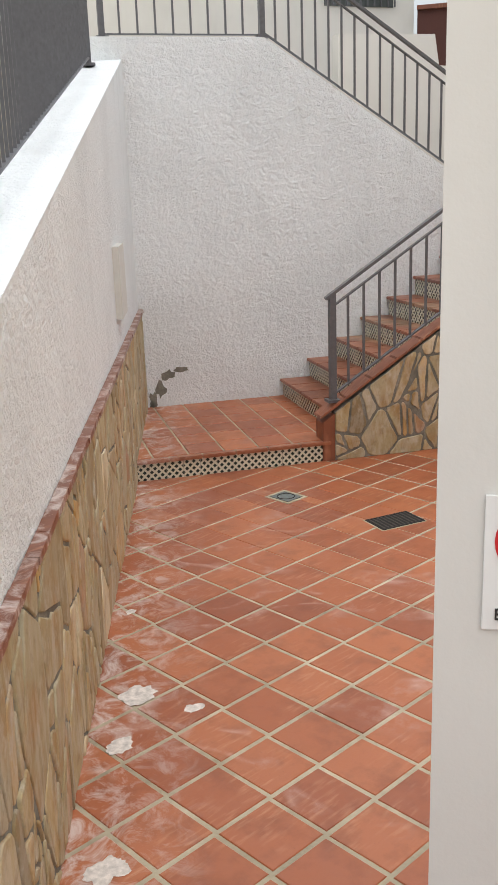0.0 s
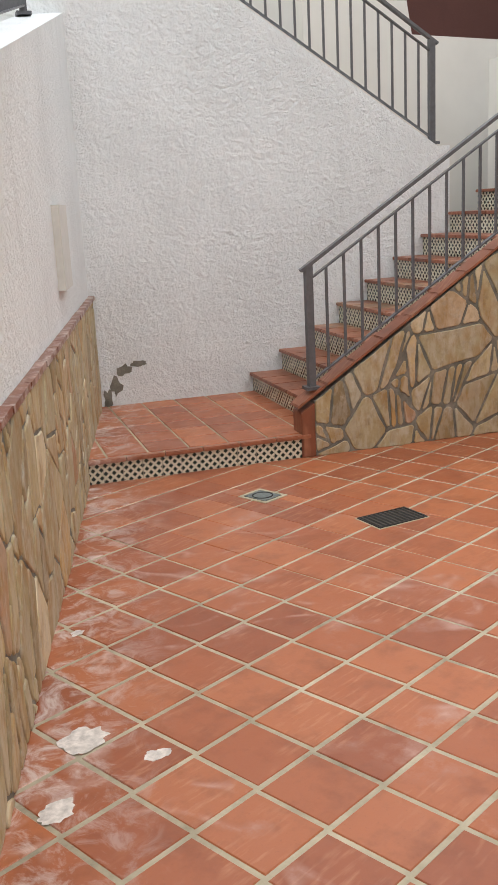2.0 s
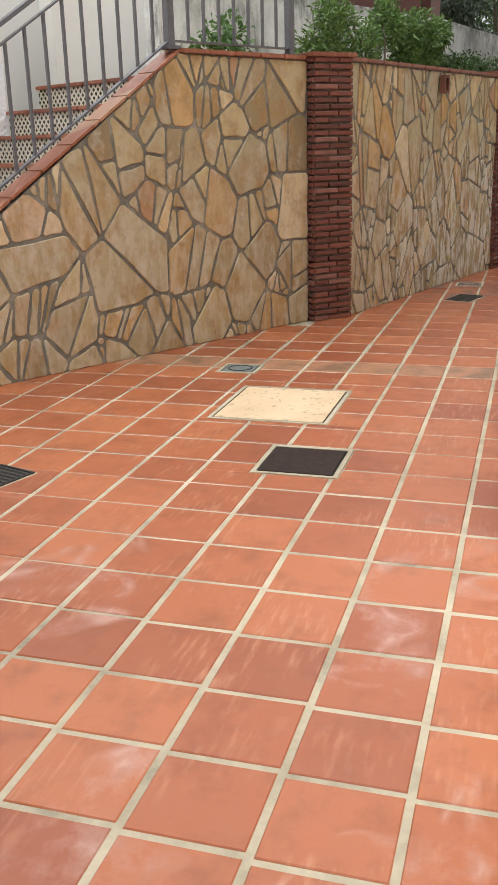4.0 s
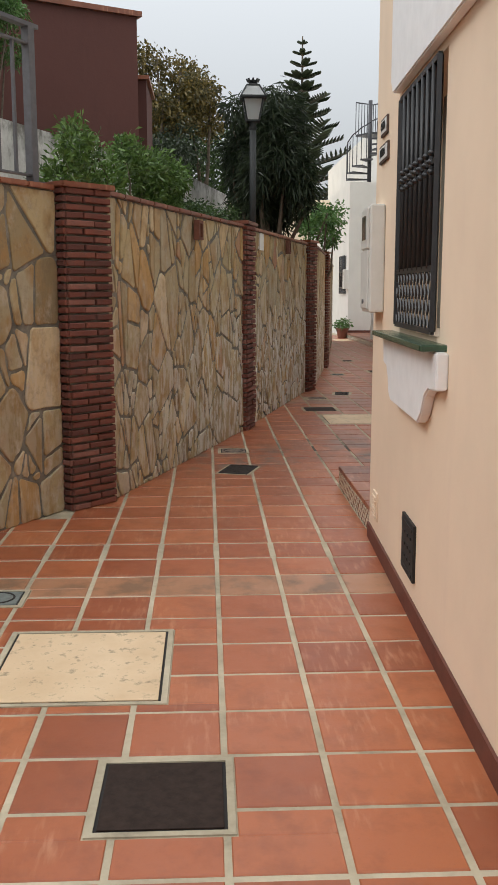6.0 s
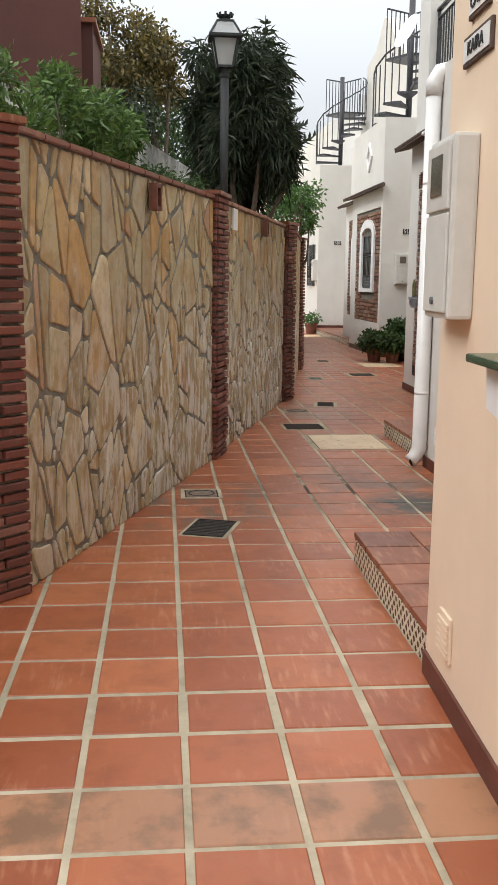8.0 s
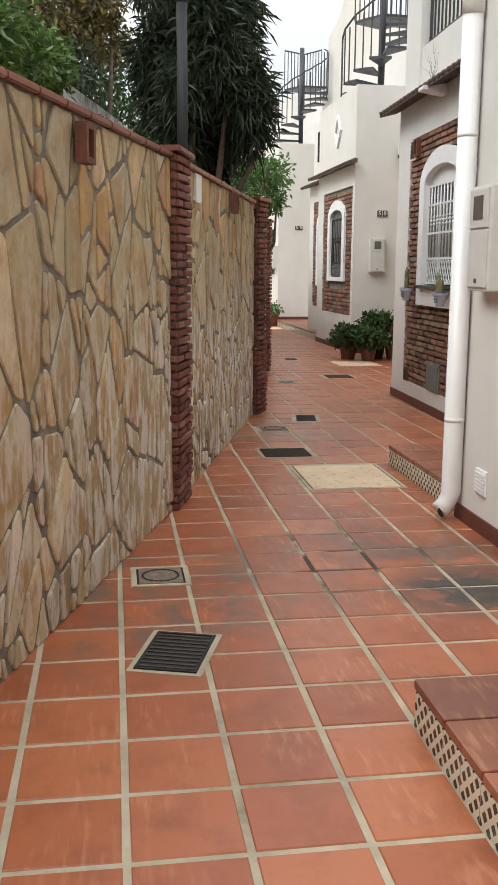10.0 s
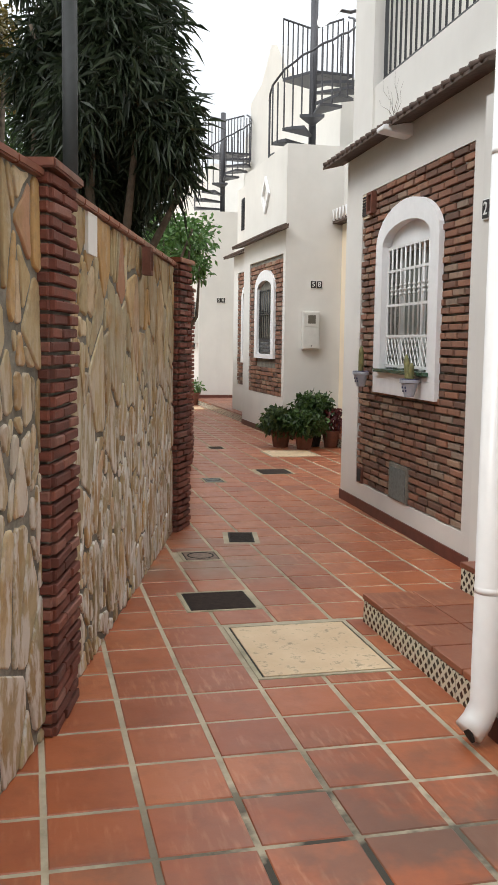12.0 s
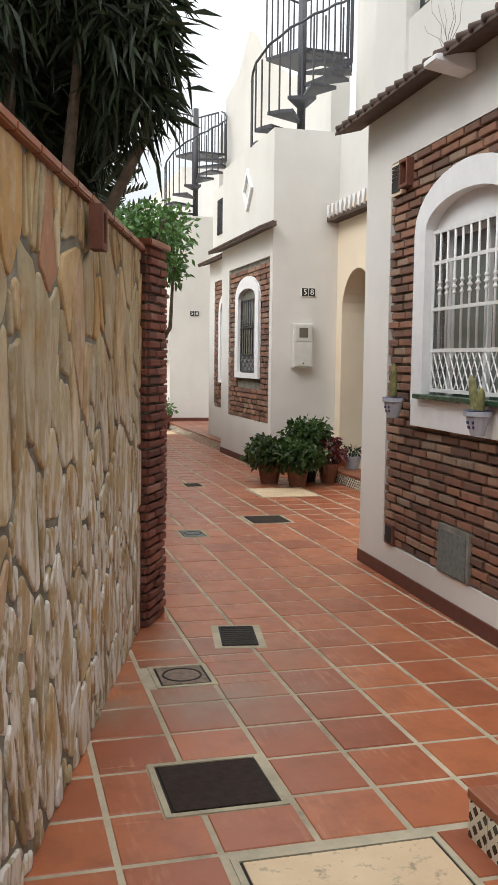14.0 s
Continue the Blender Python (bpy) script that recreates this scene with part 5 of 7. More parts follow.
vent = thing("small_vent", (17.25, H2, 0.30), "small dark vent in the brick panel", "vent")
part("vent_plate", boxes((17.18, H2 - 0.03, 0.24, 17.32, H2 + 0.012, 0.38)), M_CLAY_BOX, vent)
part("vent_mouth", boxes((17.20, H2 + 0.0125, 0.255, 17.30, H2 + 0.015, 0.365)), M_HOLE, vent)
turn_house(standing, (17.86, H2, 0), -2.16)


# ---- house fifty-eight and beyond ----
H3, X3 = -1.66, 23.22
slab_wall("wall_house", X3, -6.0, 26.08, H3 - 0.30, -0.04, 4.46, M_WHITE, "white rendered house wall")
for r in ((X3, 23.36, 0, 4.46), (25.60, 26.08, 0, 4.46), (23.36, 25.60, 0, 0.64), (23.36, 25.60, 2.85, 4.46)):
    slab_wall("wall_house", r[0], H3 - 0.30, r[1], H3, r[2], r[3], M_WHITE, "white rendered house wall")
panel58 = slab_wall("wall_brick_panel", 23.36, H3 - 0.29, 25.60, H3 - 0.035, 0.64, 2.85, M_MORTAR, "panel of thin brown bricks in the white house wall")
BRICK_JOBS.append((panel58, 23.36, 25.60, 0.64, 2.85, H3 - 0.035, (23.80, 25.10, 1.12, 2.36, 2.65), 0.074, 0.25))
w58 = arched_window("window_house", 23.98, 24.92, 1.30, 2.37, 2.50, H3, 0.18, M_BLACK_IRON, "arched window with a black iron grille and white surround", M_GLASS)
grille(w58, 24.0, 24.90, H3 - 0.02, 1.32, 2.35, M_BLACK_IRON, 0.12, 1.56, rails=(0.5,))
eave(23.08, 26.2, H3, 3.20, 0.20, "dark tiled canopy above the brick panel")
skirting((X3, H3, 0), (26.08, H3, 0), Y)
skirting((X3, -2.2, 0), (X3, H3, 0), -X)
bm = bmesh.new()
c, hh, ww = Vector((24.48, H3 + 0.004, 3.88)), 0.30, 0.25
ring = [(0, hh), (ww, 0), (0, -hh), (-ww, 0)]
for i in range(4):
    a, b = ring[i], ring[(i + 1) % 4]
    prism(bm, [c + Vector((a[0], 0, a[1])), c + Vector((b[0], 0, b[1])), c + Vector((b[0] * 0.72, 0, b[1] * 0.72)), c + Vector((a[0] * 0.72, 0, a[1] * 0.72))], (0, 0.035, 0))
whole("diamond_ornament", bm, M_TRIM_WHITE, "white diamond moulding on the parapet", "wall ornament")
# side wall with its number and meter box, recess with the arch
number_plate(Vector((X3, -2.15, 2.38)), -Y, -X, 0.19, 0.115, "58", "black and white number tiles on the white side wall")
meter_box(Vector((X3, -2.06, 1.39)), -Y, -X, 0.27, 0.58, 0.10, "beige meter box on the white side wall")
HP = -2.55
slab_wall("wall_recess", 17.86, -6.0, 18.6, HP, -0.04, 4.5, M_WHITE, "white rendered recess wall")
bm = bmesh.new()
ax0, ax1 = 21.98, 23.02
prism(bm, [(18.6, HP, 0), (ax0, HP, 0), (ax0, HP, 2.10)] + [(px, HP, pz) for px, pz in arch_points(ax0, ax1, 2.12, 2.65)[::-1]] + [(ax1, HP, 0), (X3 - 0.001, HP, 0), (X3 - 0.001, HP, 3.55), (18.6, HP, 3.55)], (0, -0.35, 0))
structure("wall_arch", bm, M_CREAM_WALL, "cream rendered wall pierced by an arched porch")
slab_wall("wall_porch_back", 18.6, -6.0, X3, -4.2, -0.04, 3.6, M_WHITE, "white wall at the back of the porch")
slab_wall("wall_porch_roof", 18.6, -6.0, X3, HP - 0.01, 3.551, 4.46, M_WHITE, "white wall above the porch")
doorstep(18.6, X3 - 0.02, HP + 0.01, -2.18, "terracotta doorstep with a patterned glazed riser")
bm = bmesh.new()
for i in range(30):
    xx = 18.7 + 4.4 * i / 29
    prism(bm, [(xx - 0.06, -2.36, 3.50), (xx + 0.06, -2.36, 3.50), (xx, -2.36, 3.33)], (0, -0.03, 0))
structure("porch_canopy_teeth", bm, M_TRIM_WHITE, "row of white pointed tile ends under the porch canopy")
structure("porch_canopy", boxes((18.6, HP + 0.001, 3.30, X3, -2.39, 3.36)), M_DARK_WOOD, "dark porch canopy board")
slab_wall("wall_upper", 17.6, -8.0, 25.4, -3.6, 4.46, 7.6, M_WHITE, "white upper storey with a tall window")
tw = thing("window_tall", (21.6, -3.6, 4.9), "tall narrow dark window in the white upper storey", "window", kind="structure")
part("pane", boxes((21.35, -3.61, 4.95, 21.85, -3.59, 5.95)), M_GLASS, tw)
part("window_frame", boxes((21.31, -3.6, 4.91, 21.35, -3.56, 5.99), (21.85, -3.6, 4.91, 21.89, -3.56, 5.99), (21.35, -3.6, 5.95, 21.85, -3.56, 5.99), (21.35, -3.6, 4.91, 21.85, -3.56, 4.95)), M_BLACK_IRON, tw)
for i in range(4):
    part("grille_bar", boxes((21.43 + 0.1 * i, -3.57, 4.95, 21.445 + 0.1 * i, -3.555, 5.95)), M_BLACK_IRON, tw)

# next projection, doorstep and the last house across the end
H4 = -1.86
slab_wall("wall_house", 26.08, -6.0, 27.88, H4 - 0.06, -0.04, 3.3, M_WHITE, "white rendered house wall")
for r in ((26.08, 26.3, 0, 3.3), (27.47, 27.88, 0, 3.3), (26.3, 27.47, 0, 0.67), (26.3, 27.47, 2.83, 3.3)):
    slab_wall("wall_house", r[0], H4 - 0.06, r[1], H4, r[2], r[3], M_WHITE, "white rendered house wall")
panel57 = slab_wall("wall_brick_panel", 26.3, H4 - 0.06, 27.47, H4 - 0.03, 0.67, 2.83, M_MORTAR, "narrow panel of brown bricks in the white house wall")
BRICK_JOBS.append((panel57, 26.3, 27.47, 0.67, 2.83, H4 - 0.03, (26.42, 27.03, 1.0, 2.3, 2.6), 0.074, 0.25))
w57 = arched_window("window_house", 26.52, 26.92, 1.15, 2.28, 2.45, H4, 0.12, M_WHITE_IRON, "narrow arched window with a white surround", M_CURTAIN, depth=0.05)
eave(26.2, 28.05, H4, 3.18, 0.18, "dark tiled canopy above the brick panel")
slab_wall("wall_upper", 26.08, -6.0, 29.6, H4 - 0.44, 3.3, 4.75, M_WHITE, "white upper wall")
sw = thing("window_small", (28.9, -2.3, 3.9), "small window with black bars in the white upper wall", "window", kind="structure")
part("pane", boxes((28.55, -2.31, 3.85, 29.15, -2.292, 4.50)), M_GLASS, sw)
for i in range(7):
    part("grille_bar", boxes((28.58 + 0.085 * i, -2.285, 3.85, 28.60 + 0.085 * i, -2.27, 4.50)), M_BLACK_IRON, sw)
part("grille_rail", boxes((28.55, -2.292, 3.86, 29.15, -2.2855, 3.885), (28.55, -2.292, 4.465, 29.15, -2.2855, 4.49)), M_BLACK_IRON, sw)
bm = bmesh.new()
prism(bm, [(25.4, -3.2, 4.3), (33.0, -3.2, 4.3), (33.0, -3.2, 6.6), (32.4, -3.2, 6.65), (32.35, -3.2, 7.30), (31.8, -3.2, 7.40), (31.3, -3.2, 7.48), (30.9, -3.2, 7.75), (30.4, -3.2, 8.12), (29.9, -3.2, 7.95), (29.0, -3.2, 7.2), (27.4, -3.2, 6.4), (25.4, -3.2, 6.1)], (0, -0.3, 0))
structure("wall_gable", bm, M_WHITE, "white stepped gable parapet")
skirting((26.08, H4, 0), (27.88, H4, 0), Y)
doorstep(26.1, 31.48, -2.9, -1.70, "long terracotta doorstep")
slab_wall("wall_end_house", 31.5, -8.0, 36.0, -1.80, -0.04, 4.56, M_WHITE, "white rendered wall of the last house")
slab_wall("wall_end_house", 36.0, -3.0, 40.0, -1.50, -0.04, 3.8, M_WHITE, "white rendered wall of the last house")
bm = bmesh.new()
prism(bm, [(31.5, -1.80, 0), (31.5, -3.2, 0), (31.5, -3.2, 0.22), (31.5, -1.80, 0.22)], (-0.012, 0, 0))
structure("baseboard", bm, M_SKIRT, "dark red painted skirting along the house wall")
number_plate(Vector((31.5, -2.33, 2.48)), -Y, -X, 0.20, 0.12, "58", "black and white number tiles on the last house")
wend = thing("window_end", (32.5, -1.80, 1.3), "dark barred window in the last white wall", "window", kind="structure")
part("pane", boxes((32.0, -1.81, 1.31, 33.1, -1.79, 2.45)), M_GLASS, wend)
grille(wend, 32.0, 33.1, -1.75, 1.31, 2.45, M_BLACK_IRON, 0.12, 1.5, rails=(0.5,), knobs=False)
meter_box(Vector((31.72, -1.80, 1.45)), -X, Y, 0.28, 0.58, 0.12, "beige meter box on the last white wall")
# tall facade further off
slab_wall("wall_far_house", 36.5, -10.0, 46.0, -3.0, 3.8, 6.6, M_WHITE, "white upper storey of the far house")
slab_wall("wall_far_house", 42.0, -4.0, 50.0, 6.0, -0.04, 5.0, M_CREAM_WALL, "cream house that closes the alley")


# ---- spiral stairs on the roofs ----
M_SPIRAL = plain("dark_spiral_stair_paint", (0.050, 0.050, 0.058), 0.5, 0.1, 0.15, 25, 0.08)


def spiral(name, centre, z0, steps, rise, radius, start, turn, label, top_extra=1.2):
    c = Vector(centre)
    t = thing(name, (c.x, c.y, z0), label, "spiral staircase", "iron spiral staircases")
    H = steps * rise
    bm2 = bmesh.new()
    tube(bm2, [(c.x, c.y, z0), (c.x, c.y, z0 + H + top_extra)], 0.06, 10)
    part("centre_pole", bm2, M_SPIRAL, t, smooth=True)
    dA = radians(turn) / steps
    rail_pts = []
    for i in range(steps):
        a0 = radians(start) + dA * i
        a1 = a0 + dA * 1.25
        z = z0 + rise * (i + 1)
        ring = [(0.05, a0), (radius, a0), (radius, (a0 + a1) / 2), (radius, a1), (0.05, a1)]
        bm2 = bmesh.new()
        prism(bm2, [(c.x + r * math.cos(a), c.y + r * math.sin(a), z) for r, a in ring], (0, 0, -0.045))
        part("tread", bm2, M_SPIRAL, t)
        bm2 = bmesh.new()
        am = (a0 + a1) / 2
        for a in (a0 + dA * 0.1, am):
            p = Vector((c.x + radius * math.cos(a), c.y + radius * math.sin(a), z))
            tube(bm2, [p - Vector((0, 0, 0.05)), p + Vector((0, 0, 0.88))], 0.013, 6)
            rail_pts.append(p + Vector((0, 0, 0.88 + (rise * 0.4 if a == am else 0))))
        part("baluster", bm2, M_SPIRAL, t)
    bm2 = bmesh.new()
    tube(bm2, rail_pts, 0.018, 6)
    part("handrail", bm2, M_SPIRAL, t, smooth=True)
    # square landing at the head
    aL = radians(start) + dA * steps
    p = Vector((c.x, c.y, z0 + H))
    d = Vector((math.cos(aL), math.sin(aL), 0))
    e = Vector((-d.y, d.x, 0)) * (1 if turn > 0 else -1)
    bm2 = bmesh.new()
    prism(bm2, [p, p + d * radius, p + d * radius + e * radius, p + e * radius], (0, 0, -0.05))
    part("landing", bm2, M_SPIRAL, t)
    for q0, q1 in ((p + d * radius, p + d * radius + e * radius), (p + d * radius + e * radius, p + e * radius)):
        for k in range(7):
            q = q0.lerp(q1, k / 6)
            bm2 = bmesh.new()
            tube(bm2, [q, q + Vector((0, 0, 0.95))], 0.012, 6)
            part("landing_baluster", bm2, M_SPIRAL, t)
        bm2 = bmesh.new()
        tube(bm2, [q0 + Vector((0, 0, 0.95)), q1 + Vector((0, 0, 0.95))], 0.018, 6)
        part("landing_rail", bm2, M_SPIRAL, t)
    return t


spiral("spiral_stair", (24.3, -2.36, 0), 4.33, 9, 0.17, 0.70, 70, 230, "dark grey iron spiral stair on the white roof", 1.3)
spiral("spiral_stair", (32.2, -2.48, 0), 4.561, 9, 0.17, 0.68, 70, 230, "dark grey iron spiral stair on the far roof", 0.9)

# ---- pier with the notice at the start of the walk ----
PD = Vector((0.60, -0.80, 0))
PO = Vector((-0.80, -0.60, 0))
PC = Vector((1.55, 1.12, 0))
bm = bmesh.new()
prism(bm, [PC, PC + Vector((0.66, -0.88, 0)), PC + Vector((0.91, -0.88, 0)), PC + Vector((0.25, -0.16, 0))], (0, 0, 3.2))
bmesh.ops.translate(bm, verts=bm.verts, vec=(0, 0, -0.02))
structure("wall_entrance_pier", bm, M_WHITE, "smooth white entrance pier")


def notice(p, right, out, w, h, rows, label, ring_mat):
    """A white plate with a ring symbol and lettering below."""
    m = frame_matrix(p, right, out)
    t = thing("notice_sign", p, label, "notice sign", "notice signs")
    bm2 = bmesh.new()
    box(bm2, -w / 2, -h / 2, 0.0, w / 2, h / 2, 0.006, 0.002)
    bm2.transform(m)
    part("plate", bm2, M_SIGN_WHITE, t)
    bm2 = bmesh.new()
    r = w * 0.40
    for i in range(28):
        a0, a1 = 2 * math.pi * i / 28, 2 * math.pi * (i + 1) / 28
        cy = h / 2 - r - w * 0.08
        prism(bm2, [(r * math.cos(a0), cy + r * math.sin(a0), 0.0065), (r * math.cos(a1), cy + r * math.sin(a1), 0.0065), (r * 0.78 * math.cos(a1), cy + r * 0.78 * math.sin(a1), 0.0065), (r * 0.78 * math.cos(a0), cy + r * 0.78 * math.sin(a0), 0.0065)], (0, 0, 0.001))
    d = r * 0.62
    prism(bm2, [(-d, cy + d * 1.15, 0.0065), (-d * 1.15, cy + d, 0.0065), (d, cy - d * 1.15, 0.0065), (d * 1.15, cy - d, 0.0065)], (0, 0, 0.001))
    bm2.transform(m)
    part("symbol_ring", bm2, ring_mat, t)
    for k, (tx, sz) in enumerate(rows):
        text_mesh(tx, sz, M_SIGN_BLACK, m @ Matrix.Translation((0, -h * 0.24 - k * sz * 1.15, 0.0075)), t)
    return t


notice(yard(5.93, 9.95 - 0.002, 3.07), YU, -YN, 0.165, 0.30, (("NO", 0.04), ("BALONES", 0.03)), "white notice with a red ring forbidding ball games", M_SIGN_RED)
notice(yard(6.10, 9.95 - 0.002, 3.09), YU, -YN, 0.155, 0.26, (("", 0.03),), "white notice with an orange ring", M_SIGN_ORANGE)

notice(PC + Vector((0.6, -0.8, 0)) * 0.195 + PO * 0.002 + Vector((0, 0, 1.625)), Vector((0.6, -0.8, 0)), PO, 0.20, 0.29, (("NO", 0.045), ("BALONES", 0.036)), "white notice with a red ring on the entrance pier", M_SIGN_RED)

# steps down which the walk begins, behind the entrance
DD = Vector((0.7071, 0.7071, 0))
DE = Vector((0.7071, -0.7071, 0))
bm = bmesh.new()
for i, (d0, z) in enumerate(((-2.5, 0.85), (0.15, 0.68), (0.50, 0.51), (0.85, 0.34), (1.20, 0.17))):
    d1 = 0.15 + 0.35 * i if i else 0.15
    base = DD * (d0 if i == 0 else 0.15 + 0.35 * (i - 1))
    length = 2.65 if i == 0 else 0.35
    a = DD * (-2.5 if i == 0 else 0.15 + 0.35 * (i - 1)) - DE * 1.6
    prism(bm, [a, a + DD * (length - 0.002), a + DD * (length - 0.002) + DE * 2.6, a + DE * 2.6], (0, 0, z))
structure("entrance_steps", bm, M_CAP, "terracotta entrance steps")

# ---- big maroon building, and the far side of the street ----
MB = [Vector((15.4, 3.28, 0)), Vector((12.4, 9.05, 0))]
for a, b in zip(MB, MB[1:]):
    bm = bmesh.new()
    d = (b - a).normalized()
    n = Vector((d.y, -d.x, 0))
    prism(bm, [a, b, b + Vector((0, 0, 4.72)), a + Vector((0, 0, 4.72))], n * 3.0)
    structure("wall_maroon_building", bm, M_MAROON, "dark maroon rendered wall of the building behind")
x, out = wall_frame(MB[1], MB[0])
bm = bmesh.new()
prism(bm, [MB[0] + Vector((0, 0, 4.721)) - x * -0.05 + out * 0.05, MB[1] + Vector((0, 0, 4.721)) + out * 0.05, MB[1] + Vector((0, 0, 4.721)) - out * 3.05, MB[0] + Vector((0, 0, 4.721)) - x * -0.05 - out * 3.05], (0, 0, 0.06))
structure("roof_maroon_building", bm, M_CAP, "thin terracotta roof edge of the maroon building")
structure("wall_maroon_annex", boxes((16.3, 3.23, 0.0, 17.6, 6.0, 4.18)), M_MAROON, "lower maroon rendered annexe")
structure("roof_maroon_annex", boxes((16.25, 3.19, 4.181, 17.65, 6.05, 4.23)), M_CAP, "terracotta roof edge of the annexe")
WB0, WB1 = Vector((12.38, 9.10, 0)), Vector((2.0, 13.8, 0))
wd = (WB1 - WB0).normalized()
bm = bmesh.new()
prism(bm, [WB0, WB1, WB1 + Vector((0, 0, 8)), WB0 + Vector((0, 0, 8))], Vector((-wd.y, wd.x, 0)) * -2.0)
structure("wall_white_building", bm, M_WHITE, "white building behind the terrace")
wq = thing("window_white_building", WB0 + wd * 0.9, "barred window with a dark pane in the white building", "window", kind="structure")
mw = frame_matrix(WB0 + wd * 0.9 + Vector((0, 0, 4.75)), -wd, Vector((wd.y, -wd.x, 0)) if wd.x > 0 else Vector((wd.y, -wd.x, 0)) * -1)
bm = boxes((-0.55, 0, 0.0, 0.55, 1.3, 0.01))
bm.transform(mw)
part("pane", bm, M_GLASS, wq)
for i in range(11):
    bm = boxes((-0.55 + 0.11 * i - 0.01, 0, 0.05, -0.55 + 0.11 * i + 0.01, 1.3, 0.07))
    bm.transform(mw)
    part("grille_bar", bm, M_RAIL, wq)


# ---- street lamp ----
def street_lamp(p, z0, zt):
    t = thing("street_lamp", (p[0], p[1], z0), "dark green-grey four-sided lantern on a plain iron post", "street lamp")
    bm2 = bmesh.new()
    tube(bm2, [(p[0], p[1], z0), (p[0], p[1], zt - 0.47)], 0.036, 12)
    lathe(bm2, (p[0], p[1], zt - 0.50), [(0.03, 0), (0.05, 0.03), (0.03, 0.06), (0.06, 0.10)], 12)
    part("post", bm2, M_LAMP, t, smooth=True)

    def ring(w, z):
        return [Vector((p[0] + sx * w, p[1] + sy * w, z)) for sx, sy in ((-1, -1), (1, -1), (1, 1), (-1, 1))]
    lo, mid, up, cap = ring(0.065, zt - 0.40), ring(0.108, zt - 0.17), ring(0.135, zt - 0.155), ring(0.068, zt - 0.03)
    bm2 = bmesh.new()
    for r0, r1 in ((lo, mid), (up, cap)):
        for k in range(4):
            bar(bm2, r0[k], r1[k], 0.016)
            bar(bm2, r0[k], r0[(k + 1) % 4], 0.018)
            bar(bm2, r1[k], r1[(k + 1) % 4], 0.018)
    box(bm2, p[0] - 0.14, p[1] - 0.14, zt - 0.172, p[0] + 0.14, p[1] + 0.14, zt - 0.156)
    part("lantern_frame", bm2, M_LAMP, t)
    for k in range(4):
        bm2 = bmesh.new()
        prism(bm2, [lo[k], lo[(k + 1) % 4], mid[(k + 1) % 4], mid[k]], (0, 0, 0.002))
        part("pane", bm2, M_LAMP_GLASS, t, "frosted lantern pane")
        bm2 = bmesh.new()
        prism(bm2, [up[k], up[(k + 1) % 4], cap[(k + 1) % 4], cap[k]], (0, 0, 0.002))
        part("roof_pane", bm2, M_LAMP_GLASS, t, "frosted lantern roof pane")
    bm2 = bmesh.new()
    lathe(bm2, (p[0], p[1], zt - 0.02), [(0.068, -0.01), (0.055, 0.01), (0.04, 0.015), (0.065, 0.045), (0.04, 0.047)], 8)
    for k in range(8):
        a = math.pi * 2 * k / 8
        bar(bm2, (p[0] + 0.055 * math.cos(a), p[1] + 0.055 * math.sin(a), zt + 0.01), (p[0] + 0.068 * math.cos(a), p[1] + 0.068 * math.sin(a), zt + 0.045), 0.016)
    part("crown", bm2, M_LAMP, t)
    return t


street_lamp((13.93, 1.93), 1.75, 3.66)


street_lamp((11.4, 5.71), 0.0, 6.9)

# ---- plants ----
def tree(name, base, height, spots, count, length, width, mat, label, seed, trunk_r=0.06, droop=0.4, category="tree", kind=""):
    t = thing(name, base, label, category, kind=kind)
    b = Vector(base)
    rng2 = random.Random(seed)
    tips = [Vector(s[:3]) + Vector((rng2.uniform(-1, 1) * s[3], rng2.uniform(-1, 1) * s[4], rng2.uniform(0, 0.6) * s[5])) * 0.6 for s in spots[::2]]
    branches("trunk", t, b, tips, trunk_r, seed=seed)
    leaves("crown", spots, count, length, width, mat, t, seed, droop)
    return t


rng = random.Random(11)
# big dark narrow-leaved shrub beyond the lamp
sp = []
for i in range(34):
    a, q = rng.uniform(0, 6.28), rng.uniform(0, 1) ** 0.5
    sp.append((15.6 + 0.52 * q * math.cos(a), 1.58 + 0.42 * q * math.sin(a), rng.uniform(2.62, 3.66) - 0.1 * q, 0.26, 0.22, 0.34))
for i in range(4):
    sp.append((15.3 + rng.uniform(-0.3, 0.3), 2.02 + rng.uniform(-0.1, 0.15), rng.uniform(3.0, 3.65), 0.14, 0.12, 0.16))
tree("oleander_shrub", (15.6, 1.65, 1.2), 2.4, sp, 34000, 0.15, 0.019, M_LEAF_DARK, "large dark shrub with long narrow hanging leaves", 21, 0.05, 0.7)
# light green bush in the raised bed
sp = []
for i in range(40):
    bx = 11.25 + rng.uniform(-1.45, 1.65)
    sp.append((bx, 3.33 - 0.26 * (bx - 10.3) + rng.uniform(-0.08, 0.12), rng.uniform(2.02, 2.50 + 0.08 * max(0, bx - 10)), 0.19, 0.12, 0.15))
tree("garden_bush", (11.0, 3.1, 1.8), 1.0, sp, 11000, 0.070, 0.022, M_LEAF_BUSH, "light green small-leaved bush behind the wall cap", 22, 0.02, -0.3, "bush")
sp = [(9.0 + rng.uniform(-0.3, 0.3), 3.95 + rng.uniform(-0.1, 0.1), rng.uniform(2.1, 2.3), 0.16, 0.12, 0.12) for i in range(5)]
tree("garden_bush", (9.0, 3.95, 1.8), 0.6, sp, 420, 0.08, 0.035, M_LEAF_FRESH, "low leafy plant behind the wall cap", 23, 0.012, 0.0, "bush")
sp = []
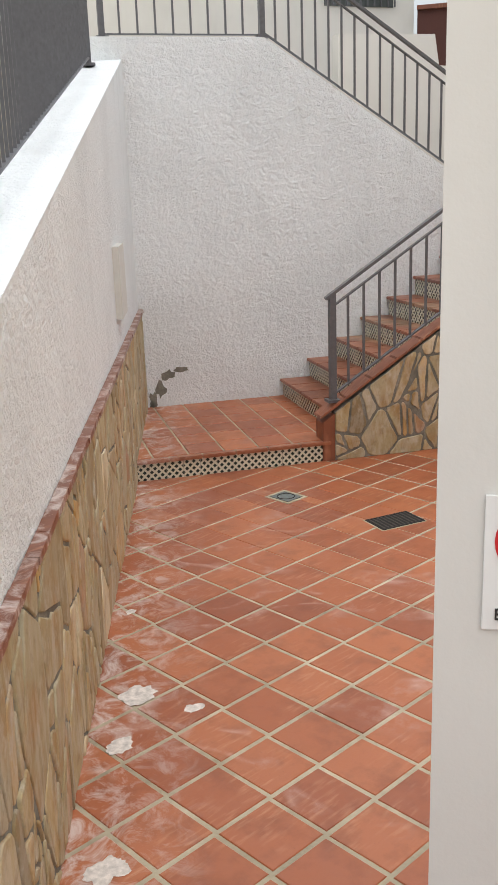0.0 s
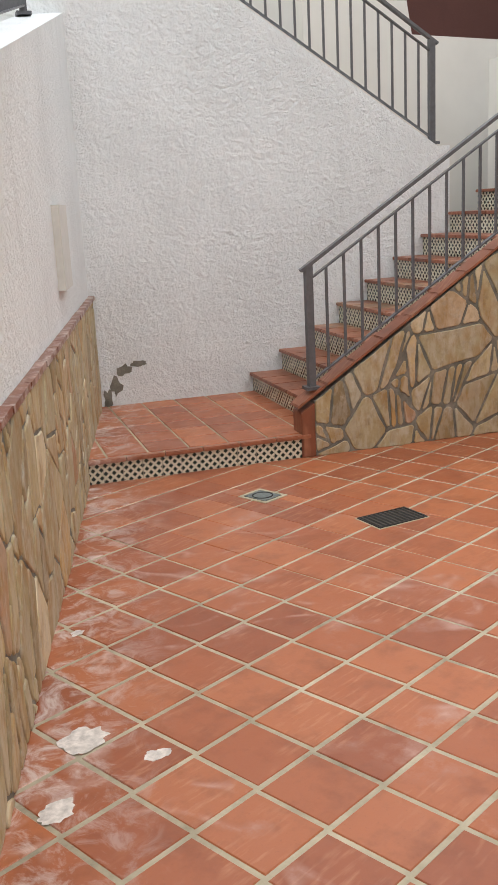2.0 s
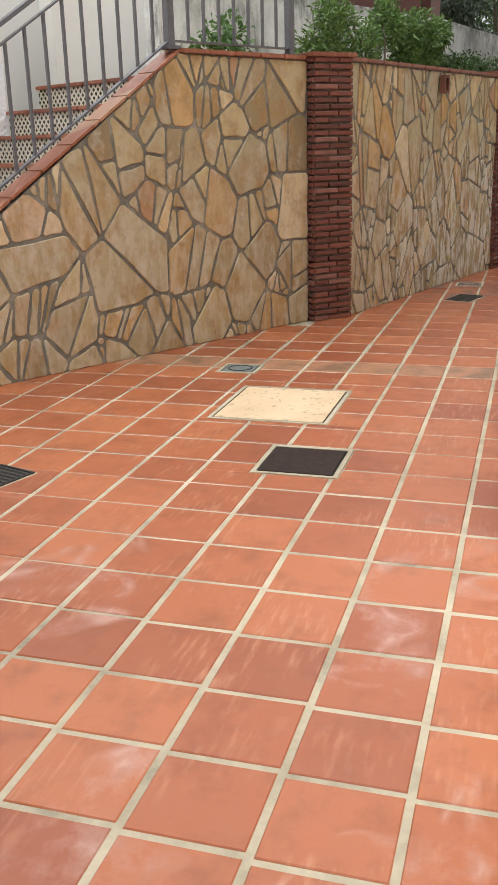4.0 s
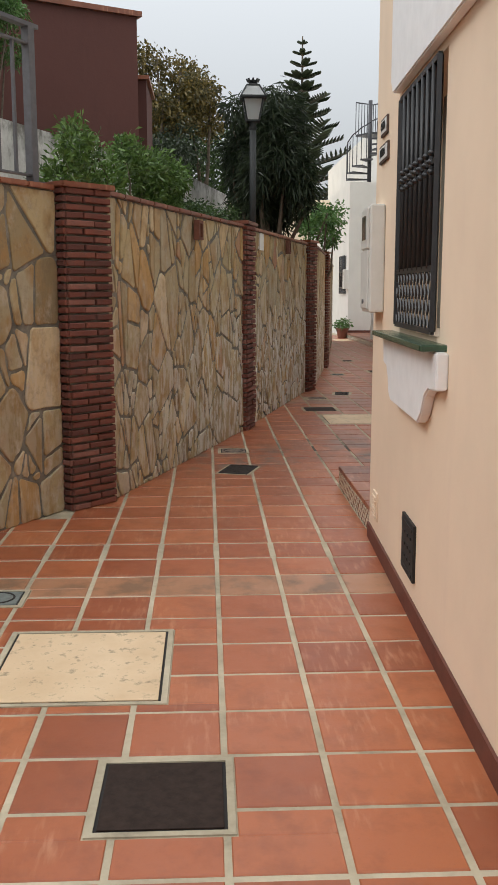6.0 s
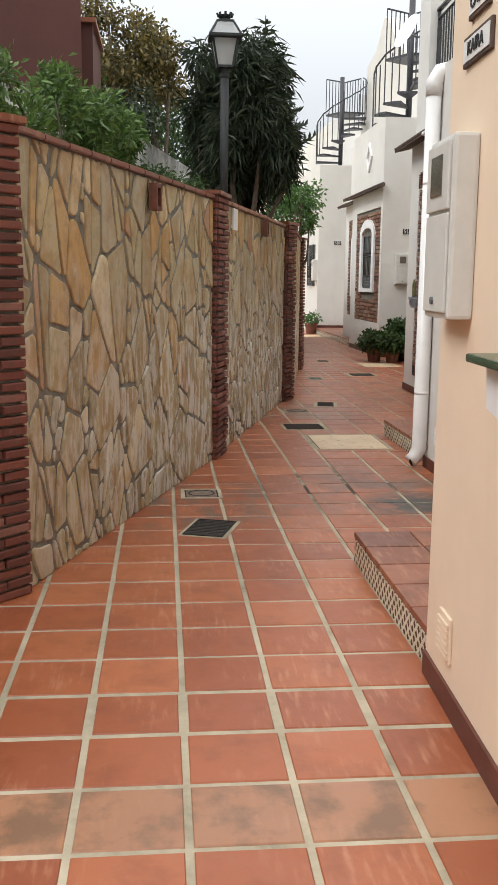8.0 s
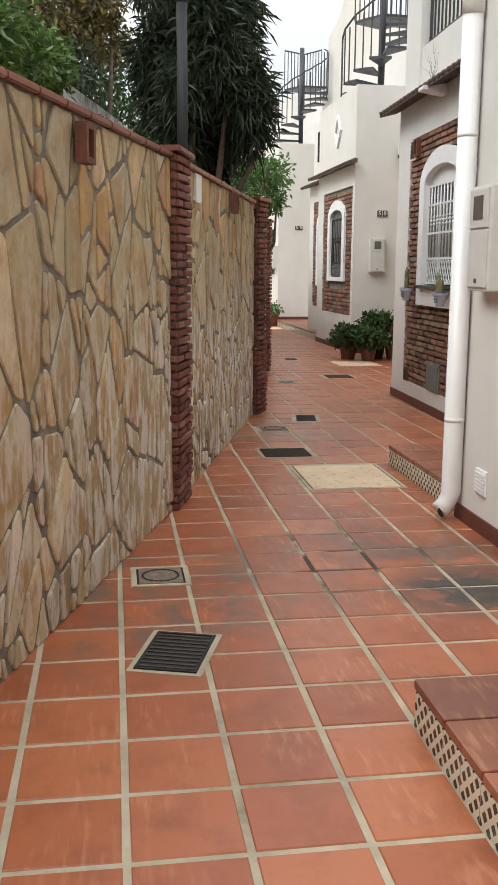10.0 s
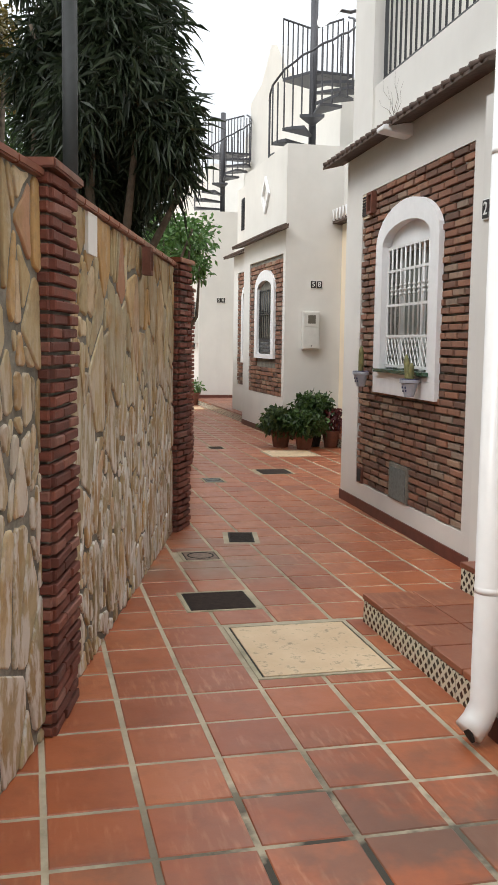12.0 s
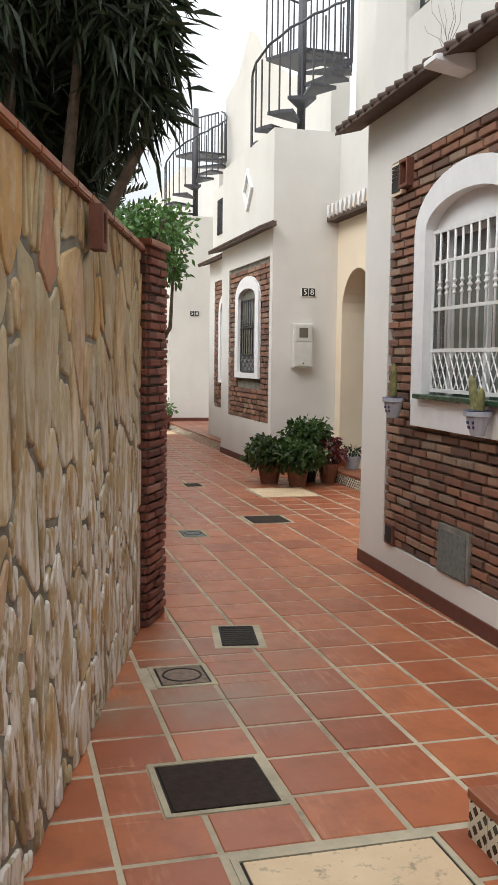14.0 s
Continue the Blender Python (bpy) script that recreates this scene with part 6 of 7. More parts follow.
for i in range(26):
    bx = rng.uniform(11.9, 14.9)
    sp.append((bx, 3.02 - 0.30 * (bx - 11.9) + rng.uniform(-0.1, 0.12), rng.uniform(1.98, 2.12 + 0.10 * (bx - 11.9)), 0.20, 0.12, 0.12))
tree("garden_bush", (12.2, 2.55, 1.8), 0.5, sp, 6500, 0.055, 0.022, M_LEAF_MID, "low green plants along the wall cap", 24, 0.012, 0.0, "bush")
# yellowing tree behind
sp = [(20.0 + rng.uniform(-0.7, 0.7), 3.0 + rng.uniform(-0.65, 0.65), rng.uniform(4.1, 5.35), 0.30, 0.30, 0.28) for i in range(22)]
tree("olive_tree", (20.0, 3.0, 0), 5, sp, 10000, 0.085, 0.042, M_LEAF_OLIVE, "tree with olive and yellow leaves", 25, 0.08, 0.1)
sp = [(19.0 + rng.uniform(-0.5, 0.6), 3.15 + rng.uniform(-0.45, 0.4), rng.uniform(2.6, 3.9), 0.35, 0.35, 0.3) for i in range(14)]
tree("dark_hedge_tree", (19.0, 3.2, 0), 4, sp, 6000, 0.08, 0.04, M_LEAF_DARK, "dark bushy tree behind the garden wall", 26, 0.07, 0.3)
sp = [(22 + rng.uniform(-1.0, 1.0), 2.2 + rng.uniform(-0.8, 0.7), rng.uniform(2.4, 4.5), 0.45, 0.45, 0.4) for i in range(24)]
tree("garden_tree", (22, 2.2, 0), 5, sp, 8000, 0.10, 0.045, M_LEAF_MID, "mid green garden tree", 27, 0.1, 0.3)
# small tree that leans over the wall further on
sp = [(20.9 + rng.uniform(-0.8, 0.8), 0.30 + rng.uniform(-0.32, 0.35), rng.uniform(2.3, 2.9), 0.22, 0.2, 0.18) for i in range(14)]
tree("overhanging_tree", (20.9, 0.75, 0), 3, sp, 2400, 0.08, 0.045, M_LEAF_FRESH, "light green tree leaning over the alley wall", 28, 0.05, 0.1)
# trees before the maroon wall
sp = [(12.5 + rng.uniform(-0.45, 0.45), 5.7 + rng.uniform(-0.42, 0.42), rng.uniform(2.6, 6.2), 0.32, 0.32, 0.5) for i in range(34)]
tree("cypress_tree", (12.5, 5.7, 0), 7, sp, 24000, 0.15, 0.05, M_LEAF_DARK, "tall dark conifer before the maroon wall", 29, 0.04, -0.4)
sp = [(13.4 + rng.uniform(-0.38, 0.38), 4.6 + rng.uniform(-0.3, 0.3), rng.uniform(3.8, 4.4), 0.20, 0.20, 0.18) for i in range(10)]
tree("yellow_green_tree", (13.4, 4.6, 0), 5, sp, 6000, 0.06, 0.02, M_LEAF_FRESH, "small yellow-green tree before the maroon wall", 30, 0.03, 0.1)


def norfolk_pine(base, height, radius, seed):
    t = thing("araucaria_tree", base, "tall tiered conifer with flat spreading branches", "tree")
    b = Vector(base)
    bm2 = bmesh.new()
    tube(bm2, [b, b + Vector((0, 0, height * 0.5)), b + Vector((0, 0, height))], [0.28, 0.16, 0.03], 8)
    part("trunk", bm2, M_BARK, t, smooth=True)
    r = random.Random(seed)
    bm2 = bmesh.new()
    bmb = bmesh.new()
    z = height * 0.30
    while z < height * 0.985:
        k = 1 - z / height
        ln = radius * min(1.0, k * 1.6 + 0.04)
        n = 6 if k > 0.1 else 4
        off = r.uniform(0, 6)
        for i in range(n):
            a = off + 2 * math.pi * i / n
            d = Vector((math.cos(a), math.sin(a), 0.30))
            s = Vector((-math.sin(a), math.cos(a), 0))
            p0 = b + Vector((0, 0, z))
            L = ln * r.uniform(0.85, 1.1)
            tube(bmb, [p0, p0 + d * L * 0.5, p0 + d * L], [0.05, 0.03, 0.015], 4)
            for q in range(3, 12):
                c = p0 + d * L * q / 11
                wdt = L * 0.30 * (1.15 - abs(q / 11 - 0.6))
                for sg in (-1, 1):
                    e = c + s * sg * wdt + d * L * 0.07 + Vector((0, 0, 0.08 * L))
                    tube(bm2, [c, c.lerp(e, 0.5), e], [0.055, 0.075, 0.02], 4)
        z += height * 0.055 * (0.6 + k)
    part("branches", bmb, M_BARK, t, kind="stuff")
    part("needles", bm2, M_LEAF_DARK, t)
    return t


norfolk_pine((56.0, -2.8, -1.0), 15.8, 3.4, 3)


def potted(name, p, r, h, spots, count, length, width, mat, label, seed, pot_mat=None, droop=0.2):
    t = thing(name, p, label, "potted plant")
    bm2 = bmesh.new()
    lathe(bm2, p, [(r * 0.70, 0), (r * 0.95, h * 0.85), (r * 1.08, h * 0.86), (r * 1.08, h), (r * 0.93, h), (r * 0.9, h * 0.93), (0.01, h * 0.93)], 18)
    part("pot", bm2, pot_mat or M_TERRA_POT, t, smooth=False)
    b = Vector(p) + Vector((0, 0, h * 0.9))
    sp2 = [(p[0] + s[0], p[1] + s[1], p[2] + s[2], s[3], s[4], s[5]) for s in spots]
    branches("stems", t, b, [s[:3] for s in sp2 for _ in range(2)], 0.010, M_LEAF_MID, seed)
    leaves("foliage", sp2, count, length, width, mat, t, seed, droop)
    return t


blob = [(0, 0, 0.36, 0.30, 0.27, 0.16), (0.10, 0.05, 0.45, 0.15, 0.15, 0.10), (-0.12, 0.0, 0.40, 0.16, 0.16, 0.12)]
potted("potted_plant", (22.22, -1.36, 0), 0.15, 0.25, blob, 1700, 0.085, 0.05, M_LEAF_POT, "leafy green plant in a terracotta pot", 41)
potted("potted_plant", (21.92, -1.62, 0), 0.14, 0.25, blob, 1500, 0.095, 0.058, M_LEAF_MID, "leafy green plant in a terracotta pot", 42)
potted("potted_plant", (22.28, -1.86, 0), 0.14, 0.25, [(0, 0, 0.58, 0.28, 0.26, 0.19)], 800, 0.095, 0.055, M_LEAF_MID, "leafy green plant in a dark pot", 43, M_GRATE)
potted("potted_plant", (22.12, -2.08, 0), 0.13, 0.24, [(0, 0, 0.42, 0.18, 0.16, 0.14)], 180, 0.12, 0.05, M_LEAF_RED, "dark red leaved plant in a terracotta pot", 44)
potted("potted_plant", (22.66, -2.42, 0.152), 0.11, 0.20, [(0, 0, 0.18, 0.05, 0.05, 0.03)], 24, 0.05, 0.02, M_LEAF_MID, "small orange plastic pot on the doorstep", 45, M_ORANGE_POT)
potted("potted_plant", (22.25, -2.44, 0.152), 0.11, 0.16, [(0, 0, 0.22, 0.1, 0.1, 0.06)], 90, 0.08, 0.02, M_LEAF_DARK, "spiky plant in a white and blue pot on the doorstep", 46, M_POTBLUE)
potted("potted_plant", (31.1, -1.58, 0), 0.18, 0.30, [(0, 0, 0.42, 0.22, 0.22, 0.14)], 260, 0.10, 0.05, M_LEAF_FRESH, "green plant in a terracotta pot by the far wall", 47)


def cactus_pot(p, cols, seed):
    t = thing("cactus_pot", p, "cactus in a white and blue glazed wall pot", "potted plant", "wall pots")
    bm2 = bmesh.new()
    lathe(bm2, p, [(0.036, 0), (0.062, 0.10), (0.074, 0.104), (0.074, 0.128), (0.064, 0.128), (0.01, 0.115)], 16)
    part("pot", bm2, M_POTBLUE, t)
    bm2 = bmesh.new()
    lathe(bm2, (p[0], p[1], p[2] + 0.1281), [(0.070, 0), (0.075, 0.003), (0.070, 0.006)], 16)
    for a in (0.9, 1.57, 2.2):
        for dz in (0.045, 0.07):
            q = Vector((p[0] + (0.036 + 0.26 * dz) * math.cos(a), p[1] + (0.036 + 0.26 * dz) * math.sin(a), p[2] + dz))
            box(bm2, q.x - 0.007, q.y - 0.004, q.z - 0.008, q.x + 0.007, q.y + 0.004, q.z + 0.008, 0.002)
    part("blue_pattern", bm2, M_BLUE, t)
    for dx, h, lean in cols:
        bm2 = bmesh.new()
        pts, rr = [], []
        for k in range(7):
            pts.append((p[0] + dx + lean * h * k / 6, p[1], p[2] + 0.11 + h * k / 6))
            rr.append(0.024 * (1 if k < 5 else (0.85 if k == 5 else 0.3)))
        tube(bm2, pts, rr, 8)
        part("cactus_stem", bm2, M_CACTUS, t, smooth=True)
    return t


standing = names_now()
cactus_pot((17.0, H2 + 0.10, 1.12), ((0.0, 0.24, 0.0),), 1)
cactus_pot((15.79, H2 + 0.11, 1.10), ((0.028, 0.20, 0.3), (-0.022, 0.14, -0.05), (0.0, 0.07, 0.0)), 2)

# dry weeds on the canopy
t = thing("dry_weed", (16.3, H2 + 0.1, 3.2), "thin dry weed growing on the canopy tiles", "weed")
branches("stems", t, (16.3, H2 + 0.1, 3.19), [(16.25 + 0.09 * i, H2 + 0.16, 3.40 + 0.06 * (i % 3)) for i in range(-3, 4)], 0.002, seed=3)
bm = bmesh.new()
prism(bm, [(16.16, H2 + 0.002, 3.06), (16.16, H2 + 0.24, 3.10), (16.16, H2 + 0.24, 3.135), (16.16, H2 + 0.002, 3.16)], (0.17, 0, 0), 0.006)
whole("canopy_bracket", bm, M_TRIM_WHITE, "white plastered bracket under the tiled canopy", "bracket")
turn_house(standing, (17.86, H2, 0), -2.16)
dish = thing("satellite_dish", (17.9, -0.75, 4.6), "white satellite dish on the house corner", "satellite dish")
bm = bmesh.new()
lathe(bm, (0, 0, 0), [(0.02, 0.0), (0.12, 0.015), (0.235, 0.055), (0.243, 0.055), (0.12, 0.007), (0.02, -0.008)], 28)
bm.transform(Matrix.Translation((18.3, -0.80, 4.70)) @ Euler((radians(-60), radians(-30), 0)).to_matrix().to_4x4())
part("reflector", bm, M_PVC, dish, smooth=True)
bm = bmesh.new()
tube(bm, [(18.3, -0.82, 4.68), (18.1, -0.86, 4.60), (17.86, -0.95, 4.58)], 0.016, 8)
part("bracket", bm, M_RAIL, dish)


# ---- covers in the paving ----
def lid(name, x0, y0, x1, y1, mat, label, rim=0.025, z=0.004):
    t = thing(name, ((x0 + x1) / 2, (y0 + y1) / 2, 0), label, "floor cover", "paving covers")
    part("frame", boxes((x0 - rim, y0 - rim, -0.004, x1 + rim, y0 - 0.003, 0.003), (x0 - rim, y1 + 0.003, -0.004, x1 + rim, y1 + rim, 0.003), (x0 - rim, y0 - 0.003, -0.004, x0 - 0.003, y1 + 0.003, 0.003), (x1 + 0.003, y0 - 0.003, -0.004, x1 + rim, y1 + 0.003, 0.003)), M_GROUT, t)
    part("gap", boxes((x0 - 0.0029, y0 - 0.0029, -0.003, x1 + 0.0029, y1 + 0.0029, -0.0015)), M_HOLE, t)
    part("lid", boxes((x0 + 0.007, y0 + 0.007, -0.0014, x1 - 0.007, y1 - 0.007, z), bevel=0.002), mat, t)
    if mat in (M_GREY_LID, M_GREY_PLATE):
        cx, cy, r = (x0 + x1) / 2, (y0 + y1) / 2, min(x1 - x0, y1 - y0) * 0.36
        bm2 = bmesh.new()
        lathe(bm2, (cx, cy, z), [(r, -0.002), (r + 0.002, 0.003), (r + 0.010, 0.003), (r + 0.012, -0.002)], 28)
        part("ring", bm2, M_GRATE, t)
    return t


COVERS = []


def cover(fn, x0, y0, x1, y1, *args):
    COVERS.append((x0 - 0.03, y0 - 0.03, x1 + 0.03, y1 + 0.03))
    return fn("paving_cover", x0, y0, x1, y1, *args)


cover(lid, 6.37, 2.63, 7.05, 3.26, M_SLAB, "cream stone cover slab flush with the paving")
cover(lid, 5.56, 2.41, 5.93, 2.77, M_BROWN_LID, "dark brown iron cover in the paving")
cover(lid, 7.42, 3.34, 7.62, 3.56, M_GREY_LID, "small grey-green round-marked cover")
cover(lid, 4.96, 4.80, 5.13, 5.00, M_GREY_LID, "small grey-green cover in the yard paving")
cover(lid, 11.45, 2.11, 11.68, 2.33, M_GREY_PLATE, "small grey-green metal cover in the paving")
cover(lid, 13.23, 0.51, 13.97, 1.13, M_SLAB, "cream stone cover slab flush with the paving")
cover(lid, 14.31, 0.90, 14.67, 1.27, M_BROWN_LID, "dark brown iron cover in the paving")
cover(lid, 15.50, 0.87, 15.75, 1.10, M_GREY_PLATE, "small grey-green metal cover in the paving")
cover(lid, 19.00, 0.12, 19.30, 0.31, M_GREY_LID, "small grey-green metal cover in the paving")
cover(lid, 19.52, -0.79, 19.92, -0.43, M_BROWN_LID, "dark brown iron cover in the paving")
cover(lid, 21.09, -1.60, 21.76, -0.96, M_SLAB, "cream stone cover slab flush with the paving")
cover(lid, 22.06, -0.51, 22.35, -0.32, M_BROWN_LID, "dark brown iron cover in the paving")
cover(lid, 29.7, -1.65, 30.5, -1.20, M_SLAB, "cream stone cover slab flush with the paving")


def askew_grate(x, y, length, width, turn, rim):
    """A grate let into the tiles at an angle, in a band of mortar."""
    t = thing("drain_grate", (x, y, 0), "dark cast iron drain grate set askew in the paving", "drain grate", "drain grates")
    a, b = length / 2, width / 2
    m = Matrix.Translation((x, y, 0)) @ Matrix.Rotation(radians(turn), 4, "Z")
    n = max(7, round(length / 0.036))
    # no real depth: a near-black plate paints the shade under the bars
    rows = (("surround", [(-a - rim, -b - rim, 0.0024, a + rim, b + rim, 0.0031)], M_GROUT),
            ("pit", [(-a, -b, 0.0032, a, b, 0.0040)], M_HOLE),
            ("frame", [(-a, -b, 0.0041, a, -b + 0.012, 0.009), (-a, b - 0.012, 0.0041, a, b, 0.009), (-a, -b + 0.012, 0.0041, -a + 0.012, b - 0.012, 0.009), (a - 0.012, -b + 0.012, 0.0041, a, b - 0.012, 0.009)], M_GRATE))
    for name, spots, mat in rows:
        bm2 = boxes(*spots)
        bm2.transform(m)
        part(name, bm2, mat, t)
    for i in range(n):
        c = -a + 0.012 + (length - 0.024) * (i + 0.5) / n
        bm2 = boxes((c - 0.006, -b + 0.012, 0.0041, c + 0.006, b - 0.012, 0.008))
        bm2.transform(m)
        part("grate_bar", bm2, M_GRATE_BAR, t)
    return t


askew_grate(5.16, 3.935, 0.36, 0.23, -17.5, 0.012)
askew_grate(10.655, 2.205, 0.355, 0.235, -17.5, 0.022)
askew_grate(16.17, 0.575, 0.34, 0.19, -9.5, 0.04)

# ---- white residue on the yard tiles, bare patch on the white wall ----
rng = random.Random(4)


def smear(x, y, r, z=0.0036):
    bm2 = bmesh.new()
    ring2 = []
    for k in range(40):
        a2 = 6.2832 * k / 40
        q2 = r * (0.75 + 0.35 * noise.noise(Vector((math.cos(a2) * 1.7 + x * 9, math.sin(a2) * 1.7 + y * 7, 0))) + rng.uniform(-0.06, 0.06))
        ring2.append(bm2.verts.new((x + 1.25 * q2 * math.cos(a2), y + q2 * math.sin(a2), z)))
    bm2.faces.new(ring2)
    return whole("plaster_residue", bm2, M_RESIDUE, "thin smear of white plaster on the terracotta tiles", "stain")


for x, y, r in RESIDUE:
    smear(x, y, r)
bm = bmesh.new()
for u, z, w_, h_ in ((1.42, 0.24, 0.05, 0.12), (1.50, 0.36, 0.06, 0.10), (1.58, 0.50, 0.09, 0.06), (1.72, 0.55, 0.08, 0.035), (1.40, 0.20, 0.03, 0.05)):
    ring2 = []
    for k in range(14):
        a2 = 6.2832 * k / 14
        q2 = rng.uniform(0.55, 1.1)
        ring2.append(yard(u + w_ * q2 * math.cos(a2), N_BACK - 0.003, z + h_ * q2 * math.sin(a2)))
    bm.faces.new([bm.verts.new(p) for p in ring2])
whole("bare_plaster_patch", bm, M_MORTAR, "grey patches where the white render has come off", "plaster damage")


# ---- paving tiles ----
X_LINES = [2.03 - 0.2925 * k for k in range(9, 0, -1)] + [2.03 + 0.2925 * k for k in range(6)] + [3.785 + 0.3121 * k for k in range(10)] + [6.906 + 0.3097 * k for k in range(86)]
PX, PY = 0.3097, 0.310


def row_line(j, x):
    """The y of joint j of the paving."""
    return 2.10 + 0.31 * j


def inside(x, y):
    """Whether a point of the plan is paved."""
    p = Vector((x, y, 0))
    if (p - LA).dot(LN) < 0.0 and x < 5:
        return False
    if p.dot(YN) > N_STAIR + 0.05 and x < 9.6:
        return False
    for a, b, _ in PANELS[1:]:
        if a.x - 0.5 <= x <= b.x + 0.5:
            xx, oo = wall_frame(a, b)
            if (p - a).dot(oo) < -0.02:
                return False
    if x > 2.7 and y < (1.47 if x < 8.57 else 0.3):
        if x < 8.57 or (x < 12.4 and y < 0.43) or (x < 14.0 and y < 0.0):
            return False
    if 12.4 < x < 17.8 and y < -0.82:
        return False
    if x < 23.2 and y < -2.5 or x >= 23.2 and y < -1.75:
        return False
    return True


yard_pave = structure("pavement_yard", boxes((2.9, 2.2, -0.0024, 3.0, 2.3, -0.0022)), M_GROUT, "terracotta floor tiles with wide pale joints in the yard")
alley_pave = structure("pavement_alley", boxes((9.9, 1.7, -0.0024, 10.0, 1.8, -0.0022)), M_GROUT, "terracotta floor tiles with wide pale joints along the alley")
ORIGIN[yard_pave.name] = ORIGIN[alley_pave.name] = Vector((0, 0, 0))
rng = random.Random(8)
counts = {"yard": 0, "alley": 0}
spare = []
cells = []
for x0, x1 in zip(X_LINES, X_LINES[1:]):
    for j in range(-14, 18):
        cx = (x0 + x1) / 2
        y0, y1 = row_line(j, cx), row_line(j + 1, cx)
        cy = (y0 + y1) / 2
        cx += 0.042 * min(1.0, max(0.0, (5.5 - cx) / 1.65)) * (cy - 2.4)
        if inside(cx, cy) or any(inside(cx + dx, cy + dy) for dx in (-0.14, 0.14) for dy in (-0.14, 0.14)):
            cells.append((cx, cy, (x1 - x0) / 2 - 0.0105, (y1 - y0) / 2 - 0.0105))
cut = []
for cx, cy, hx, hy in cells:
    hit = [c for c in COVERS if cx + hx > c[0] and cx - hx < c[2] and cy + hy > c[1] and cy - hy < c[3]]
    if hit:
        c = hit[0]
        # what is left of a tile beside a cover, as up to four strips
        rects = [(cx - hx, cy - hy, min(cx + hx, c[0]), cy + hy), (max(cx - hx, c[2]), cy - hy, cx + hx, cy + hy),
                 (max(cx - hx, c[0]), cy - hy, min(cx + hx, c[2]), min(cy + hy, c[1])), (max(cx - hx, c[0]), max(cy - hy, c[3]), min(cx + hx, c[2]), cy + hy)]
        cut += [r for r in rects if r[2] - r[0] > 0.03 and r[3] - r[1] > 0.03]
        continue
    zone = "yard" if cx < 8.3 else "alley"
    if (zone == "yard" and (counts["yard"] >= 300 or cx < 1.2)) or (zone == "alley" and (counts["alley"] >= 300 or cx > 19.6)):
        spare.append((cx, cy, hx, hy))
        continue
    counts[zone] += 1
    m = Matrix.Translation((cx, cy, -0.0065 + rng.uniform(-0.0008, 0.0008))) @ Euler((rng.uniform(-.003, .003), rng.uniform(-.003, .003), rng.uniform(-.006, .006))).to_matrix().to_4x4()
    me = block_mesh("floor_tile", round(hx * 500) / 250, round(hy * 500) / 250, 0.016, M_TILE, 0.0035)
    piece(yard_pave if zone == "yard" else alley_pave, me, m)
for r in cut:
    me = block_mesh("floor_tile", round(r[2] - r[0], 2) - 0.001, round(r[3] - r[1], 2) - 0.001, 0.016, M_TILE, 0.003)
    piece(yard_pave if r[0] < 8.3 else alley_pave, me, Matrix.Translation(((r[0] + r[2]) / 2, (r[1] + r[3]) / 2, -0.0065)))


def joined_blocks(name, rows, sx, sy, sz, parent, mat, bevel):
    """Many alike blocks as one mesh; rows of centres."""
    src = block_mesh(name + "_unit", sx, sy, sz, mat, bevel)
    v0 = np.array([v.co[:] for v in src.vertices])
    f0 = [tuple(p.vertices) for p in src.polygons]
    n = len(v0)
    vs3, fs3 = [], []
    for k, c in enumerate(rows):
        vs3 += (v0 + np.array(c)).tolist()
        fs3 += [tuple(q + k * n for q in f) for f in f0]
    me = bpy.data.meshes.new(name)
    me.from_pydata(vs3, [], fs3)
    me.materials.append(mat)
    ob = new(name, me)
    ob.parent = parent
    return tagged(ob, kind="stuff")


joined_blocks("far_floor_tiles", [(x, y, -0.0065) for x, y, _, _ in spare], 0.273, 0.277, 0.016, alley_pave, M_TILE, 0.0035)

# platform tiles
rng = random.Random(9)
plat = structure("pavement_platform", boxes((5.9, 6.5, 0.1761, 6.0, 6.6, 0.1763)), M_GROUT, "terracotta tiles on the platform")
for i in range(9):
    for j in range(7):
        u, n = 0.495 + 0.305 * (i + 0.5) - 0.0, N_STAIR + 0.05 + 0.305 * (j + 0.5)
        c = yard(u, n)
        if (c - LA).dot(LN) > -0.16 and u < 3.05 and n < N_BACK - 0.10:
            m = frame_matrix(yard(u, n, 0.1685), YU, Vector((0, 0, 1)))
            piece(plat, block_mesh("platform_tile", 0.287, 0.287, 0.03, M_TILE, 0.004), m, "floor_tile")


# ---- bricks of the pilasters ----
rng = random.Random(12)
for w, a, b, x, out, ln, height in PILASTER_JOBS:
    z, row = 0.004, 0
    up = Vector((0, 0, 1))
    while z < height - 0.035:
        h = 0.036
        cutp = ln * (0.62 if row % 2 else 0.38)
        for s0, s1 in ((0, cutp), (cutp, ln)):
            L = round(s1 - s0 - 0.012, 2)
            jog = rng.uniform(-0.006, 0.008)
            c = a + x * ((s0 + s1) / 2 + rng.uniform(-0.006, 0.006)) + out * (0.032 + jog) + up * (z + h / 2)
            me = block_mesh("brick", L, h, 0.05, M_BRICK, 0.005)
            m = frame_matrix(c, x, out) @ Euler((0, rng.uniform(-.03, .03), rng.uniform(-.02, .02))).to_matrix().to_4x4()
            piece(w, me, m)
        # side faces show a short brick end
        me = block_mesh("brick", 0.20, h, 0.05, M_BRICK, 0.005)
        for side, sg in ((b, 1), (a, -1)):
            c = side + x * sg * (-0.012) - out * (0.06 + rng.uniform(-.004, .004)) + up * (z + h / 2)
            piece(w, me, frame_matrix(c, -out * sg, x * sg))
        z += h + 0.0135
        row += 1

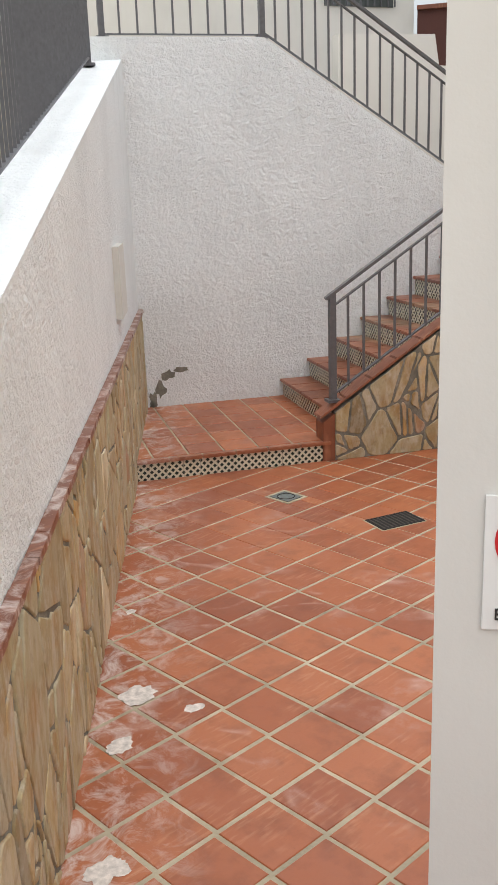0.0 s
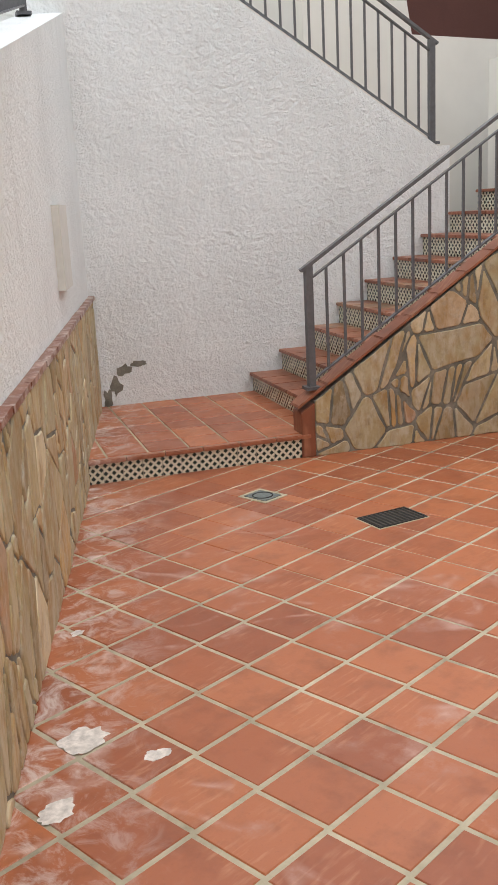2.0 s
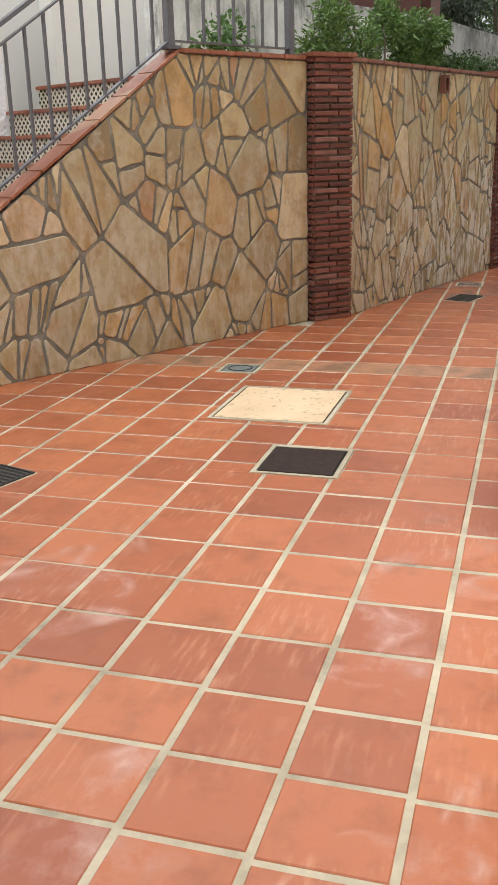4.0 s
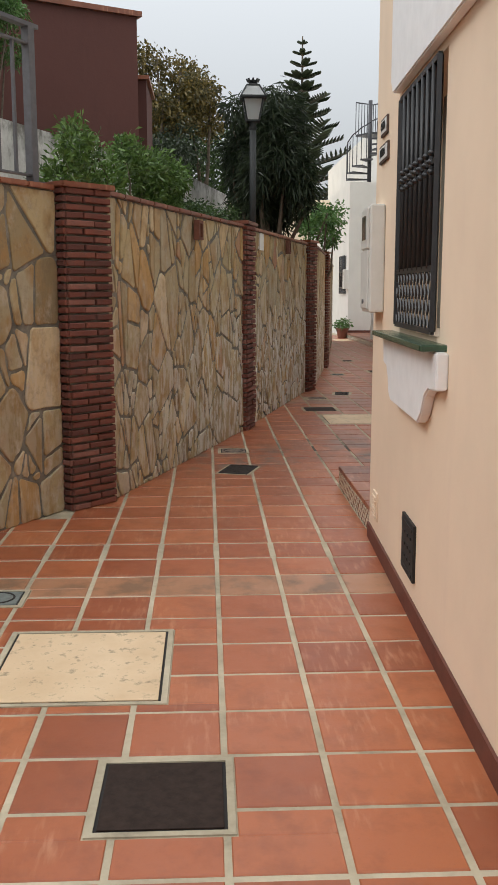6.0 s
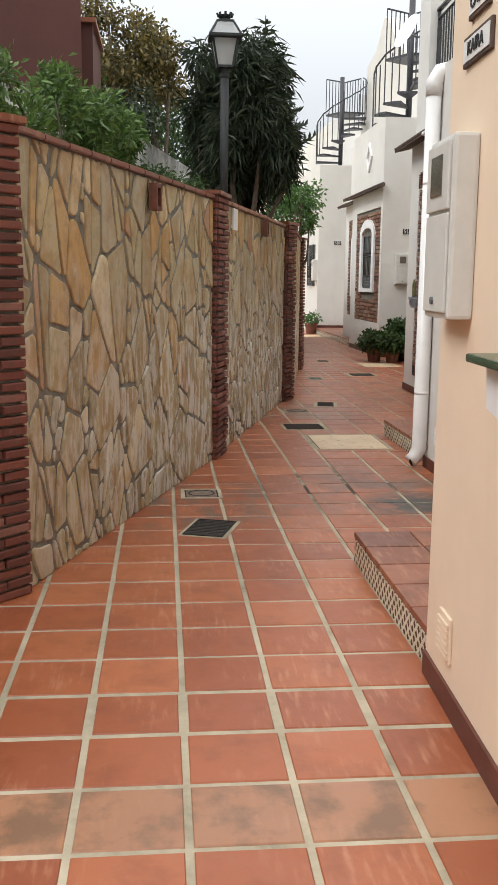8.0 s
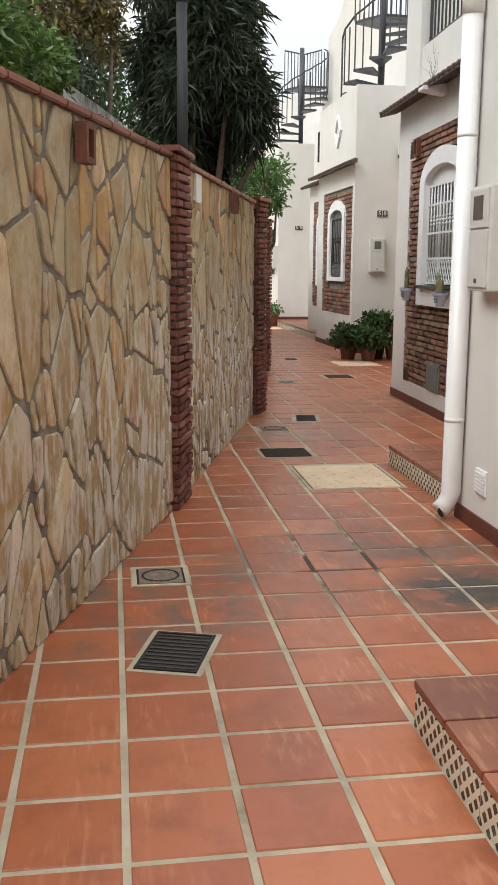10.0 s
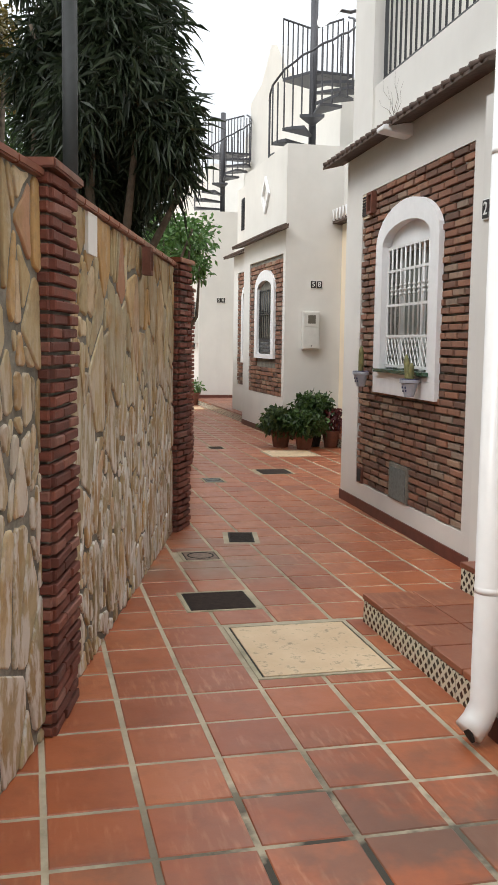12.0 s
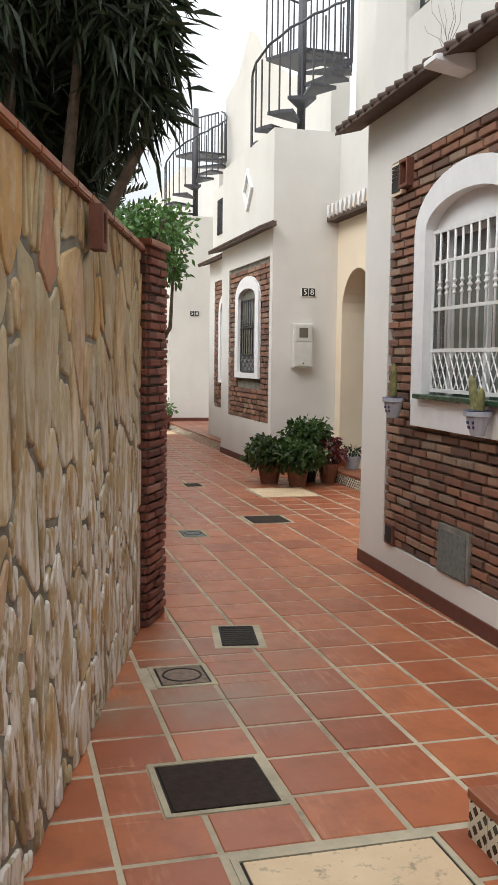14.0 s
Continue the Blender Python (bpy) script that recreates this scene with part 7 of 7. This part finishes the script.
# ---- brick panels ----
for k, (w, x0, x1, z0, z1, y, hole, course, length) in enumerate(BRICK_JOBS):
    rng = random.Random(30 + k)
    z, row = z0 + 0.01, 0
    joined = []
    while z + course - 0.014 < z1:
        xx = x0 - (row % 2) * length * 0.5 + rng.uniform(-0.03, 0.03)
        h = course - 0.016
        while xx < x1:
            e = xx + length * rng.uniform(0.85, 1.1)
            s, f = max(xx, x0 + 0.004), min(e - 0.012, x1 - 0.004)
            segs = [(s, f)]
            zc = z + h / 2
            hx0, hx1, hz0, hzs, hzt = hole
            if hz0 < zc < hzt:
                if zc > hzs:
                    q = math.sqrt(max(0, 1 - ((zc - hzs) / (hzt - hzs)) ** 2))
                    mx, rx = (hx0 + hx1) / 2, (hx1 - hx0) / 2
                    hx0, hx1 = mx - rx * q, mx + rx * q
                segs = [(s, min(f, hx0)), (max(s, hx1), f)]
            for sa, sb in segs:
                L = math.floor((sb - sa) * 50) / 50
                if L >= 0.04:
                    me = block_mesh("brick", L, h, 0.04, M_BRICK_BROWN, 0.004)
                    m = frame_matrix(Vector(((sa + sb) / 2, y + 0.010 + rng.uniform(-.004, .006), zc + rng.uniform(-.002, .002))), -X, Y) @ Euler((rng.uniform(-.02, .02), rng.uniform(-.02, .02), rng.uniform(-.012, .012))).to_matrix().to_4x4()
                    piece(w, me, m)
            xx = e
        z += course
        row += 1

# ---- stones ----
rng = random.Random(77)
for w, a, x, out, ln, k in STONE_JOBS:
    size, stretch = {1: (0.265, 1.5), 2: (0.235, 1.6), 3: (0.24, 1.6), 4: (0.30, 1.5), 9: (0.15, 1.8)}[k]
    for poly in flagstones([(0.005, 0.0), (ln - 0.005, 0.0), (ln - 0.005, WALL_H - 0.005), (0.005, WALL_H - 0.005)], size, stretch, 0.021, rng):
        stone_piece(w, lambda u, v, d, a=a, x=x, out=out: a + x * u + out * d + Vector((0, 0, v)), poly, 0.010, rng)
for poly in flagstones([(2.70, 0.0), (U_END, 0.0), (U_END, 2.045), (U_TOP, 2.045), (2.70, Z_LOW)], 0.32, 1.15, 0.019, rng):
    stone_piece(stair_wall, lambda u, v, d: yard(u, N_STAIR - d, v), poly, 0.010, rng)
for poly in flagstones([(-1.0, 0.0), (6.45, 0.0), (6.45, 1.145), (-1.0, 1.145)], 0.25, 1.5, 0.017, rng):
    stone_piece(stone_dado, lambda u, v, d: left(u, 0.035 + d, v), poly, 0.009, rng)
